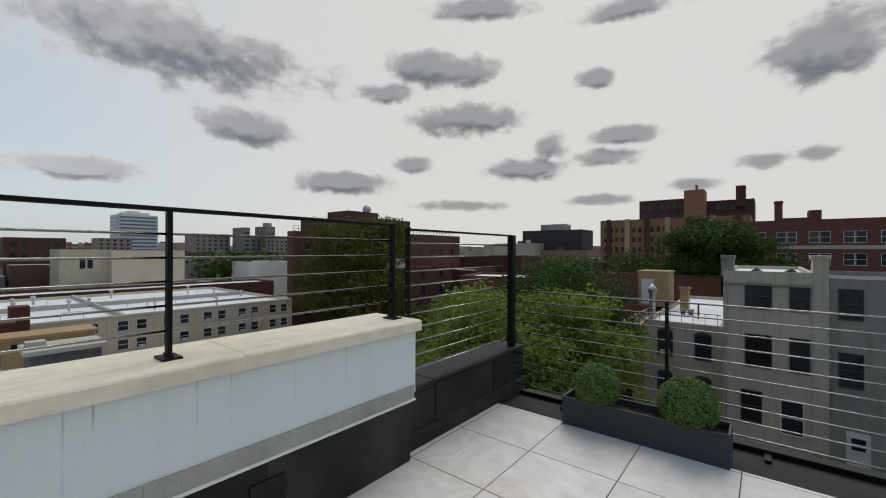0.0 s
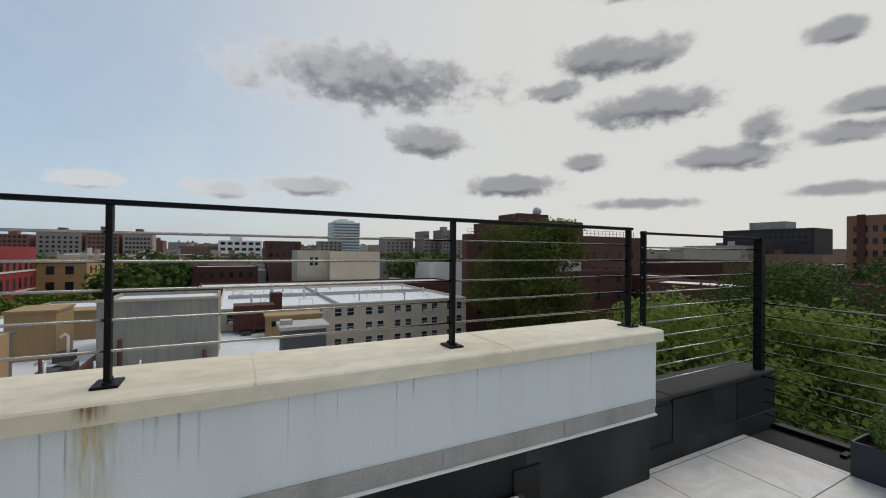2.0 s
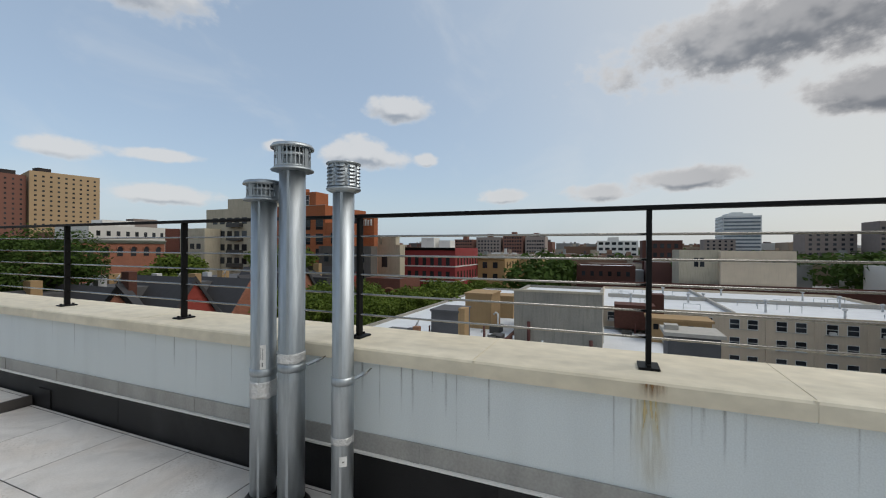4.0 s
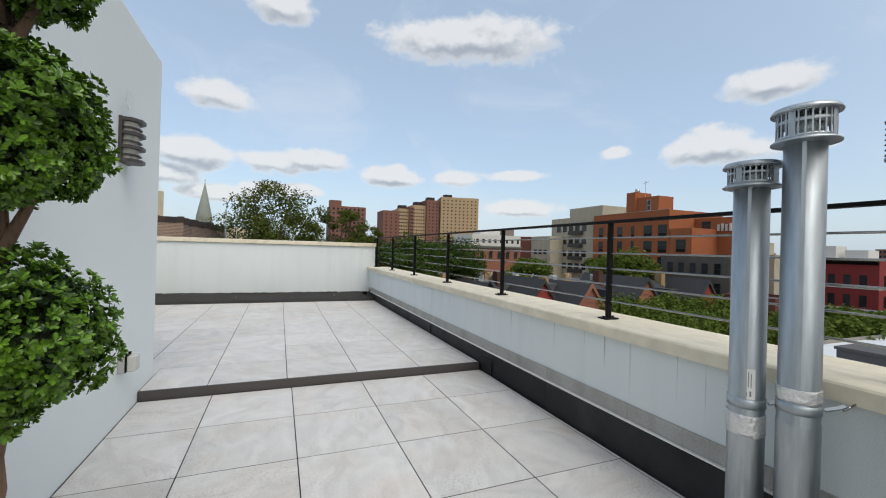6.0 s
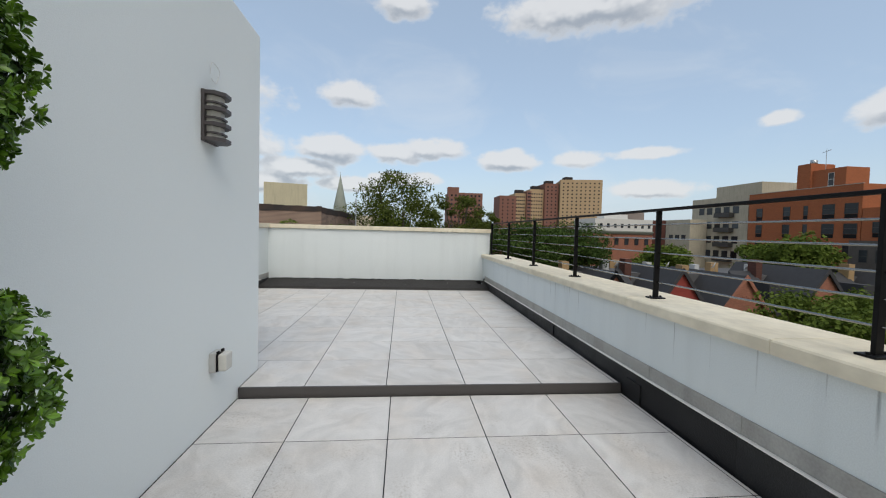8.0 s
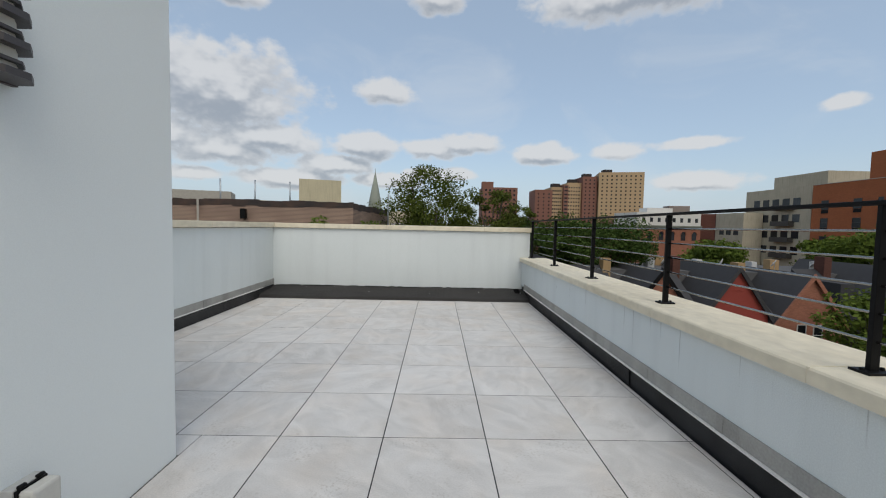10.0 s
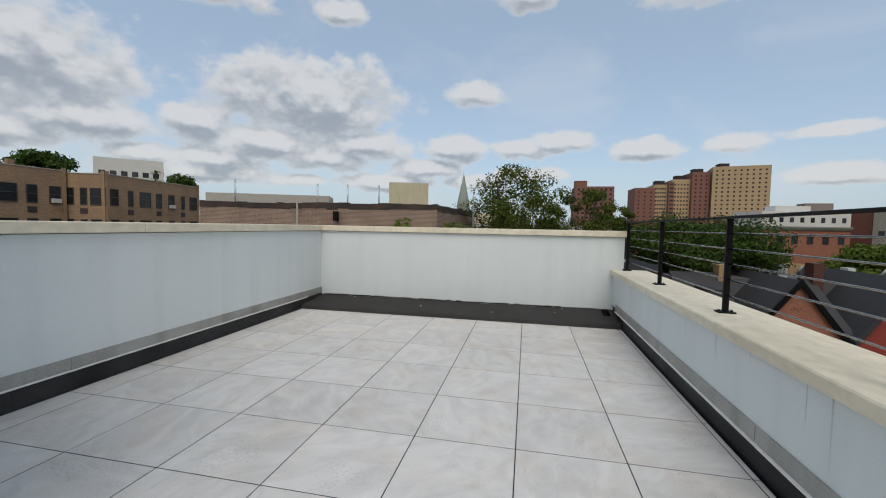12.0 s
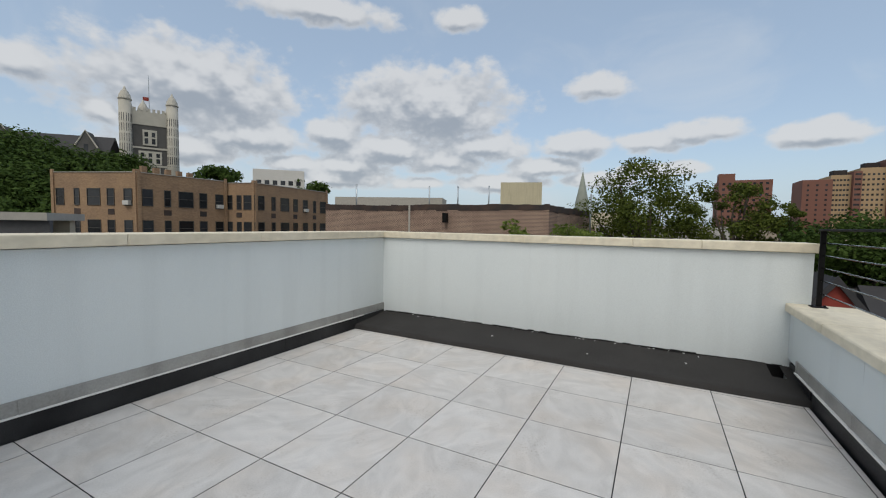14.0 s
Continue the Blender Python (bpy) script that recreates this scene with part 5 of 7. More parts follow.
for i, (y0, y1, z1) in enumerate(((108.7, 86, 11), (84, 66, 12.5), (64, 47, 11.5), (130, 112, 9))):
    building("housing_slab", "far brown brick housing slab with lift houses", 350, y0, 350, y1, 16, z1, M_PROJR if i % 2 else M_FARC, M_ROOFD, (("f", 7, -2, 3, 5, 1.5, 1.5, M_DARKF, 1.0),), group="housing slabs on the horizon")
    on_roof("lift_house", "brown brick lift house on a far roof", "roof house", ((354, 360, (y0 + y1) / 2 - 2, (y0 + y1) / 2 + 2, z1, z1 + 3.5),), M_PROJR)
building("white_block", "white modern block with dark window bands", 250, 2.8, 250, -19.1, 18, 5.6, M_WHITEB, M_SILVER, (("f", 6, -6, 3.2, 4, 2.4, 1.6, M_DARKF, 0.5),))
on_roof("roof_house", "white stair house on a modern block", "roof house", ((252, 258, -9, -3, 5.6, 8.0),), M_WHITEB)
building("brown_block", "brown brick block behind trees", 160, -15.1, 160, -27.7, 14, 4.0, M_BROWN, M_ROOFD, (("f", 5, -8, 3.2, 4, 1.2, 1.6, M_DARKF, 0.8),))
building("dark_slab", "long black housing slab with small windows", 126.6, -250, 86.3, -250, 20, 14.0, M_BLACKT, M_ROOFD, (("f", 16, -4, 3.0, 6, 1.2, 1.2, M_WHITEF, 1.0),))
on_roof("roof_house", "grey machine house on a housing slab", "roof house", ((98, 114, -262, -251, 14, 18.2),), M_GREYW)

# sunward blocks
o = building("terracotta_block", "long dull orange apartment block with dark bays", 40.6, -140, 1.5, -140, 18, 10.6, M_ORANGED, M_ROOFD, (("f", 22, -2, 3.0, 4, 0.9, 1.5, M_DARKF, 0.8),))
for i in range(7):
    part("bay", boxes((2 + i * 5.6, 3.4 + i * 5.6, -0.5, 0.1, 14, 29.2)), M_PROJY if i % 2 else M_BROWN, o)
building("dark_tower", "dark brown brick tower with rows of windows", 33.4, -160, 19.0, -160, 16, 18.4, M_BROWN, M_ROOFD, (("f", 7, 10, 2.8, 3, 1.2, 1.3, M_WHITEF, 0.6),))
building("dark_tower", "dark brown brick tower with rows of windows", 13.8, -160, 1.1, -160, 16, 17.0, M_BROWN, M_ROOFD, (("f", 6, 9, 2.8, 3, 1.2, 1.3, M_WHITEF, 0.6),))
on_roof("roof_house", "tan brick water tank house", "roof house", ((13.3, 18.6, -160, -152, 10, 20.4), (15.4, 16.0, -157, -156, 20.4, 22.4)), M_ORANGED)
on_roof("roof_house", "dark brick chimney tower", "roof house", ((3.2, 5.6, -162, -158, 15, 21.4),), M_BROWN)
s = building("school_building", "red brown brick school with paired white windows", 2.7, -95, -30, -95, 16, 6.0, M_SCHOOL, M_ROOFD, z0=GROUND, parapet=0.5)
for i in range(8):
    for zz in (-0.9, 2.7):
        for dx in (0, 1.35):
            window(s, window_mesh(1.15, 1.75, M_WHITEF, False), pose(2.4 + i * 4.1 + dx, 0, zz - GROUND))
part("stone_band", boxes((0, 32.7, -0.08, 0.1, 19.6, 20.2)), M_SILL, s, "pale stone band")
on_roof("chimney", "red brick chimney on the school roof", "chimney", ((-4.0, -2.9, -98, -96.5, 5.8, 10.0), (-4.1, -2.8, -98.1, -96.4, 9.6, 9.9)), M_SCHOOL)
on_roof("roof_house", "low brown brick roof house on the school", "roof house", ((-7.6, -4.0, -101, -97, 5.8, 7.0), (-9.0, -7.4, -101, -97, 5.8, 8.2)), M_SCHOOL)

# back fronts of the row houses across the gardens
WIN = M_DARKF
g = building("row_house", "grey painted row house back with a silver roof", 0.4, -38, -4.15, -38, 13, -0.35, M_GREYL, M_SILVER, parapet=0.25)
for u, w in ((1.85, 1.28), (3.85, 0.85)):
    for sill, h in ((-2.45, 1.55), (-6.2, 2.0)):
        window(g, window_mesh(w, h, WIN, False), pose(u, 0, sill - GROUND))
window(g, window_mesh(1.0, 1.9, WIN, False), pose(1.5, 0, -9.75 - GROUND))
window(g, window_mesh(1.0, 2.0, M_WHITEF, False), pose(3.5, 0, -10.1 - GROUND))
bm = bmesh.new()
tube(bm, ((0.18, -0.06, 3), (0.18, -0.06, 17.3)), (0.05, 0.05), 8)
part("downpipe", bm, M_GREYW, g)
part("gutter", boxes((0, 4.5, -0.14, 0.0, 17.0, 17.14)), M_GREYW, g)
g = building("row_house", "darker grey row house back with bushy roof edge", -4.6, -38.3, -10.0, -38.3, 13, -0.7, M_GREYW, M_ROOFD, parapet=0.3)
for u, w in ((1.1, 0.95), (3.4, 1.0)):
    for sill, h in ((-2.75, 1.7), (-6.7, 1.9)):
        window(g, window_mesh(w, h, WIN, False), pose(u, 0, sill - GROUND))
part("door", boxes((0.9, 1.9, -0.05, 0.0, 6.6, 8.7)), M_WHITEF, g, "white back door with small panes")
window(g, window_mesh(0.6, 0.7, M_WHITEF, False), pose(1.4, -0.05, 7.7))
on_roof("party_chimney", "grey rendered chimney between two row houses", "chimney", ((-4.75, -4.05, -39.5, -37.9, GROUND, 0.9), (-4.85, -3.95, -39.6, -37.85, 0.75, 0.95)), M_GREYL)
on_roof("party_chimney", "grey chimney stack at the roof edge", "chimney", ((-0.15, 0.55, -39.6, -38.4, -0.5, 0.75), (-0.2, 0.6, -39.7, -38.3, 0.7, 0.9)), M_GREYW)
for cx in (-1.3, -3.2):
    bm = bmesh.new()
    prism(bm, ((cx - 0.5, -0.38), (cx + 0.5, -0.38), (cx, 0.02)), -43, -41.6)
    tagged(new("skylight", mesh_of("skylight", bm, M_DARKF)), "small dark pitched skylight on the silver roof", "skylight", "skylights on the silver roof")
g = building("row_house", "low pale grey row house back with arched windows", 5.7, -40, 0.5, -40, 22, -4.5, M_GREYL, M_SILVER, parapet=0.3, group="")
for u in (1.5, 3.95):
    for sill, h in ((-6.75, 1.75), (-9.95, 1.75)):
        window(g, window_mesh(0.95, h, WIN, False), pose(u, 0, sill - GROUND))
        bm = bmesh.new()
        prism(bm, [(0.52 * math.cos(a), 0.26 * math.sin(a)) for a in [math.pi * k / 8 for k in range(9)]], -0.05, 0.03)
        part("arched_head", bm, WIN, g, at=pose(u, 0, sill + h - GROUND))
        if u < 2:
            part("air_conditioner", boxes((-0.32, 0.32, -0.35, 0.0, 0.0, 0.36)), M_ACB, g, "white window air conditioner", at=pose(u, 0, sill - GROUND))
part("terrace_rail", boxes(*[(0.3 + 0.75 * k, 0.33 + 0.75 * k, 0.1, 0.13, 13.5, 14.6) for k in range(7)], (0.2, 5.0, 0.1, 0.13, 14.55, 14.6)), M_IRON, g)
g = building("row_house", "ochre brick house sliver beside a dark downpipe", 7.4, -39, 5.75, -39, 12, -4.8, M_TANW, M_ROOFD, parapet=0.3)
for sill in (-7.2, -10.9):
    window(g, window_mesh(0.85, 1.7, WIN, False), pose(0.8, 0, sill - GROUND))
b = tagged(new("roof_stair_house", mesh_of("roof_stair_house", boxes((5.6, 8.3, -52.5, -49.5, -4.3, -1.0), (5.5, 8.4, -52.6, -49.4, -1.0, -0.8)), M_TANW)), "ochre stair house on a silver roof", "roof house")
part("door", boxes((6.9, 8.0, -49.5, -49.42, -4.1, -1.6)), M_ACB, b, "pale door")
on_roof("chimney", "ochre chimney stack on the silver roof", "chimney", ((4.0, 4.7, -51, -50, -4.4, -2.3), (3.9, 4.8, -51.1, -49.9, -2.5, -2.3)), M_TANW)
bm = bmesh.new()
lathe(bm, ((0.22, -5.5), (0.22, -2.2), (0.34, -2.1), (0.34, -1.8), (0.05, -1.5)), 14, 5.3, -41)
tagged(new("roof_vent", mesh_of("roof_vent", bm, M_STEEL)), "grey metal flue with a round cowl", "roof vent")
bm = bmesh.new()
tube(bm, ((2.6, -45, -4.5), (2.6, -45, -3.2)), (0.07, 0.07), 8)
tagged(new("roof_vent", mesh_of("roof_vent", bm, M_PIPE)), "rust brown vent pipe on a silver roof", "roof vent")
bm = bmesh.new()
for px in (3.4, 4.0):
    lathe(bm, ((0.18, -4.5), (0.26, -4.0), (0.2, -4.0), (0.02, -4.05)), 12, px, -47)
tagged(new("roof_pots", mesh_of("roof_pots", bm, M_GREYW)), "two grey plant pots on a silver roof", "plant pots")
# yard between
solid("yard_terrace", boxes((-4.2, 0.2, -37.9, -33.5, GROUND, -11.6)), M_GREYW, "grey concrete yard terrace behind the row houses", "yard")
on_roof("yard_fence", "orange brown timber yard fence", "fence", ((-4.5, -4.35, -38, -30, GROUND, -10.6), (-8.3, -8.15, -38, -30, GROUND, -10.4)), M_TANW)
bm = bmesh.new()
lathe(bm, ((0.5, -12.2), (0.42, -11.2), (0.1, -10.4), (0.02, -10.3)), 12, -5.3, -35.5)
tagged(new("folded_parasol", mesh_of("folded_parasol", bm, M_COPPER)), "folded dark green parasol in a yard", "parasol")
bm = bmesh.new()
for a, b in (((-1.0, -11.0), (-9.0, -7.4)), ((-1.4, -9.4), (-9.0, -8.9))):
    pts = [(a[0] + (b[0] - a[0]) * k / 8, -24, a[1] + (b[1] - a[1]) * k / 8 - 0.5 * math.sin(math.pi * k / 8)) for k in range(9)]
    tube(bm, pts, [0.035] * 9, 6)
tagged(new("overhead_cables", mesh_of("overhead_cables", bm, M_IRON)), "sagging black overhead cables across the yard", "cables")

# brick houses and roofs between the gardens and the horizon
building("brick_house", "long red brown brick house behind trees", 78, -88, 44, -92, 12, -0.5, M_BROWN, M_SILVER, (("f", 10, -5, 3.2, 2, 1.0, 1.6, M_DARKF, 0.8),))
building("brick_house", "red brown brick house with pale roof", 60, -70, 44, -72, 10, -3.2, M_BROWN, M_SILVER, (("f", 5, -7, 3, 2, 1.0, 1.6, M_DARKF, 0.8),))
building("brick_house", "low brick house with silver roof behind the gardens", 40, -62, 26, -66, 12, -3.6, M_SCHOOL, M_SILVER)
building("brick_house", "low dark brick house in the gardens row", 24, -70, 3, -72, 10, -2.6, M_SCHOOL, M_ROOFD)

# large brown building behind the street-corner tree
building("brick_apartment_house", "dark red brown brick apartment house with roof rail", 70, -47.8, 70, -61.9, 2.2, 4.5, M_BROWN, M_ROOFD, (("f", 3, -12, 3.2, 5, 1.0, 1.6, M_DARKF, 1.0),))
b = building("brick_apartment_house", "tall dark red brown brick apartment house", 62, -55.5, 62, -72.3, 18, 7.4, M_BROWN, M_ROOFD)
part("roof_house", boxes((0.8, 8.8, 2, 9, 25.4, 27.2)), M_BROWN, b)
bm = bmesh.new()
bmesh.ops.create_uvsphere(bm, u_segments=14, v_segments=8, radius=0.95)
tagged(new("roof_dome", mesh_of("roof_dome", bm, M_DISH)), "pale round roof ventilator", "roof vent").matrix_basis = pose(65, -62, 9.9)
building("brick_apartment_house", "red brown brick apartment house with small windows", 55, -64.9, 55, -82, 16, 4.1, M_BROWN, M_ROOFD, (("f", 4, -3, 3.2, 2, 0.9, 1.3, M_DARKF, 1.2),))
building("brick_wing", "dark brick wing with pale roof hut", 48, -52.4, 48, -70, 6, -2.3, M_BROWN, M_SILVER, (("f", 3, -7, 3.0, 2, 1.0, 1.5, M_DARKF, 1.0),))
on_roof("roof_hut", "pale metal roof hut on a brick wing", "roof house", ((49, 52, -58.2, -55.0, -2.3, -0.4),), M_SILL)
for x, y0, y1, z in ((70.2, -48, -61.8, 4.9), (55.2, -65.2, -80, 4.5)):
    n = 14
    rows = [(x, x + 0.06, y0 + (y1 - y0) * k / n - 0.03, y0 + (y1 - y0) * k / n + 0.03, z, z + 1.1) for k in range(n + 1)] + [(x, x + 0.06, y1, y0, z + 1.05, z + 1.1), (x, x + 0.06, y1, y0, z + 0.5, z + 0.55)]
    on_roof("roof_railing", "slim dark steel railing along a roof edge", "railing", rows, M_IRON)

# ---------------------------------------------------------------- roofs below the railing
b = building("beige_apartment_house", "long beige rendered apartment house with a silver roof", 60, -3.0, 60, -41.6, 32, -7.3, M_BEIGE, M_SILVER, parapet=0.4)
for k in range(8):
    for u in (1.55, 3.45):
        for sill in (-8.85, -11.15, -13.45, -15.75):
            window(b, window_mesh(1.02, 1.15, M_WHITEF, False), pose(u + k * 4.82, 0, sill - GROUND))
    for sill in (-9.0, -11.3, -13.6):
        part("sill_band", boxes((0.9 + k * 4.82, 4.1 + k * 4.82, -0.06, 0.0, sill - GROUND, sill + 0.07 - GROUND)), M_SILL, b)
part("cornice_band", boxes((0, 38.6, -0.08, 0.0, 10.75, 10.9)), M_SILL, b)

for k in range(9):
    part("pier", boxes((0.02 + k * 4.8, 0.18 + k * 4.8, -0.10, 0.02, 0.5, 10.7)), M_BEIGE, b)
acm = mesh_of("air_conditioner", boxes((-0.32, 0.32, -0.35, 0.0, 0.0, 0.4)), M_ACB)
for k in range(16):
    for sill in (-8.85, -11.15, -13.45):
        if rr.random() < 0.33:
            part("air_conditioner", acm, None, b, "white window air conditioner", at=pose((1.55, 3.45)[k % 2] + (k // 2) * 4.82, 0, sill - 0.1 - GROUND))
for k in range(34):
    x, y = rr.uniform(62, 90), rr.uniform(-40, -6)
    h = rr.uniform(0.7, 1.6)
    bm = bmesh.new()
    if k % 3 == 0:
        tube(bm, ((x, y, -7.3), (x, y, -7.3 + h)), (0.14, 0.14), 8)
        lathe(bm, ((0.15, -7.3 + h), (0.28, -7.25 + h), (0.28, -7.05 + h), (0.05, -6.95 + h)), 10, x, y)
    else:
        w = rr.uniform(0.8, 2.4)
        for q in (0, w):
            tube(bm, ((x, y + q, -7.3), (x, y + q, -7.3 + h * 0.6)), (0.04, 0.04), 6)
        tube(bm, ((x, y, -7.3 + h * 0.6), (x, y + w, -7.3 + h * 0.6)), (0.04, 0.04), 6)
    tagged(new("roof_pipe", mesh_of("roof_pipe", bm, M_STEEL if k % 3 else M_DISH)), "pale metal vent pipes standing on the silver roof", "roof pipe", "pipes on the long silver roof")
on_roof("roof_divider", "low dark wall across the silver roof", "roof wall", ((75.8, 76.1, -41, -4, -7.3, -6.7), (60.4, 92, -19.2, -18.9, -7.3, -6.8)), M_SILL)

g = building("grey_box_house", "windowless grey cement block above silver roofs", 40, 5.0, 40, -3.6, 8, -3.5, M_GREYW, M_SILVER, parapet=0.25)
part("coping", boxes((-0.1, 8.7, -0.1, 0.3, 14.74, 14.95)), M_GREYL, g)
for x, y, z0, z1 in ((39.7, -2.6, -9.6, -7.7), (39.7, 3.4, -9.4, -6.3)):
    bm = bmesh.new()
    tube(bm, ((x, y, z0), (x, y, z1)), (0.17, 0.17), 10)
    tagged(new("roof_stack", mesh_of("roof_stack", bm, M_PIPE)), "rust brown vent stack against the grey block", "roof vent", "rust brown stacks")
rowh = ((22, 20.5, 12.5, -7.6), (22, 12.4, 5.0, -7.9), (24, 4.9, -2.5, -9.2), (24, -2.6, -9.8, -9.0), (24, -9.9, -14.6, -12.6), (26, -14.7, -26, -15.5))
for i, (x, y0, y1, z) in enumerate(rowh):
    building("row_house_roof", "row house with a wrinkled silver flat roof", x, y0, x, y1, 60 if i < 2 else 30, z, (M_GREYW, M_BROWN, M_TANW)[i % 3], M_SILVER, parapet=0.3, group="row houses below the railing")
on_roof("stair_house", "ochre stucco stair house on the roofs", "roof house", ((42, 46, 8.0, 11.1, -8.2, -4.1), (41.9, 46.1, 7.9, 11.2, -4.1, -3.9)), M_TANW)
on_roof("stair_house", "dark blue grey stair house with pale coping", "roof house", ((34, 37.5, 9.0, 11.8, -8.2, -4.95), (33.9, 37.6, 8.9, 11.9, -4.95, -4.75)), M_ROOFD)
on_roof("stair_house", "small ochre chimney block", "chimney", ((34, 35.2, 8.35, 9.0, -8.2, -4.5),), M_TANW)
on_roof("stair_house", "peach stucco roof house", "roof house", ((50, 53, 7.3, 10.3, -8, -5.2), (49.9, 53.1, 7.2, 10.4, -5.2, -5.0)), M_TANW)
b = on_roof("stair_house", "ochre roof house with slit windows and pale coping", "roof house", ((48, 51, -14.2, -8.2, -9.5, -6.6), (47.8, 51.2, -14.4, -8.0, -6.6, -6.35)), M_TANW)
for k in range(5):
    part("window", boxes((47.94, 48.0, -13.6 + k * 1.1, -13.1 + k * 1.1, -7.6, -7.0)), M_GLASS, b)
on_roof("stair_house", "dark slate blue stair house with pale roof", "roof house", ((36, 39, -12.4, -8.7, -9.5, -5.9), ), M_ROOFD)
on_roof("roof_slab", "pale slab roof on a stair house", "roof slab", ((35.7, 39.3, -12.7, -8.4, -5.9, -5.6), (37, 38, -9.6, -8.6, -5.6, -5.2)), M_SILL)
on_roof("chimney", "red brown brick chimney block among roofs", "chimney", ((55, 57, -10.5, -9.1, -8, -4.5), (52, 55, -9.3, -4.8, -8.5, -5.6)), M_BROWN)
for k in range(26):
    x, y = rr.uniform(28, 53), rr.uniform(-9, 13)
    z = -7.7 if y > 5 else -9.2
    h = rr.uniform(0.8, 2.0)
    bm = bmesh.new()
    tube(bm, ((x, y, z - 0.3), (x, y, z + h)), (0.10, 0.10), 8)
    if k % 3 == 0:
        tube(bm, ((x, y, z + h), (x + 0.1, y + 0.25, z + h + 0.15), (x, y + 0.5, z + h - 0.1)), (0.1, 0.1, 0.1), 8)
    tagged(new("roof_pipe", mesh_of("roof_pipe", bm, (M_WHITEF, M_STEEL, M_PIPE)[k % 3])), "vent pipe standing on a row house roof", "roof pipe", "vent pipes on the row houses")
for k in range(6):
    y = rr.uniform(-9, 12)
    x = rr.uniform(30, 52)
    on_roof("skylight", "low dark framed skylight on a silver roof", "skylight", ((x, x + 1.6, y, y + 1.1, -8.2 if y > 5 else -9.4, -7.2 if y > 5 else -8.6),), M_DARKF, "skylights among the roofs")


def dish(x, y, z, r=0.45, face=200):
    root = thing("satellite_dish", "pale grey satellite dish on a short mast", "satellite dish", pose(x, y, z), group="satellite dishes")
    bm = bmesh.new()
    lathe(bm, ((0.02, 0.0), (r * 0.5, r * 0.06), (r, r * 0.28), (r * 0.98, r * 0.30), (r * 0.5, r * 0.1), (0.02, 0.04)), 18)
    part("reflector", bm, M_DISH, root, at=pose(0, 0, 0.9, 60, 0, face))
    bm = bmesh.new()
    tube(bm, ((0, 0, 0), (0, 0, 0.9)), (0.03, 0.03), 6)
    part("mast", bm, M_STEEL, root)
    bm = bmesh.new()
    tube(bm, ((0, 0, 0.9), (-0.35, 0.1, 1.15)), (0.015, 0.015), 6)
    part("arm", bm, M_STEEL, root)


dish(36, 14.2, -7.6, 0.55)
for a in ((24, 43, -3.1), (17, 44, -3.1), (30.5, 43, -3.1), (37, 43.5, -3.1), (12, 45, -3.1), (42, 44, -3.1)):
    dish(*a, 0.5, 230)
b = on_roof("roof_clutter", "heap of dark roof clutter with an orange drum", "roof clutter", ((33, 34.5, 14.2, 16.4, -7.7, -6.9), (33.4, 34, 13.5, 14.1, -7.7, -6.7), (32.6, 33.4, 16.6, 17.3, -7.7, -7.0)), M_ROOFD)
on_roof("drum", "orange drum on a silver roof", "drum", ((33, 33.6, 12.7, 13.3, -7.6, -6.4),), M_ORANGED)

# ---------------------------------------------------------------- street fronts past the trees
o = building("orange_brick_building", "large orange brick apartment building with dark framed windows", 70, 74.6, 70, 53.7, 16, 10.2, M_ORANGE, M_ROOFD, parapet=0.35)
for u, w in ((2.6, 1.3), (8.4, 1.3), (12.0, 0.7), (15.9, 1.9), (19.4, 1.9)):
    for sill in (5.9, 2.6, -0.7, -4.0):
        window(o, window_mesh(w, 1.6, M_DARKF, False), pose(u, 0, sill - GROUND))
        part("grille", boxes((u - w / 2, u + w / 2, -0.05, 0.0, sill - 0.75 - GROUND, sill - 0.12 - GROUND)), M_IRON, o, "black ventilation grille")
part("coping", boxes((0, 20.9, -0.06, 0.28, 28.55, 28.65)), M_SILL, o)
part("stair_tower", boxes((7.2, 9.7, 3, 8, 28, 33.6)), M_ORANGE, o)
tw = part("lift_house", boxes((9.7, 15.4, 3.5, 8, 28, 32.2)), M_ORANGE, o)
window(tw, window_mesh(0.9, 2.2, M_WHITEF, False), pose(13.0, 3.5, 29.2))
bm = bmesh.new()
tube(bm, ((8.4, 5, 33.6), (8.4, 5, 34.5)), (0.55, 0.55), 10)
part("flue_cap", bm, M_STEEL, o)
bm = bmesh.new()
tube(bm, ((10.6, 5, 32.2), (10.6, 5, 36.2)), (0.06, 0.04), 6)
tube(bm, ((9.9, 5, 35.6), (11.4, 5, 35.9)), (0.04, 0.04), 6)
part("aerial", bm, M_STEEL, o)
o = building("orange_brick_wing", "lower orange brick wing with setback storey", 70, 53.6, 70, 48.9, 7.2, 6.3, M_ORANGE, M_ROOFD, (("r", 1, -3.6, 3.3, 2, 1.2, 1.6, M_DARKF, 1.5),), parapet=0.35)
for sill in (2.8, -0.5, -3.8):
    window(o, window_mesh(1.9, 1.6, M_DARKF, False), pose(2.5, 0, sill - GROUND))
    part("grille", boxes((1.55, 3.45, -0.05, 0.0, sill - 0.75 - GROUND, sill - 0.12 - GROUND)), M_IRON, o, "black ventilation grille")
sb = part("setback", boxes((0, 7.9, 7.3, 8.9, 0, 27.0)), M_ORANGE, o)
window(sb, window_mesh(1.7, 1.5, M_DARKF, False), pose(2.4, 7.3, 24.8))
for k in range(4):
    part("flue", boxes((4.9 + k * 0.75, 5.2 + k * 0.75, 6.8, 7.15, 24.3, 25.6 + 0.15 * (k % 2))), M_ACB, o, "pale metal flue")
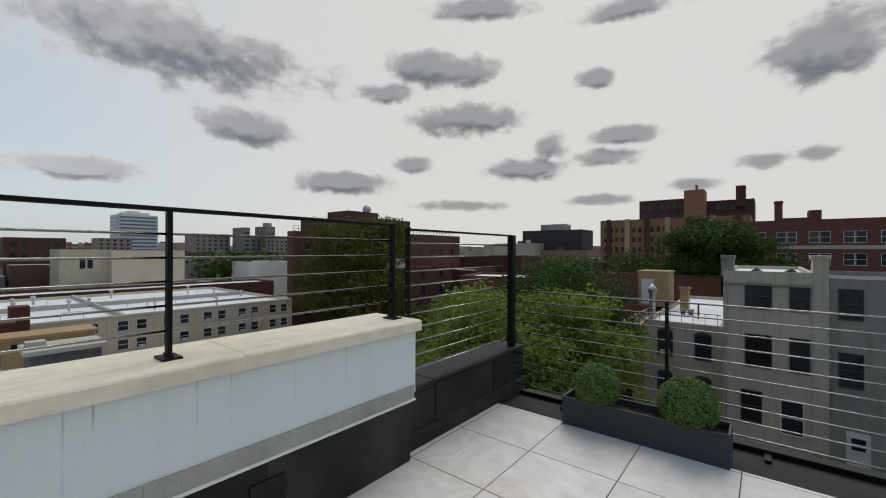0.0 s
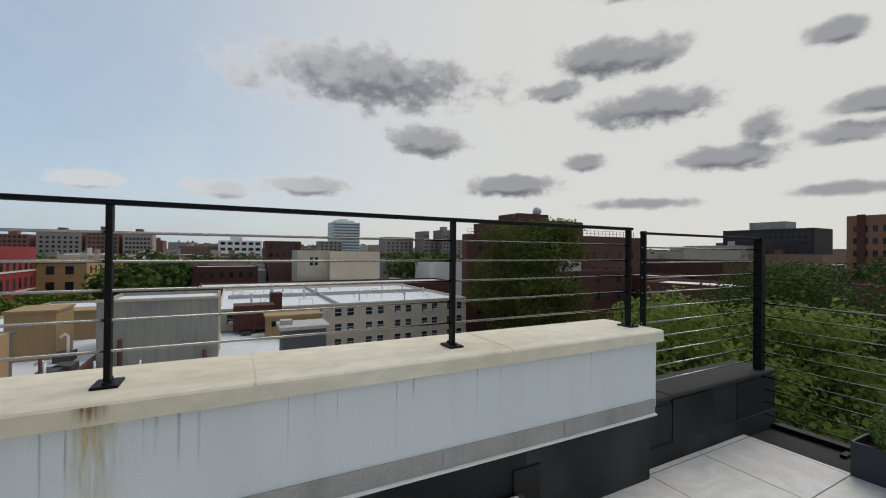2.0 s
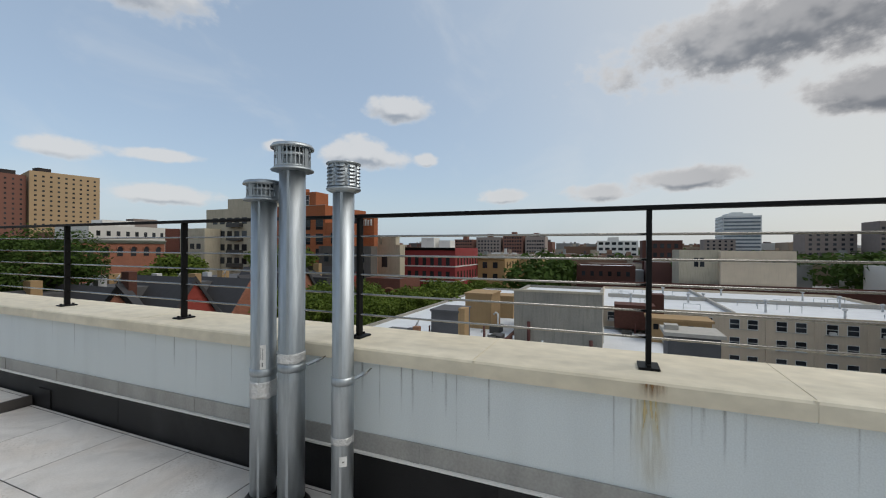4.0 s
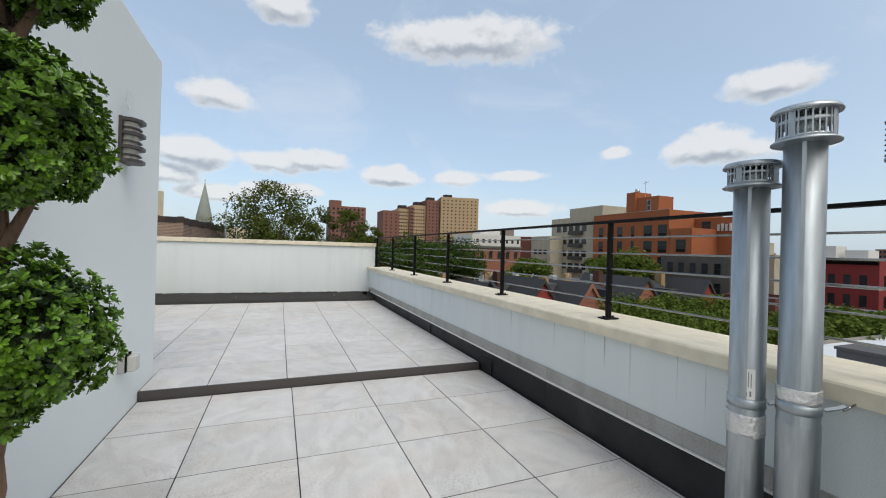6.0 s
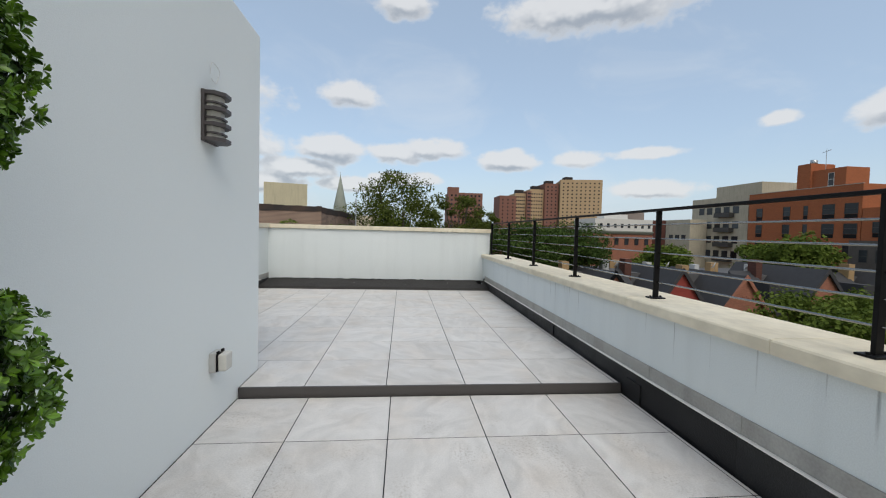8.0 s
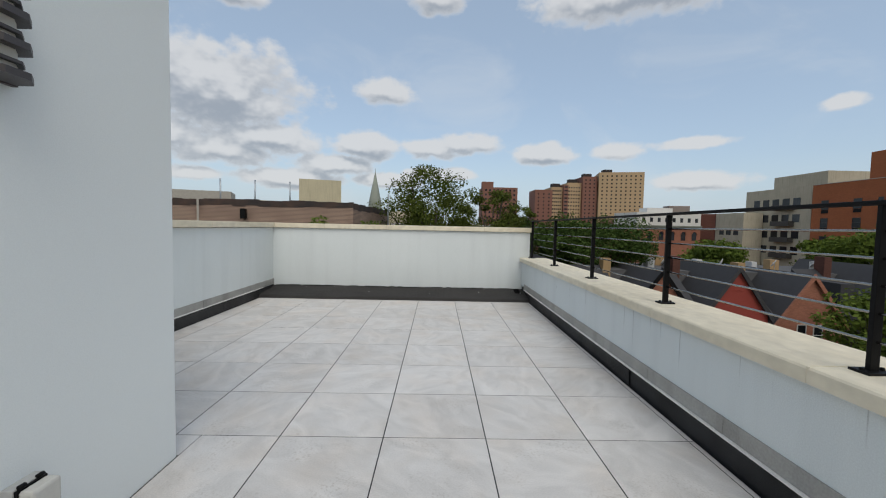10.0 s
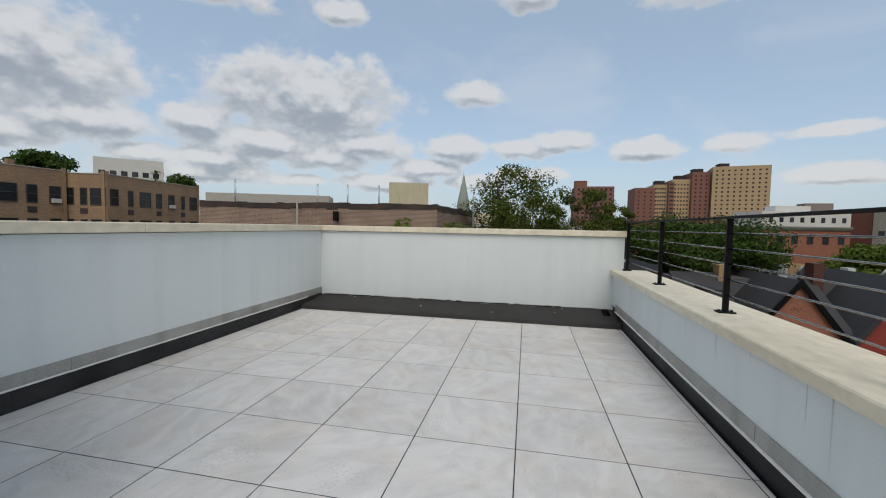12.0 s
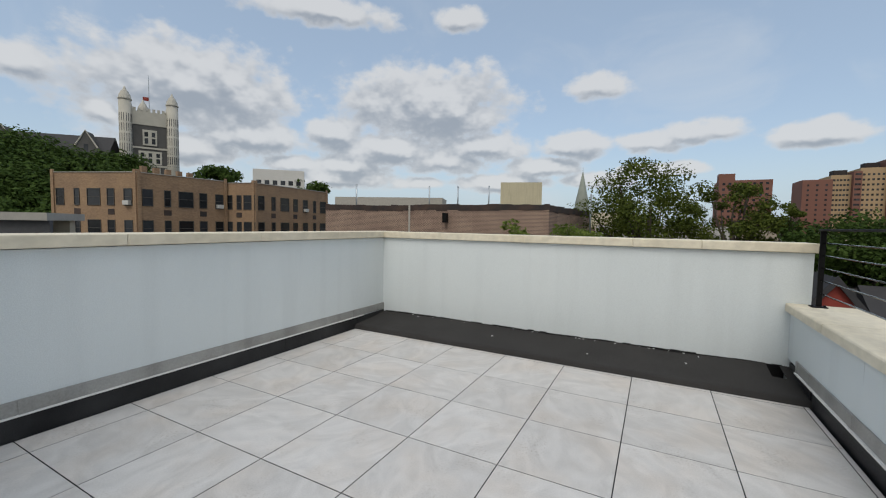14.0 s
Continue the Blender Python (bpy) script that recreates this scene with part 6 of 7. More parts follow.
g = building("grey_apartment_building", "grey rendered apartment building with balconies", 70.5, 91.8, 70.5, 75.2, 18, 10.3, M_GREYL, M_ROOFD, (("f", 5, -3.0, 3.3, 4, 1.7, 1.6, M_WHITEF, 2.0),))
for k in range(4):
    part("balcony", boxes((8.5, 13.0, -1.2, 0.0, 14.2 + k * 3.3, 15.2 + k * 3.3)), M_DARKF, g)
part("roof_house", boxes((4, 16.4, 3, 12, 28, 31.6)), M_GREYL, g)
building("grey_house", "plain grey rendered house beside a red brick one", 66, 95.2, 66, 86.4, 4.3, 5.3, M_GREYL, M_ROOFD, (("f", 3, -2.5, 3.2, 2, 1.5, 1.3, M_DARKF, 1.0),))
building("red_brick_house", "narrow red brick house end", 64, 97.8, 65.9, 95.3, 6, 5.3, M_SCHOOL, M_ROOFD)
a = building("arcaded_hall", "red brown arcaded hall with green cornice", 33.5, 87, 58.9, 90, 10, 2.1, M_TERRAC, M_ROOFD, cornice=M_COPPER)
for k in range(9):
    bm = bmesh.new()
    prism(bm, [(-0.55, 0), (0.55, 0)] + [(0.55 * math.cos(q), 1.4 + 0.55 * math.sin(q)) for q in [math.pi * j / 8 for j in range(9)]], -0.06, 0.03)
    part("arched_window", bm, M_GLASS, a, at=pose(2 + k * 2.75, 0, 17.2))
    bm = bmesh.new()
    arc = [(0.7 * math.cos(q), -0.1, 1.4 + 0.7 * math.sin(q)) for q in [math.pi * j / 10 for j in range(11)]]
    tube(bm, arc, [0.14] * 11, 6)
    part("arch", bm, M_TERRAC, a, at=pose(2 + k * 2.75, 0, 17.2))
building("white_building", "white flat building with dark square windows", 58, 118, 80, 121, 12, 6.4, M_WHITEB, M_SILVER, (("f", 8, 1.0, 3.0, 2, 1.0, 1.3, M_DARKF, 1.0),))
on_roof("roof_house", "white stair house on a flat roof", "roof house", ((63, 71, 122, 127, 6.4, 8.4),), M_WHITEB)
d = building("stone_house", "dark sooty stone house with fire escape", 64, 50.4, 64, 38.0, 2.4, 1.1, M_STONE, M_ROOFD, (("f", 5, -4.8, 3.2, 2, 1.0, 1.7, M_DARKF, 0.9),))
part("fire_escape", boxes((6, 8.6, -1.0, -0.05, 13.6, 13.7), (6, 8.6, -1.0, -0.95, 14.5, 14.56), (6, 6.06, -1.0, -0.95, 13.6, 14.5), (8.5, 8.56, -1.0, -0.95, 13.6, 14.5), (7.2, 7.3, -1.0, -0.9, 10.5, 13.6)), M_IRON, d)
f = building("cream_corner_house", "pale grey rendered house end beside a red facade", 85, 51.8, 85, 43.2, 2.6, 1.6, M_GREYL, M_SILVER, (("f", 1, -3.6, 3.2, 1, 1.6, 2.6, M_DARKF, 2.6),))
on_roof("water_tank", "weathered round concrete roof tank house", "roof tank", ((85.4, 87.4, 44.6, 48.6, 1.6, 4.3), (85.6, 87.2, 49.2, 51.5, 1.6, 3.9)), M_GREYL)
r = building("red_corner_building", "bright red corner building with black cornice", 100, 50.5, 100, 34.4, 20, 0.9, M_RED, M_SILVER, (("f", 6, -3.6, 3.4, 1, 1.1, 2.2, M_DARKF, 1.0), ("f", 6, -7.4, 3.4, 1, 1.1, 2.2, M_DARKF, 1.0), ("f", 6, -11.0, 3.4, 1, 1.1, 2.2, M_DARKF, 1.0), ("r", 7, -3.6, 3.4, 1, 1.1, 2.2, M_DARKF, 1.0), ("r", 7, -7.4, 3.4, 1, 1.1, 2.2, M_DARKF, 1.0)), cornice=M_IRON)
for z in (9.9, 14.0):
    part("white_band", boxes((-0.05, 16.15, -0.08, 0.0, z, z + 0.35)), M_WHITEF, r, "white stone band")
    part("white_band", boxes((16.1, 16.2, 0.0, 20.0, z, z + 0.35)), M_WHITEF, r, "white stone band")
on_roof("roof_unit", "white roof machine on the red building", "roof unit", ((103, 107, 42, 46, 1, 4.2), (104, 108, 37.5, 41, 1, 3.4)), M_WHITEB)
building("yellow_brick_building", "yellow brick apartment building with a cornice", 120, 41.8, 120, 25.6, 18, -2.2, M_YELLOW, M_SILVER, (("f", 4, -5.0, 3.3, 1, 1.5, 1.9, M_DARKF, 1.4), ("f", 4, -8.6, 3.3, 1, 1.5, 1.9, M_DARKF, 1.4), ("r", 4, -5.0, 3.3, 1, 1.2, 1.9, M_DARKF, 1.0), ("r", 4, -8.6, 3.3, 1, 1.2, 1.9, M_DARKF, 1.0)), cornice=M_YELLOW)
for k in range(4):
    building("yellow_row_house", "far tan row house along the street", 141 + k * 22, 27.5 - k * 1.2, 141 + k * 22, 19.5 - k * 1.2, 21, -3.0 - 0.15 * k, M_YELLOW if k % 2 == 0 else M_BEIGE, M_SILVER, (("r", 6, -6, 3.3, 2, 1.1, 1.7, M_DARKF, 1.0),), group="far row houses along the street")
building("brown_row_house", "long low brown brick house with pale roof", 130, 5.3, 130, -11.3, 16, -4.2, M_BROWN, M_SILVER, (("f", 6, -7.0, 3.0, 1, 1.0, 1.4, M_DARKF, 0.8),))
building("tan_blank_house", "tan house with one blank rendered wall", 110, -28.2, 110, -42.3, 14, 0.5, M_BEIGE, M_SILVER)
building("striped_house", "grey house end with pale piers", 112, -20.0, 112, -28.5, 12, 0.7, M_GREYL, M_SILVER, (("f", 2, -3.0, 3.2, 1, 0.9, 2.2, M_WHITEF, 3.0),))
building("pale_shed", "long pale shed with rusty streaks", 110, -58.7, 110, -71.2, 12, -2.6, M_WHITEB, M_SILVER)
building("low_brick_row", "low brown brick row under a pale roof edge", 100, 2, 100, -60, 10, -7.4, M_BROWN, M_SILVER)
c = building("arched_brick_house", "dark brick house with orange arched windows", 60, 36.5, 60, 29.5, 8, -4.6, M_SCHOOL, M_ROOFD)
for u in (2.0, 4.9):
    bm = bmesh.new()
    arc = [(1.0 * math.cos(q), -0.1, 0.9 * math.sin(q)) for q in [math.pi * j / 10 for j in range(11)]]
    tube(bm, arc, [0.22] * 11, 6)
    part("arch", bm, M_ORANGED, c, "orange brick arch", at=pose(u, 0, 11.2))
    part("window", boxes((u - 0.8, u + 0.8, -0.04, 0.0, 9.0, 11.3)), M_WHITEF, c)

# gabled houses on the far side of the street, their gables towards it
for i, (x, w, zr, m, trim) in enumerate(((9.4, 6.4, -1.7, M_REDGAB, M_SLATE), (19.9, 6.6, -2.5, M_TERRAC, M_IRON), (27.2, 6.2, -2.1, M_REDGAB, M_SLATE), (34.4, 6.4, -2.7, M_TERRAC, M_TERRAC), (43.9, 6.6, -1.9, M_TERRAC, M_SLATE), (56.0, 6.0, -2.2, M_REDGAB, M_SLATE))):
    root = thing("gabled_house", "dark slate roofed house with a red painted gable" if m is M_REDGAB else "dark slate roofed house with a terracotta brick gable", "house", pose(x, 36, GROUND), group="gabled street houses")
    R = zr - GROUND
    e = R - 4.4
    part("wall", boxes((-w / 2, w / 2, 0, 12, 0, e)), m, root)
    bm = bmesh.new()
    prism(bm, ((-w / 2, e), (w / 2, e), (0, R - 0.1)), -0.02, 0.3)
    part("gable", bm, m, root)
    for sgn in (-1, 1):
        bm = bmesh.new()
        prism(bm, ((0, R + 0.08), (sgn * (w / 2 + 0.45), e - 0.5), (sgn * (w / 2 + 0.45), e - 0.75), (0, R - 0.15)), -0.15, 12)
        part("roof_slope", bm, M_SLATE, root)
        bm = bmesh.new()
        prism(bm, ((0, R + 0.2), (sgn * (w / 2 + 0.5), e - 0.45), (sgn * (w / 2 + 0.3), e - 0.85), (0, R - 0.35)), -0.32, -0.16)
        part("bargeboard", bm, trim, root)
    for u in (-0.8, 0.8):
        window(root, window_mesh(0.8, 1.9, M_WHITEF, False), pose(u, -0.02, e - 2.3))
    for k in range(5):
        part("brick_ornament", boxes((-0.5 + 0.22 * k, -0.36 + 0.22 * k, -0.07, 0.0, R - 2.3 + 0.1 * (k % 2), R - 2.15 + 0.1 * (k % 2))), m, root)
    part("chimney", boxes((-w / 2 - 0.3, -w / 2 + 0.5, 5, 6.2, e - 1, R + 0.7)), M_TANW if i % 2 else M_BROWN, root)
for i, x in enumerate((14.6, 23.65, 30.75, 39.1, 50.8)):
    w = (4.4, 1.0, 1.0, 3.0, 4.4)[i]
    bm = bmesh.new()
    vs = [bm.verts.new(p) for p in ((x - w / 2, 36.4, -6.6), (x + w / 2, 36.4, -6.6), (x + w / 2, 42, -2.6), (x - w / 2, 42, -2.6), (x - w / 2, 42, GROUND), (x + w / 2, 42, GROUND), (x + w / 2, 36.4, GROUND), (x - w / 2, 36.4, GROUND))]
    for f in ((0, 1, 2, 3), (3, 2, 5, 4), (0, 7, 6, 1), (0, 3, 4, 7), (1, 6, 5, 2)):
        bm.faces.new([vs[q] for q in f])
    bmesh.ops.recalc_face_normals(bm, faces=bm.faces[:])
    tagged(new("slate_roofed_house", mesh_of("slate_roofed_house", bm, M_SLATE)), "house front under a steep dark slate mansard", "house", "slate roofed street houses")
    if w > 2:
        part("dormer", boxes((x - 0.7, x + 0.7, 37.2, 40, -5.4, -3.6)), M_SLATE, bpy.data.objects["slate_roofed_house" + (".%03d" % i if i else "")])
on_roof("terrace_roofs", "long dark felt roofs behind the gables", "roof", ((5, 62, 42.1, 52, GROUND, -3.1),), M_ROOFD)
for k in range(14):
    x, y = 8 + k * 3.8 + rr.uniform(-1, 1), rr.uniform(42.5, 50)
    on_roof("roof_unit", "pale metal roof unit among the slate roofs", "roof unit", ((x, x + rr.uniform(0.6, 1.6), y, y + 1, -3.1, -3.1 + rr.uniform(0.6, 1.3)),), (M_ACB, M_DISH, M_TANW)[k % 3], "roof units on the terrace roofs")
# housing towers
for i, (x0, x1, z1, m) in enumerate(((71, 84, 30.0, M_PROJR), (84, 92.4, 32.5, M_PROJY), (92.4, 95.8, 34.0, M_PROJR), (95.8, 106.6, 36.0, M_PROJY), (106.6, 117.4, 40.5, M_PROJR))):
    building("housing_tower", "tall tan brick housing tower with small windows" if m is M_PROJY else "tall red brown brick housing tower with small windows", x0, 300 + (i % 2) * 3, x1, 300 + (i % 2) * 3, 20, z1, m, M_ROOFD, (("f", 3 if m is M_PROJR else 5, 2.0, 2.75, 14, 1.0, 1.1, M_WHITEF, 0.6),), group="housing towers on the horizon")
b = building("housing_tower", "tall pale tan brick housing tower with small windows", 117.5, 297, 147.7, 290, 24, 43.4, M_PROJY, M_ROOFD, (("f", 9, 2.0, 2.75, 16, 1.1, 1.05, M_WHITEF, 0.8), ("r", 5, 2.0, 2.75, 16, 1.1, 1.2, M_WHITEF, 1.0)), group="housing towers on the horizon")
for x, y, z in ((86, 308, 32.5), (99, 308, 36), (110, 308, 40.5), (124, 304, 43.4)):
    on_roof("machine_house", "dark brick machine house on a tower", "roof house", ((x, x + 6, y, y + 6, z, z + 3.6),), M_BLACKT)
building("housing_tower", "red brown brick housing tower behind a tree", 26.1, 250, 47.9, 250, 20, 26.0, M_PROJR, M_ROOFD, (("f", 8, 2.0, 2.75, 9, 1.2, 1.2, M_WHITEF, 0.8),))
on_roof("machine_house", "red brown brick machine house on a tower", "roof house", ((26, 33, 252, 258, 26, 30),), M_PROJR)
building("far_slab", "hazy dark slab between towers", 190, 330, 206, 328, 12, 22, M_FARC, M_ROOFD)

# ---------------------------------------------------------------- beyond the end parapet
def decked(name, label, pts, z1, wins, group=""):
    """Adjoining fronts of one tan brick house, from corner to corner."""
    for (x0, y0), (x1, y1) in zip(pts, pts[1:]):
        L = math.hypot(x1 - x0, y1 - y0)
        b = building(name, label, x0, y0, x1, y1, 6, z1, M_TANB, M_ROOFD, (), parapet=0.45, group=group)
        part("parapet_coping", boxes((-0.05, L + 0.05, -0.06, 0.3, z1 - GROUND + 0.45, z1 - GROUND + 0.52)), M_SILL, b)
        k = max(3, round(L / 1.9))
        for c in range(k):
            w = (0.8, 0.5, 1.35, 0.7)[c % 4]
            u = L * (c + 0.5) / k
            for sill, h in ((2.75, 1.5), (-0.25, 1.5)):
                window(b, window_mesh(w, h, M_DARKF, False), pose(u, 0, sill - GROUND))
                if c % 2:
                    part("brick_panel", boxes((u - 0.35, u + 0.35, -0.03, 0.0, sill - 0.95 - GROUND, sill - 0.4 - GROUND)), M_TARB, b)
                if (c * 7 + int(sill)) % 5 == 0:
                    part("air_conditioner", acm, None, b, "white window air conditioner", at=pose(u, 0, sill - GROUND))
        for c in range(k + 1):
            u = L * c / k
            if c in (0, k):
                part("pier", boxes((max(u - 0.3, 0), min(u + 0.3, L), -0.12, 0.02, 0, z1 - GROUND + 0.75)), M_TANB, b)


decked("tan_brick_house", "tan brick apartment house with narrow dark windows", ((-53.4, 17.9), (-44.6, 21.1), (-44.3, 29.9)), 5.35, ())
decked("tan_brick_house", "tan brick apartment house with narrow dark windows", ((-44.8, 29.9), (-41.0, 31.0), (-42.8, 44.1)), 5.2, ())
for i in range(5):
    on_roof("roof_pot", "small brick chimney on the tan house", "chimney", ((-47 - i * 0.3, -46.6 - i * 0.3, 22.5 + i * 1.3, 23.0 + i * 1.3, 5.3, 6.7),), M_TANB, "small chimneys on the tan house")
# long old brick wall with tarred top
for i, ((x0, y0), (x1, y1), z) in enumerate((((-32.5, 33.2), (-25.2, 38.2), 3.35), ((-25.2, 38.6), (-10.1, 39.2), 3.45), ((-10.1, 39.2), (-8.7, 56), 3.3))):
    b = building("old_brick_building", "old patched brick building with tarred parapet", x0, y0, x1, y1, 9, z - 0.3, M_OLDB, M_ROOFD, parapet=0)
    L = math.hypot(x1 - x0, y1 - y0)
    bm = bmesh.new()
    q = 0.0
    rq = random.Random(31 + i)
    while q < L:
        w = rq.uniform(0.4, 1.4)
        bx(bm, q, min(q + w, L), -0.03, 0.4, z - 0.62 - GROUND + rq.uniform(0, 0.15), z - GROUND + rq.uniform(-0.02, 0.12))
        q += w
    tagged(part("tarred_top", bm, M_TARB, b, "black tarred brick parapet top"), kind="stuff")
on_roof("old_sign_box", "small dark box fixed on the old brick wall", "wall box", ((-21.0, -20.5, 38.2, 38.6, 1.6, 2.6),), M_IRON)
building("cream_box", "cream rendered lift house on far roofs", -25.0, 66.8, -18.4, 68.8, 8, 8.6, M_CREAM, M_SILVER, parapet=0.2)
building("pale_gabled_house", "pale grey house with low gable behind tan brick", -58, 62, -38, 70, 8, 6.3, M_SILL, M_GREYW, parapet=0.3)
building("pale_house", "pale rendered house behind the brick roofs", -36, 72, -26, 78, 8, 5.0, M_CREAM, M_SILVER)
building("white_far_block", "white flat block behind trees on the hill", -97.5, 73, -88.5, 82.5, 10, 15.2, M_WHITEB, M_SILVER, (("f", 6, 11.5, 2.4, 1, 1.2, 1.2, M_DARKF, 0.5),))
building("pale_far_block", "pale flat block below the tower", -130, 62, -100, 86, 10, 11.5, M_SILL, M_SILVER)
for x, y in ((-26.5, 45), (-23.0, 46), (-19.3, 47), (-34, 40)):
    bm = bmesh.new()
    tube(bm, ((x, y, 2.5), (x, y, 6.2)), (0.09, 0.09), 8)
    tagged(new("flue", mesh_of("flue", bm, M_STEEL)), "thin grey flue above the brick roofs", "flue", "flues above the brick roofs")
bm = bmesh.new()
tube(bm, ((-7.9, 50, -2), (-7.9, 50, 5.2)), (0.12, 0.10), 8)
tagged(new("street_pole", mesh_of("street_pole", bm, M_STEEL)), "pale grey pole beside the brick building", "pole")
sp = thing("church_spire", "slender green copper church spire", "church spire", pose(-40.8, 250, GROUND))
bm = bmesh.new()
tube(bm, ((0, 0, 24), (0, 0, 33.5), (0, 0, 52.3)), (4.6, 3.9, 0.12), 8)
part("spire", bm, M_COPPER, sp)
part("tower", boxes((-4, 4, -4, 4, 0, 28)), M_SILL, sp)
for a in (-2.6, 2.6):
    bm = bmesh.new()
    tube(bm, ((a, -4, 28), (a, -4, 32.5)), (0.9, 0.05), 6)
    part("pinnacle", bm, M_COPPER, sp)
bm = bmesh.new()
tube(bm, ((0, 0, 52), (0, 0, 54.4)), (0.12, 0.08), 6)
part("finial", bm, M_COPPER, sp)
building("pale_hall", "pale hall beside the spire", -36, 240, -18, 240, 14, 9.5, M_CREAM, M_COPPER)

# collegiate gothic tower on the hill
gt = thing("gothic_tower", "dark stone collegiate tower with pale terracotta trim", "tower", pose(-211.9, 93.0, 5.0, 0, 0, 63.7))
W, D, H = 20.7, 20.0, 44.0
part("wall", boxes((1.5, W - 1.5, 1.5, D, 0, H)), M_GOTH, gt)
for cx, cy in ((1.6, 1.6), (W - 1.6, 1.6), (W - 1.6, D), (1.6, D), (W * 0.38, D + 2)):
    bm = bmesh.new()
    tube(bm, ((cx, cy, 0), (cx, cy, H + 5.5)), (2.5, 2.35), 8)
    tr = part("turret", bm, M_TERRA, gt, "pale banded corner turret")
    bm = bmesh.new()
    lathe(bm, ((2.45, H + 5.5), (2.7, H + 5.9), (2.3, H + 6.5), (2.15, H + 7.7), (1.7, H + 8.4), (1.45, H + 9.2), (0.8, H + 9.9), (0.45, H + 10.9), (0.12, H + 11.6)), 8, cx, cy)
    part("turret_roof", bm, M_TERRA, tr)
    bm = bmesh.new()
    for k in range(10):
        for f in range(8):
            ang = math.radians(22.5 + 45 * f)
            for du in (-0.42, 0.42):
                q = bmesh.ops.create_cube(bm, size=1.0)["verts"]
                m = Matrix.Translation((cx, cy, 2.2 + k * 4.4)) @ Matrix.Rotation(ang, 4, "Z") @ Matrix.Translation((2.19, du, 0)) @ Matrix.Diagonal((0.12, 0.46 if k < 6 else 0.24, 3.5, 1))
                bmesh.ops.transform(bm, matrix=m, verts=q)
    tagged(part("stone_infill", bm, M_GOTH, tr, "dark stone panels between pale ribs"), kind="stuff")
part("crown_band", boxes((1.3, W - 1.3, 1.2, 1.6, H - 4.5, H + 1.5)), M_TERRA, gt)
part("crown_band", boxes((W - 1.6, W - 1.2, 1.6, D, H - 4.5, H + 1.5)), M_TERRA, gt)
for k in range(8):
    part("battlement", boxes((W - 2.0, W - 1.2, 3.0 + k * 2.0, 4.2 + k * 2.0, H + 1.5, H + 3)), M_TERRA, gt)
for z in (H - 15.2, H - 23.2):
    part("string_course", boxes((3.5, W - 3.5, 1.15, 1.6, z, z + 0.8)), M_TERRA, gt)
for k in range(9):
    part("battlement", boxes((2.5 + k * 1.8, 3.6 + k * 1.8, 1.2, 2.0, H + 1.5, H + 3)), M_TERRA, gt)
for z, h, half, n in ((H - 13.6, 7.0, 0.13, 2), (H - 22.2, 6.0, 0.21, 3), (H - 30.4, 6.0, 0.13, 2)):
    part("window_surround", boxes((W * (0.5 - half), W * (0.5 + half), 1.0, 1.5, z, z + h)), M_TERRA, gt, "pale terracotta window surround")
    for k in range(n):
        u = W * (0.5 + half * (2 * k + 1 - n) / n)
        window(gt, window_mesh(1.35, h * 0.36, M_TERRA, True), pose(u, 0.98, z + h * 0.1))
        window(gt, window_mesh(1.35, h * 0.30, M_TERRA, True), pose(u, 0.98, z + h * 0.56))
for k in range(5):
    part("stone_rib", boxes((4.0 + k * 2.95, 5.2 + k * 2.95, 1.05, 1.5, 0, 20.5)), M_TERRA, gt)
bm = bmesh.new()
tube(bm, ((W * 0.5, D * 0.5, H), (W * 0.5, D * 0.5, H + 20.5)), (0.22, 0.1), 6)
part("flagpole", bm, M_STEEL, gt)
part("flag", boxes((W * 0.5 - 2.4, W * 0.5 - 0.1, D * 0.5, D * 0.5 + 0.08, H + 8.5, H + 10.2)), M_REDGAB, gt, "small red flag hanging limp")
gh = thing("gothic_hall", "long dark stone collegiate hall with gables", "building", pose(-245, 58, 5.0, 0, 0, 46))
part("wall", boxes((0, 44, 0, 12, 0, 26)), M_GOTH, gh)
bm = bmesh.new()
prism(bm, ((0, 26), (12, 26), (6, 33)), 0, 44)
bmesh.ops.transform(bm, matrix=Matrix(((0, 1, 0, 0), (1, 0, 0, 0), (0, 0, 1, 0), (0, 0, 0, 1))), verts=bm.verts[:])
bmesh.ops.recalc_face_normals(bm, faces=bm.faces[:])
part("roof", bm, M_SLATE, gh)
for u in (8, 36):
    bm = bmesh.new()
    prism(bm, ((u - 4, 22), (u + 4, 22), (u + 4, 27), (u, 34), (u - 4, 27)), -1.0, 5)
    part("gable", bm, M_GOTH, gh)
    bm = bmesh.new()
    tube(bm, ((u - 4.2, -1.1, 27), (u, -1.1, 34.3), (u + 4.2, -1.1, 27)), (0.35, 0.35, 0.35), 6)
    part("gable_coping", bm, M_TERRA, gh, "pale gable coping")
    window(gh, window_mesh(1.6, 3.5, M_TERRA, True), pose(u, -1.0, 25))

# neighbour's flat canopy past the side parapet
cn = thing("roof_canopy", "long pale flat roof canopy on grey piers", "canopy", pose(-24.6, 9.6, -3, 0, 0, -127))
part("canopy_slab", boxes((0, 14, -0.3, 3.5, 4.25, 4.55)), M_SILL, cn)
for k in range(6):
    part("pier", boxes((0.2 + k * 1.6, 0.85 + k * 1.6, 0.2, 0.8, 0, 4.25)), M_GREYL, cn)
part("back_wall", boxes((0, 14, 3.0, 3.3, 0, 4.25)), M_ROOFD, cn)

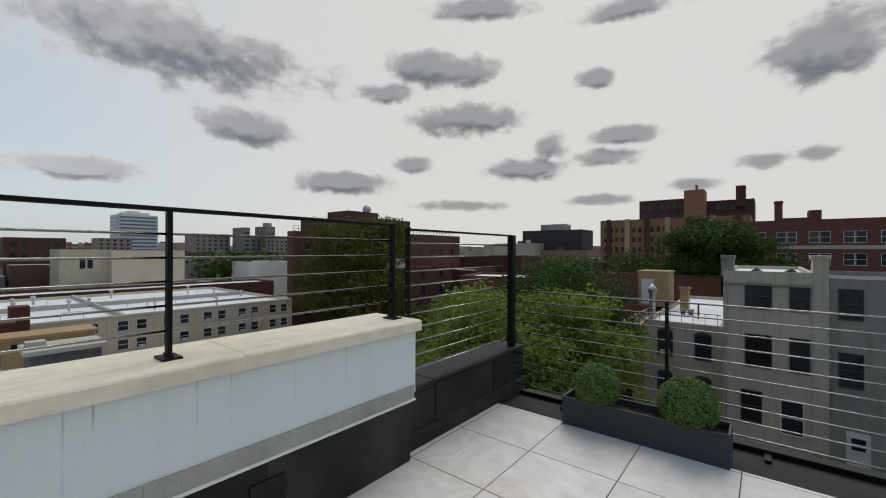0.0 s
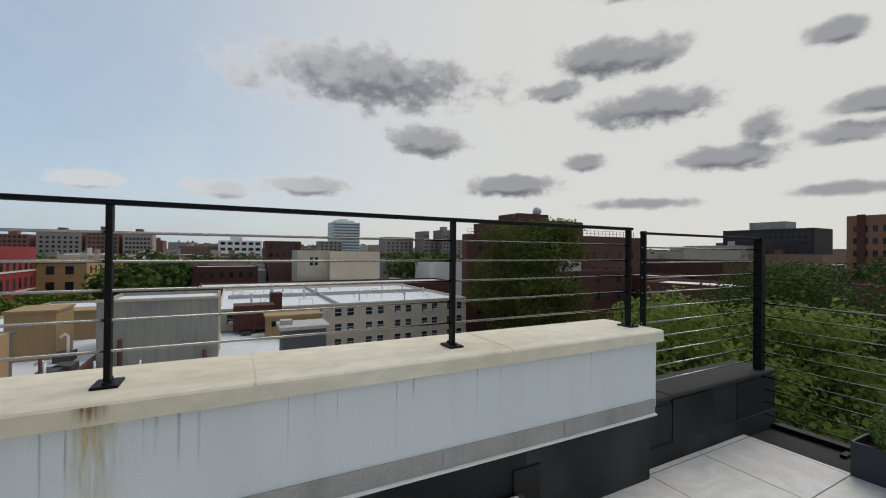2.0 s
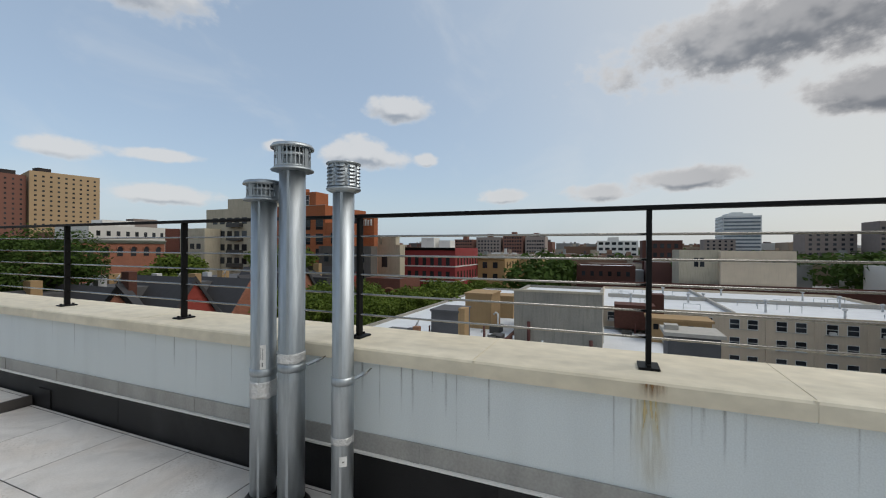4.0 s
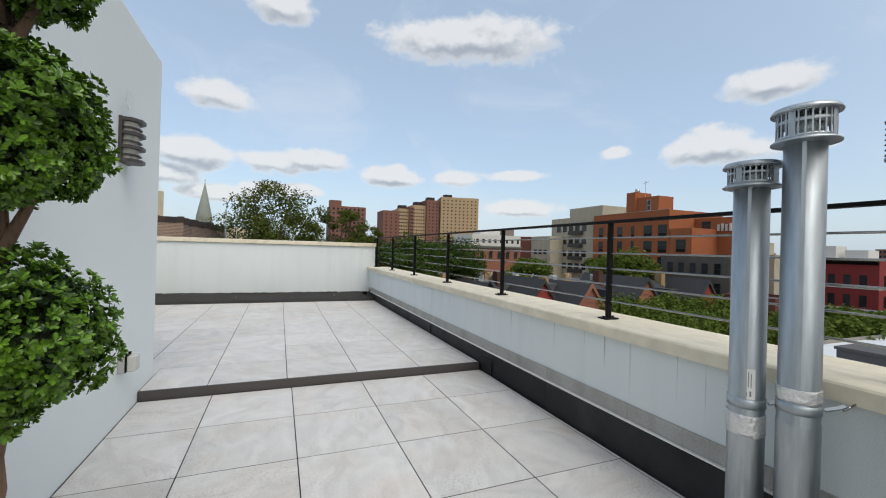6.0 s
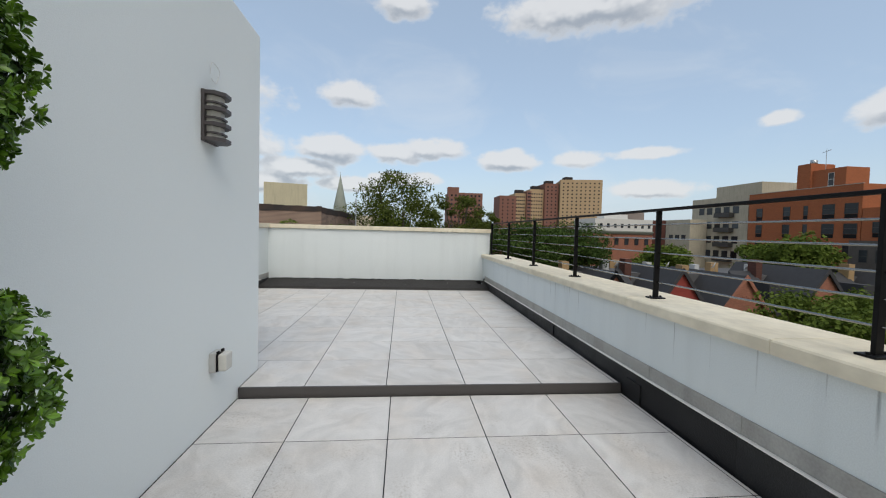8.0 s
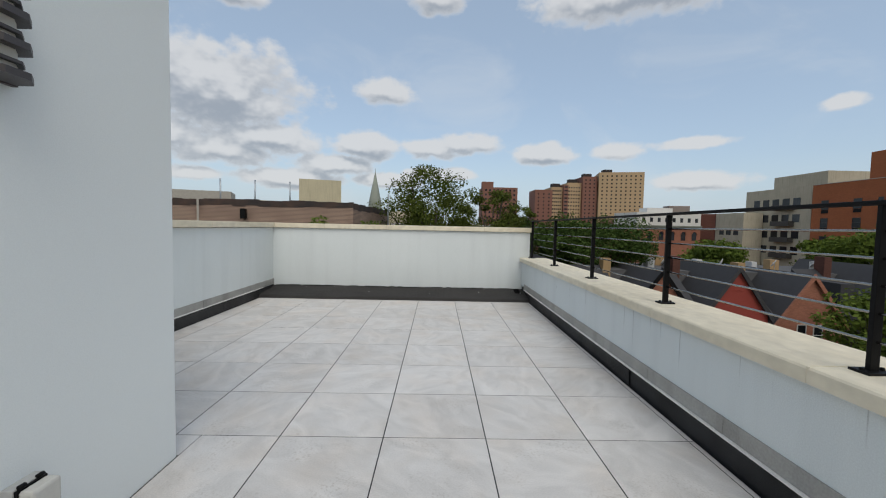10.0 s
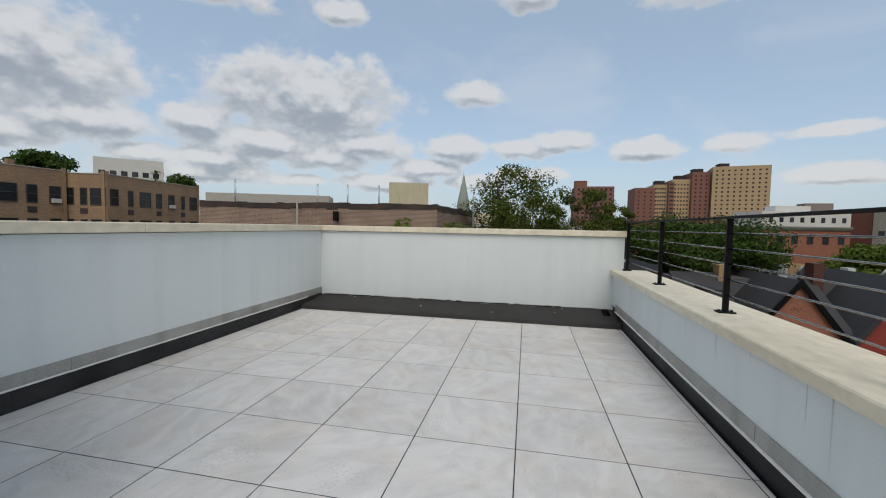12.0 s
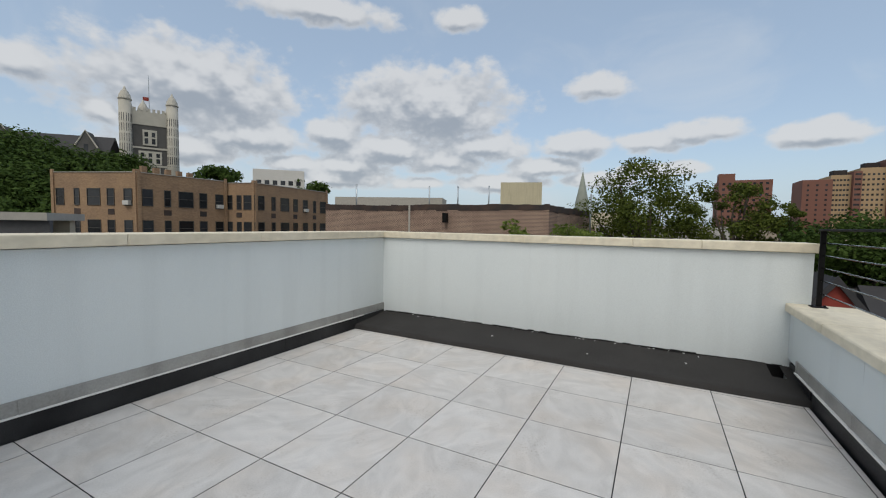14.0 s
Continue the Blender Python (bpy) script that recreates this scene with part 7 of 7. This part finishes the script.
# ---------------------------------------------------------------- trees
tree("locust_tree", "airy green tree with spreading limbs beyond the end parapet", -1.9, 51, 9.2, 7.3, M_LOCUST, 14000, 0.16, high=11, seed=5, clumps=66, open_=1.3)
tree("locust_tree", "lower airy tree beside a taller one", 5.9, 52, 6.6, 5.2, M_LOCUST, 7000, 0.16, high=8.5, seed=16, clumps=38, open_=1.6)
tree("locust_tree", "thin young tree beside the airy ones", 10.2, 50, 4.6, 2.2, M_LOCUST, 1700, 0.15, high=6, seed=6, clumps=14, open_=1.2)
for i, (x, y, top, r) in enumerate(((13.5, 47, 3.4, 5.0), (19.5, 48, 3.6, 5.5))):
    tree("street_tree", "dark green round-crowned street tree", x, y, top, r, M_LEAF2, 14000, 0.17, high=8, seed=20 + i, clumps=34, open_=0.3, group="trees past the railing end")
for i, (x, y, top, r) in enumerate(((42, 62, 0.2, 5), (47, 68, -0.3, 4.5), (52, 47, 2.4, 6.2), (56, 55, 1.8, 5))):
    tree("street_tree", "green street tree in front of the orange building", x, y, top, r, M_LEAF3, 5000, 0.3, high=8, seed=30 + i, clumps=30, open_=0.4, group="trees in front of the orange building")
rt = random.Random(77)
k = 0
for i in range(12):
    for j in range(2):
        x = 34 + i * 7.0 + rt.uniform(-1.5, 1.5)
        y = 25.0 + j * 5.8 + rt.uniform(-1, 1)
        top = -2.5 - 0.062 * (x - 22) + rt.uniform(-0.5, 0.3)
        tree("street_tree", "leafy green street tree seen from above", x, y, top, 4.2, M_LEAF3, 6000 if i < 4 else 2800, 0.20 if i < 4 else 0.34, high=7, seed=100 + k, clumps=30, open_=0.2, group="street trees")
        k += 1
# corner tree in front of the brown building
tree("corner_tree", "tall dark olive green tree in front of brown brick", 43.5, -42.5, 8.4, 8.4, M_OLIVE, 44000, 0.19, high=23, seed=55, clumps=84, open_=0.35)
# garden trees
for i, (x, y, top, r, m) in enumerate(((10.0, -20.8, -1.8, 3.3, M_LEAF1), (8.6, -22.5, 0.1, 3.8, M_LEAF1), (6.0, -25.5, -0.1, 3.4, M_LEAF1), (13.6, -27.5, -1.0, 3.6, M_LEAF1), (9.5, -34, 0.7, 4.4, M_LEAF2), (12.5, -38, 0.9, 4.6, M_LEAF2), (4.6, -19, -3.2, 2.6, M_LEAF2), (16.5, -34.5, -1.4, 4.0, M_LEAF2))):
    tree("garden_tree", "dense yellowish green garden tree" if m is M_LEAF1 else "dense dark green garden tree", x, y, top, r, m, 15000, 0.13, high=9.5, seed=200 + i, clumps=60, open_=0.0, group="garden trees")
tree("garden_tree", "broad dark green tree before the school", 4.2, -75, 6.3, 6.4, M_LEAF2, 26000, 0.2, high=9.5, seed=240, clumps=44, open_=0.2)
tree("garden_tree", "hanging branches of a green tree near the grey houses", -9.3, -30, 0.0, 2.9, M_LEAF3, 4500, 0.15, high=11, seed=241, clumps=30, open_=0.8)
tree("garden_shrub", "low yellow green shrub tops past the brick building", -11, 31, 1.7, 2.0, M_LEAF1, 1800, 0.16, high=4, seed=250, clumps=18, open_=0.6)
tree("garden_shrub", "low yellow green shrub tops past the end parapet", -6.5, 32, 1.55, 2.6, M_LEAF1, 2200, 0.16, high=4, seed=251, clumps=20, open_=0.6)
for i, (x, y, top, r) in enumerate(((-104, 68, 16.5, 6), (-88, 84, 14.0, 5.5))):
    tree("hill_tree", "round dark tree above the tan brick house", x, y, top, r, M_LEAF2, 3000, 0.5, high=9, seed=260 + i, clumps=26, open_=0.2)

# ---------------------------------------------------------------- pavers, piece by piece
floor = thing("floor", "pale grey veined porcelain pavers with thin dark joints", "floor", kind="structure")
PAVERS = {}


def paver(x0, x1, y0, y1, z):
    w, d = round(x1 - x0, 3), round(y1 - y0, 3)
    if w < 0.02 or d < 0.02:
        return
    if (w, d) not in PAVERS:
        PAVERS[w, d] = mesh_of("paver", boxes((-w / 2, w / 2, -d / 2, d / 2, -0.02, 0.0), bevel=0.0015), M_TILE)
    tilt = 0.03
    part("paver", PAVERS[w, d], None, floor, at=pose((x0 + x1) / 2, (y0 + y1) / 2, z + random.uniform(-0.0003, 0.0003), random.uniform(-tilt, tilt), random.uniform(-tilt, tilt)))


def pave(x0, x1, y0, y1, z, ox, oy, px=U, pitch=U):
    """Pavers on a grid through (ox, oy), cut at the edges of the field."""
    g = 0.003
    for i in range(math.floor((x0 - ox) / px), math.ceil((x1 - ox) / px)):
        for j in range(math.floor((y0 - oy) / pitch), math.ceil((y1 - oy) / pitch)):
            paver(max(ox + i * px, x0) + g, min(ox + (i + 1) * px, x1) - g, max(oy + j * pitch, y0) + g, min(oy + (j + 1) * pitch, y1) - g, z)


for j in range(0, 9):
    for i in range(-8, 1):
        a, b = max(i * UX - 0.038, WX + 0.03) + 0.003, min((i + 1) * UX - 0.038, -0.002) - 0.003
        c, d = max(j * U, 0.003) + 0.003, min((j + 1) * U, 4.925) - 0.003
        if a < BX and c < BY:      # cut round the bulkhead corner
            paver(a, min(b, BX + 0.003), BY + 0.004, d, 0.0)
            a = BX + 0.006
        paver(a, b, c, d, 0.0)
pave(BX + 0.004, 0.0, STEP + 0.006, -0.018, MID, -0.026, -0.030, 0.588)
pave(WX + 0.004, BX + 0.004, STEP + 0.006, -3.904, MID, -0.026, -0.030, 0.588)
pave(WX + 0.004, 0.098, -8.47, STEP - 0.014, LOW, -0.555, -7.825, 0.606, 0.606)
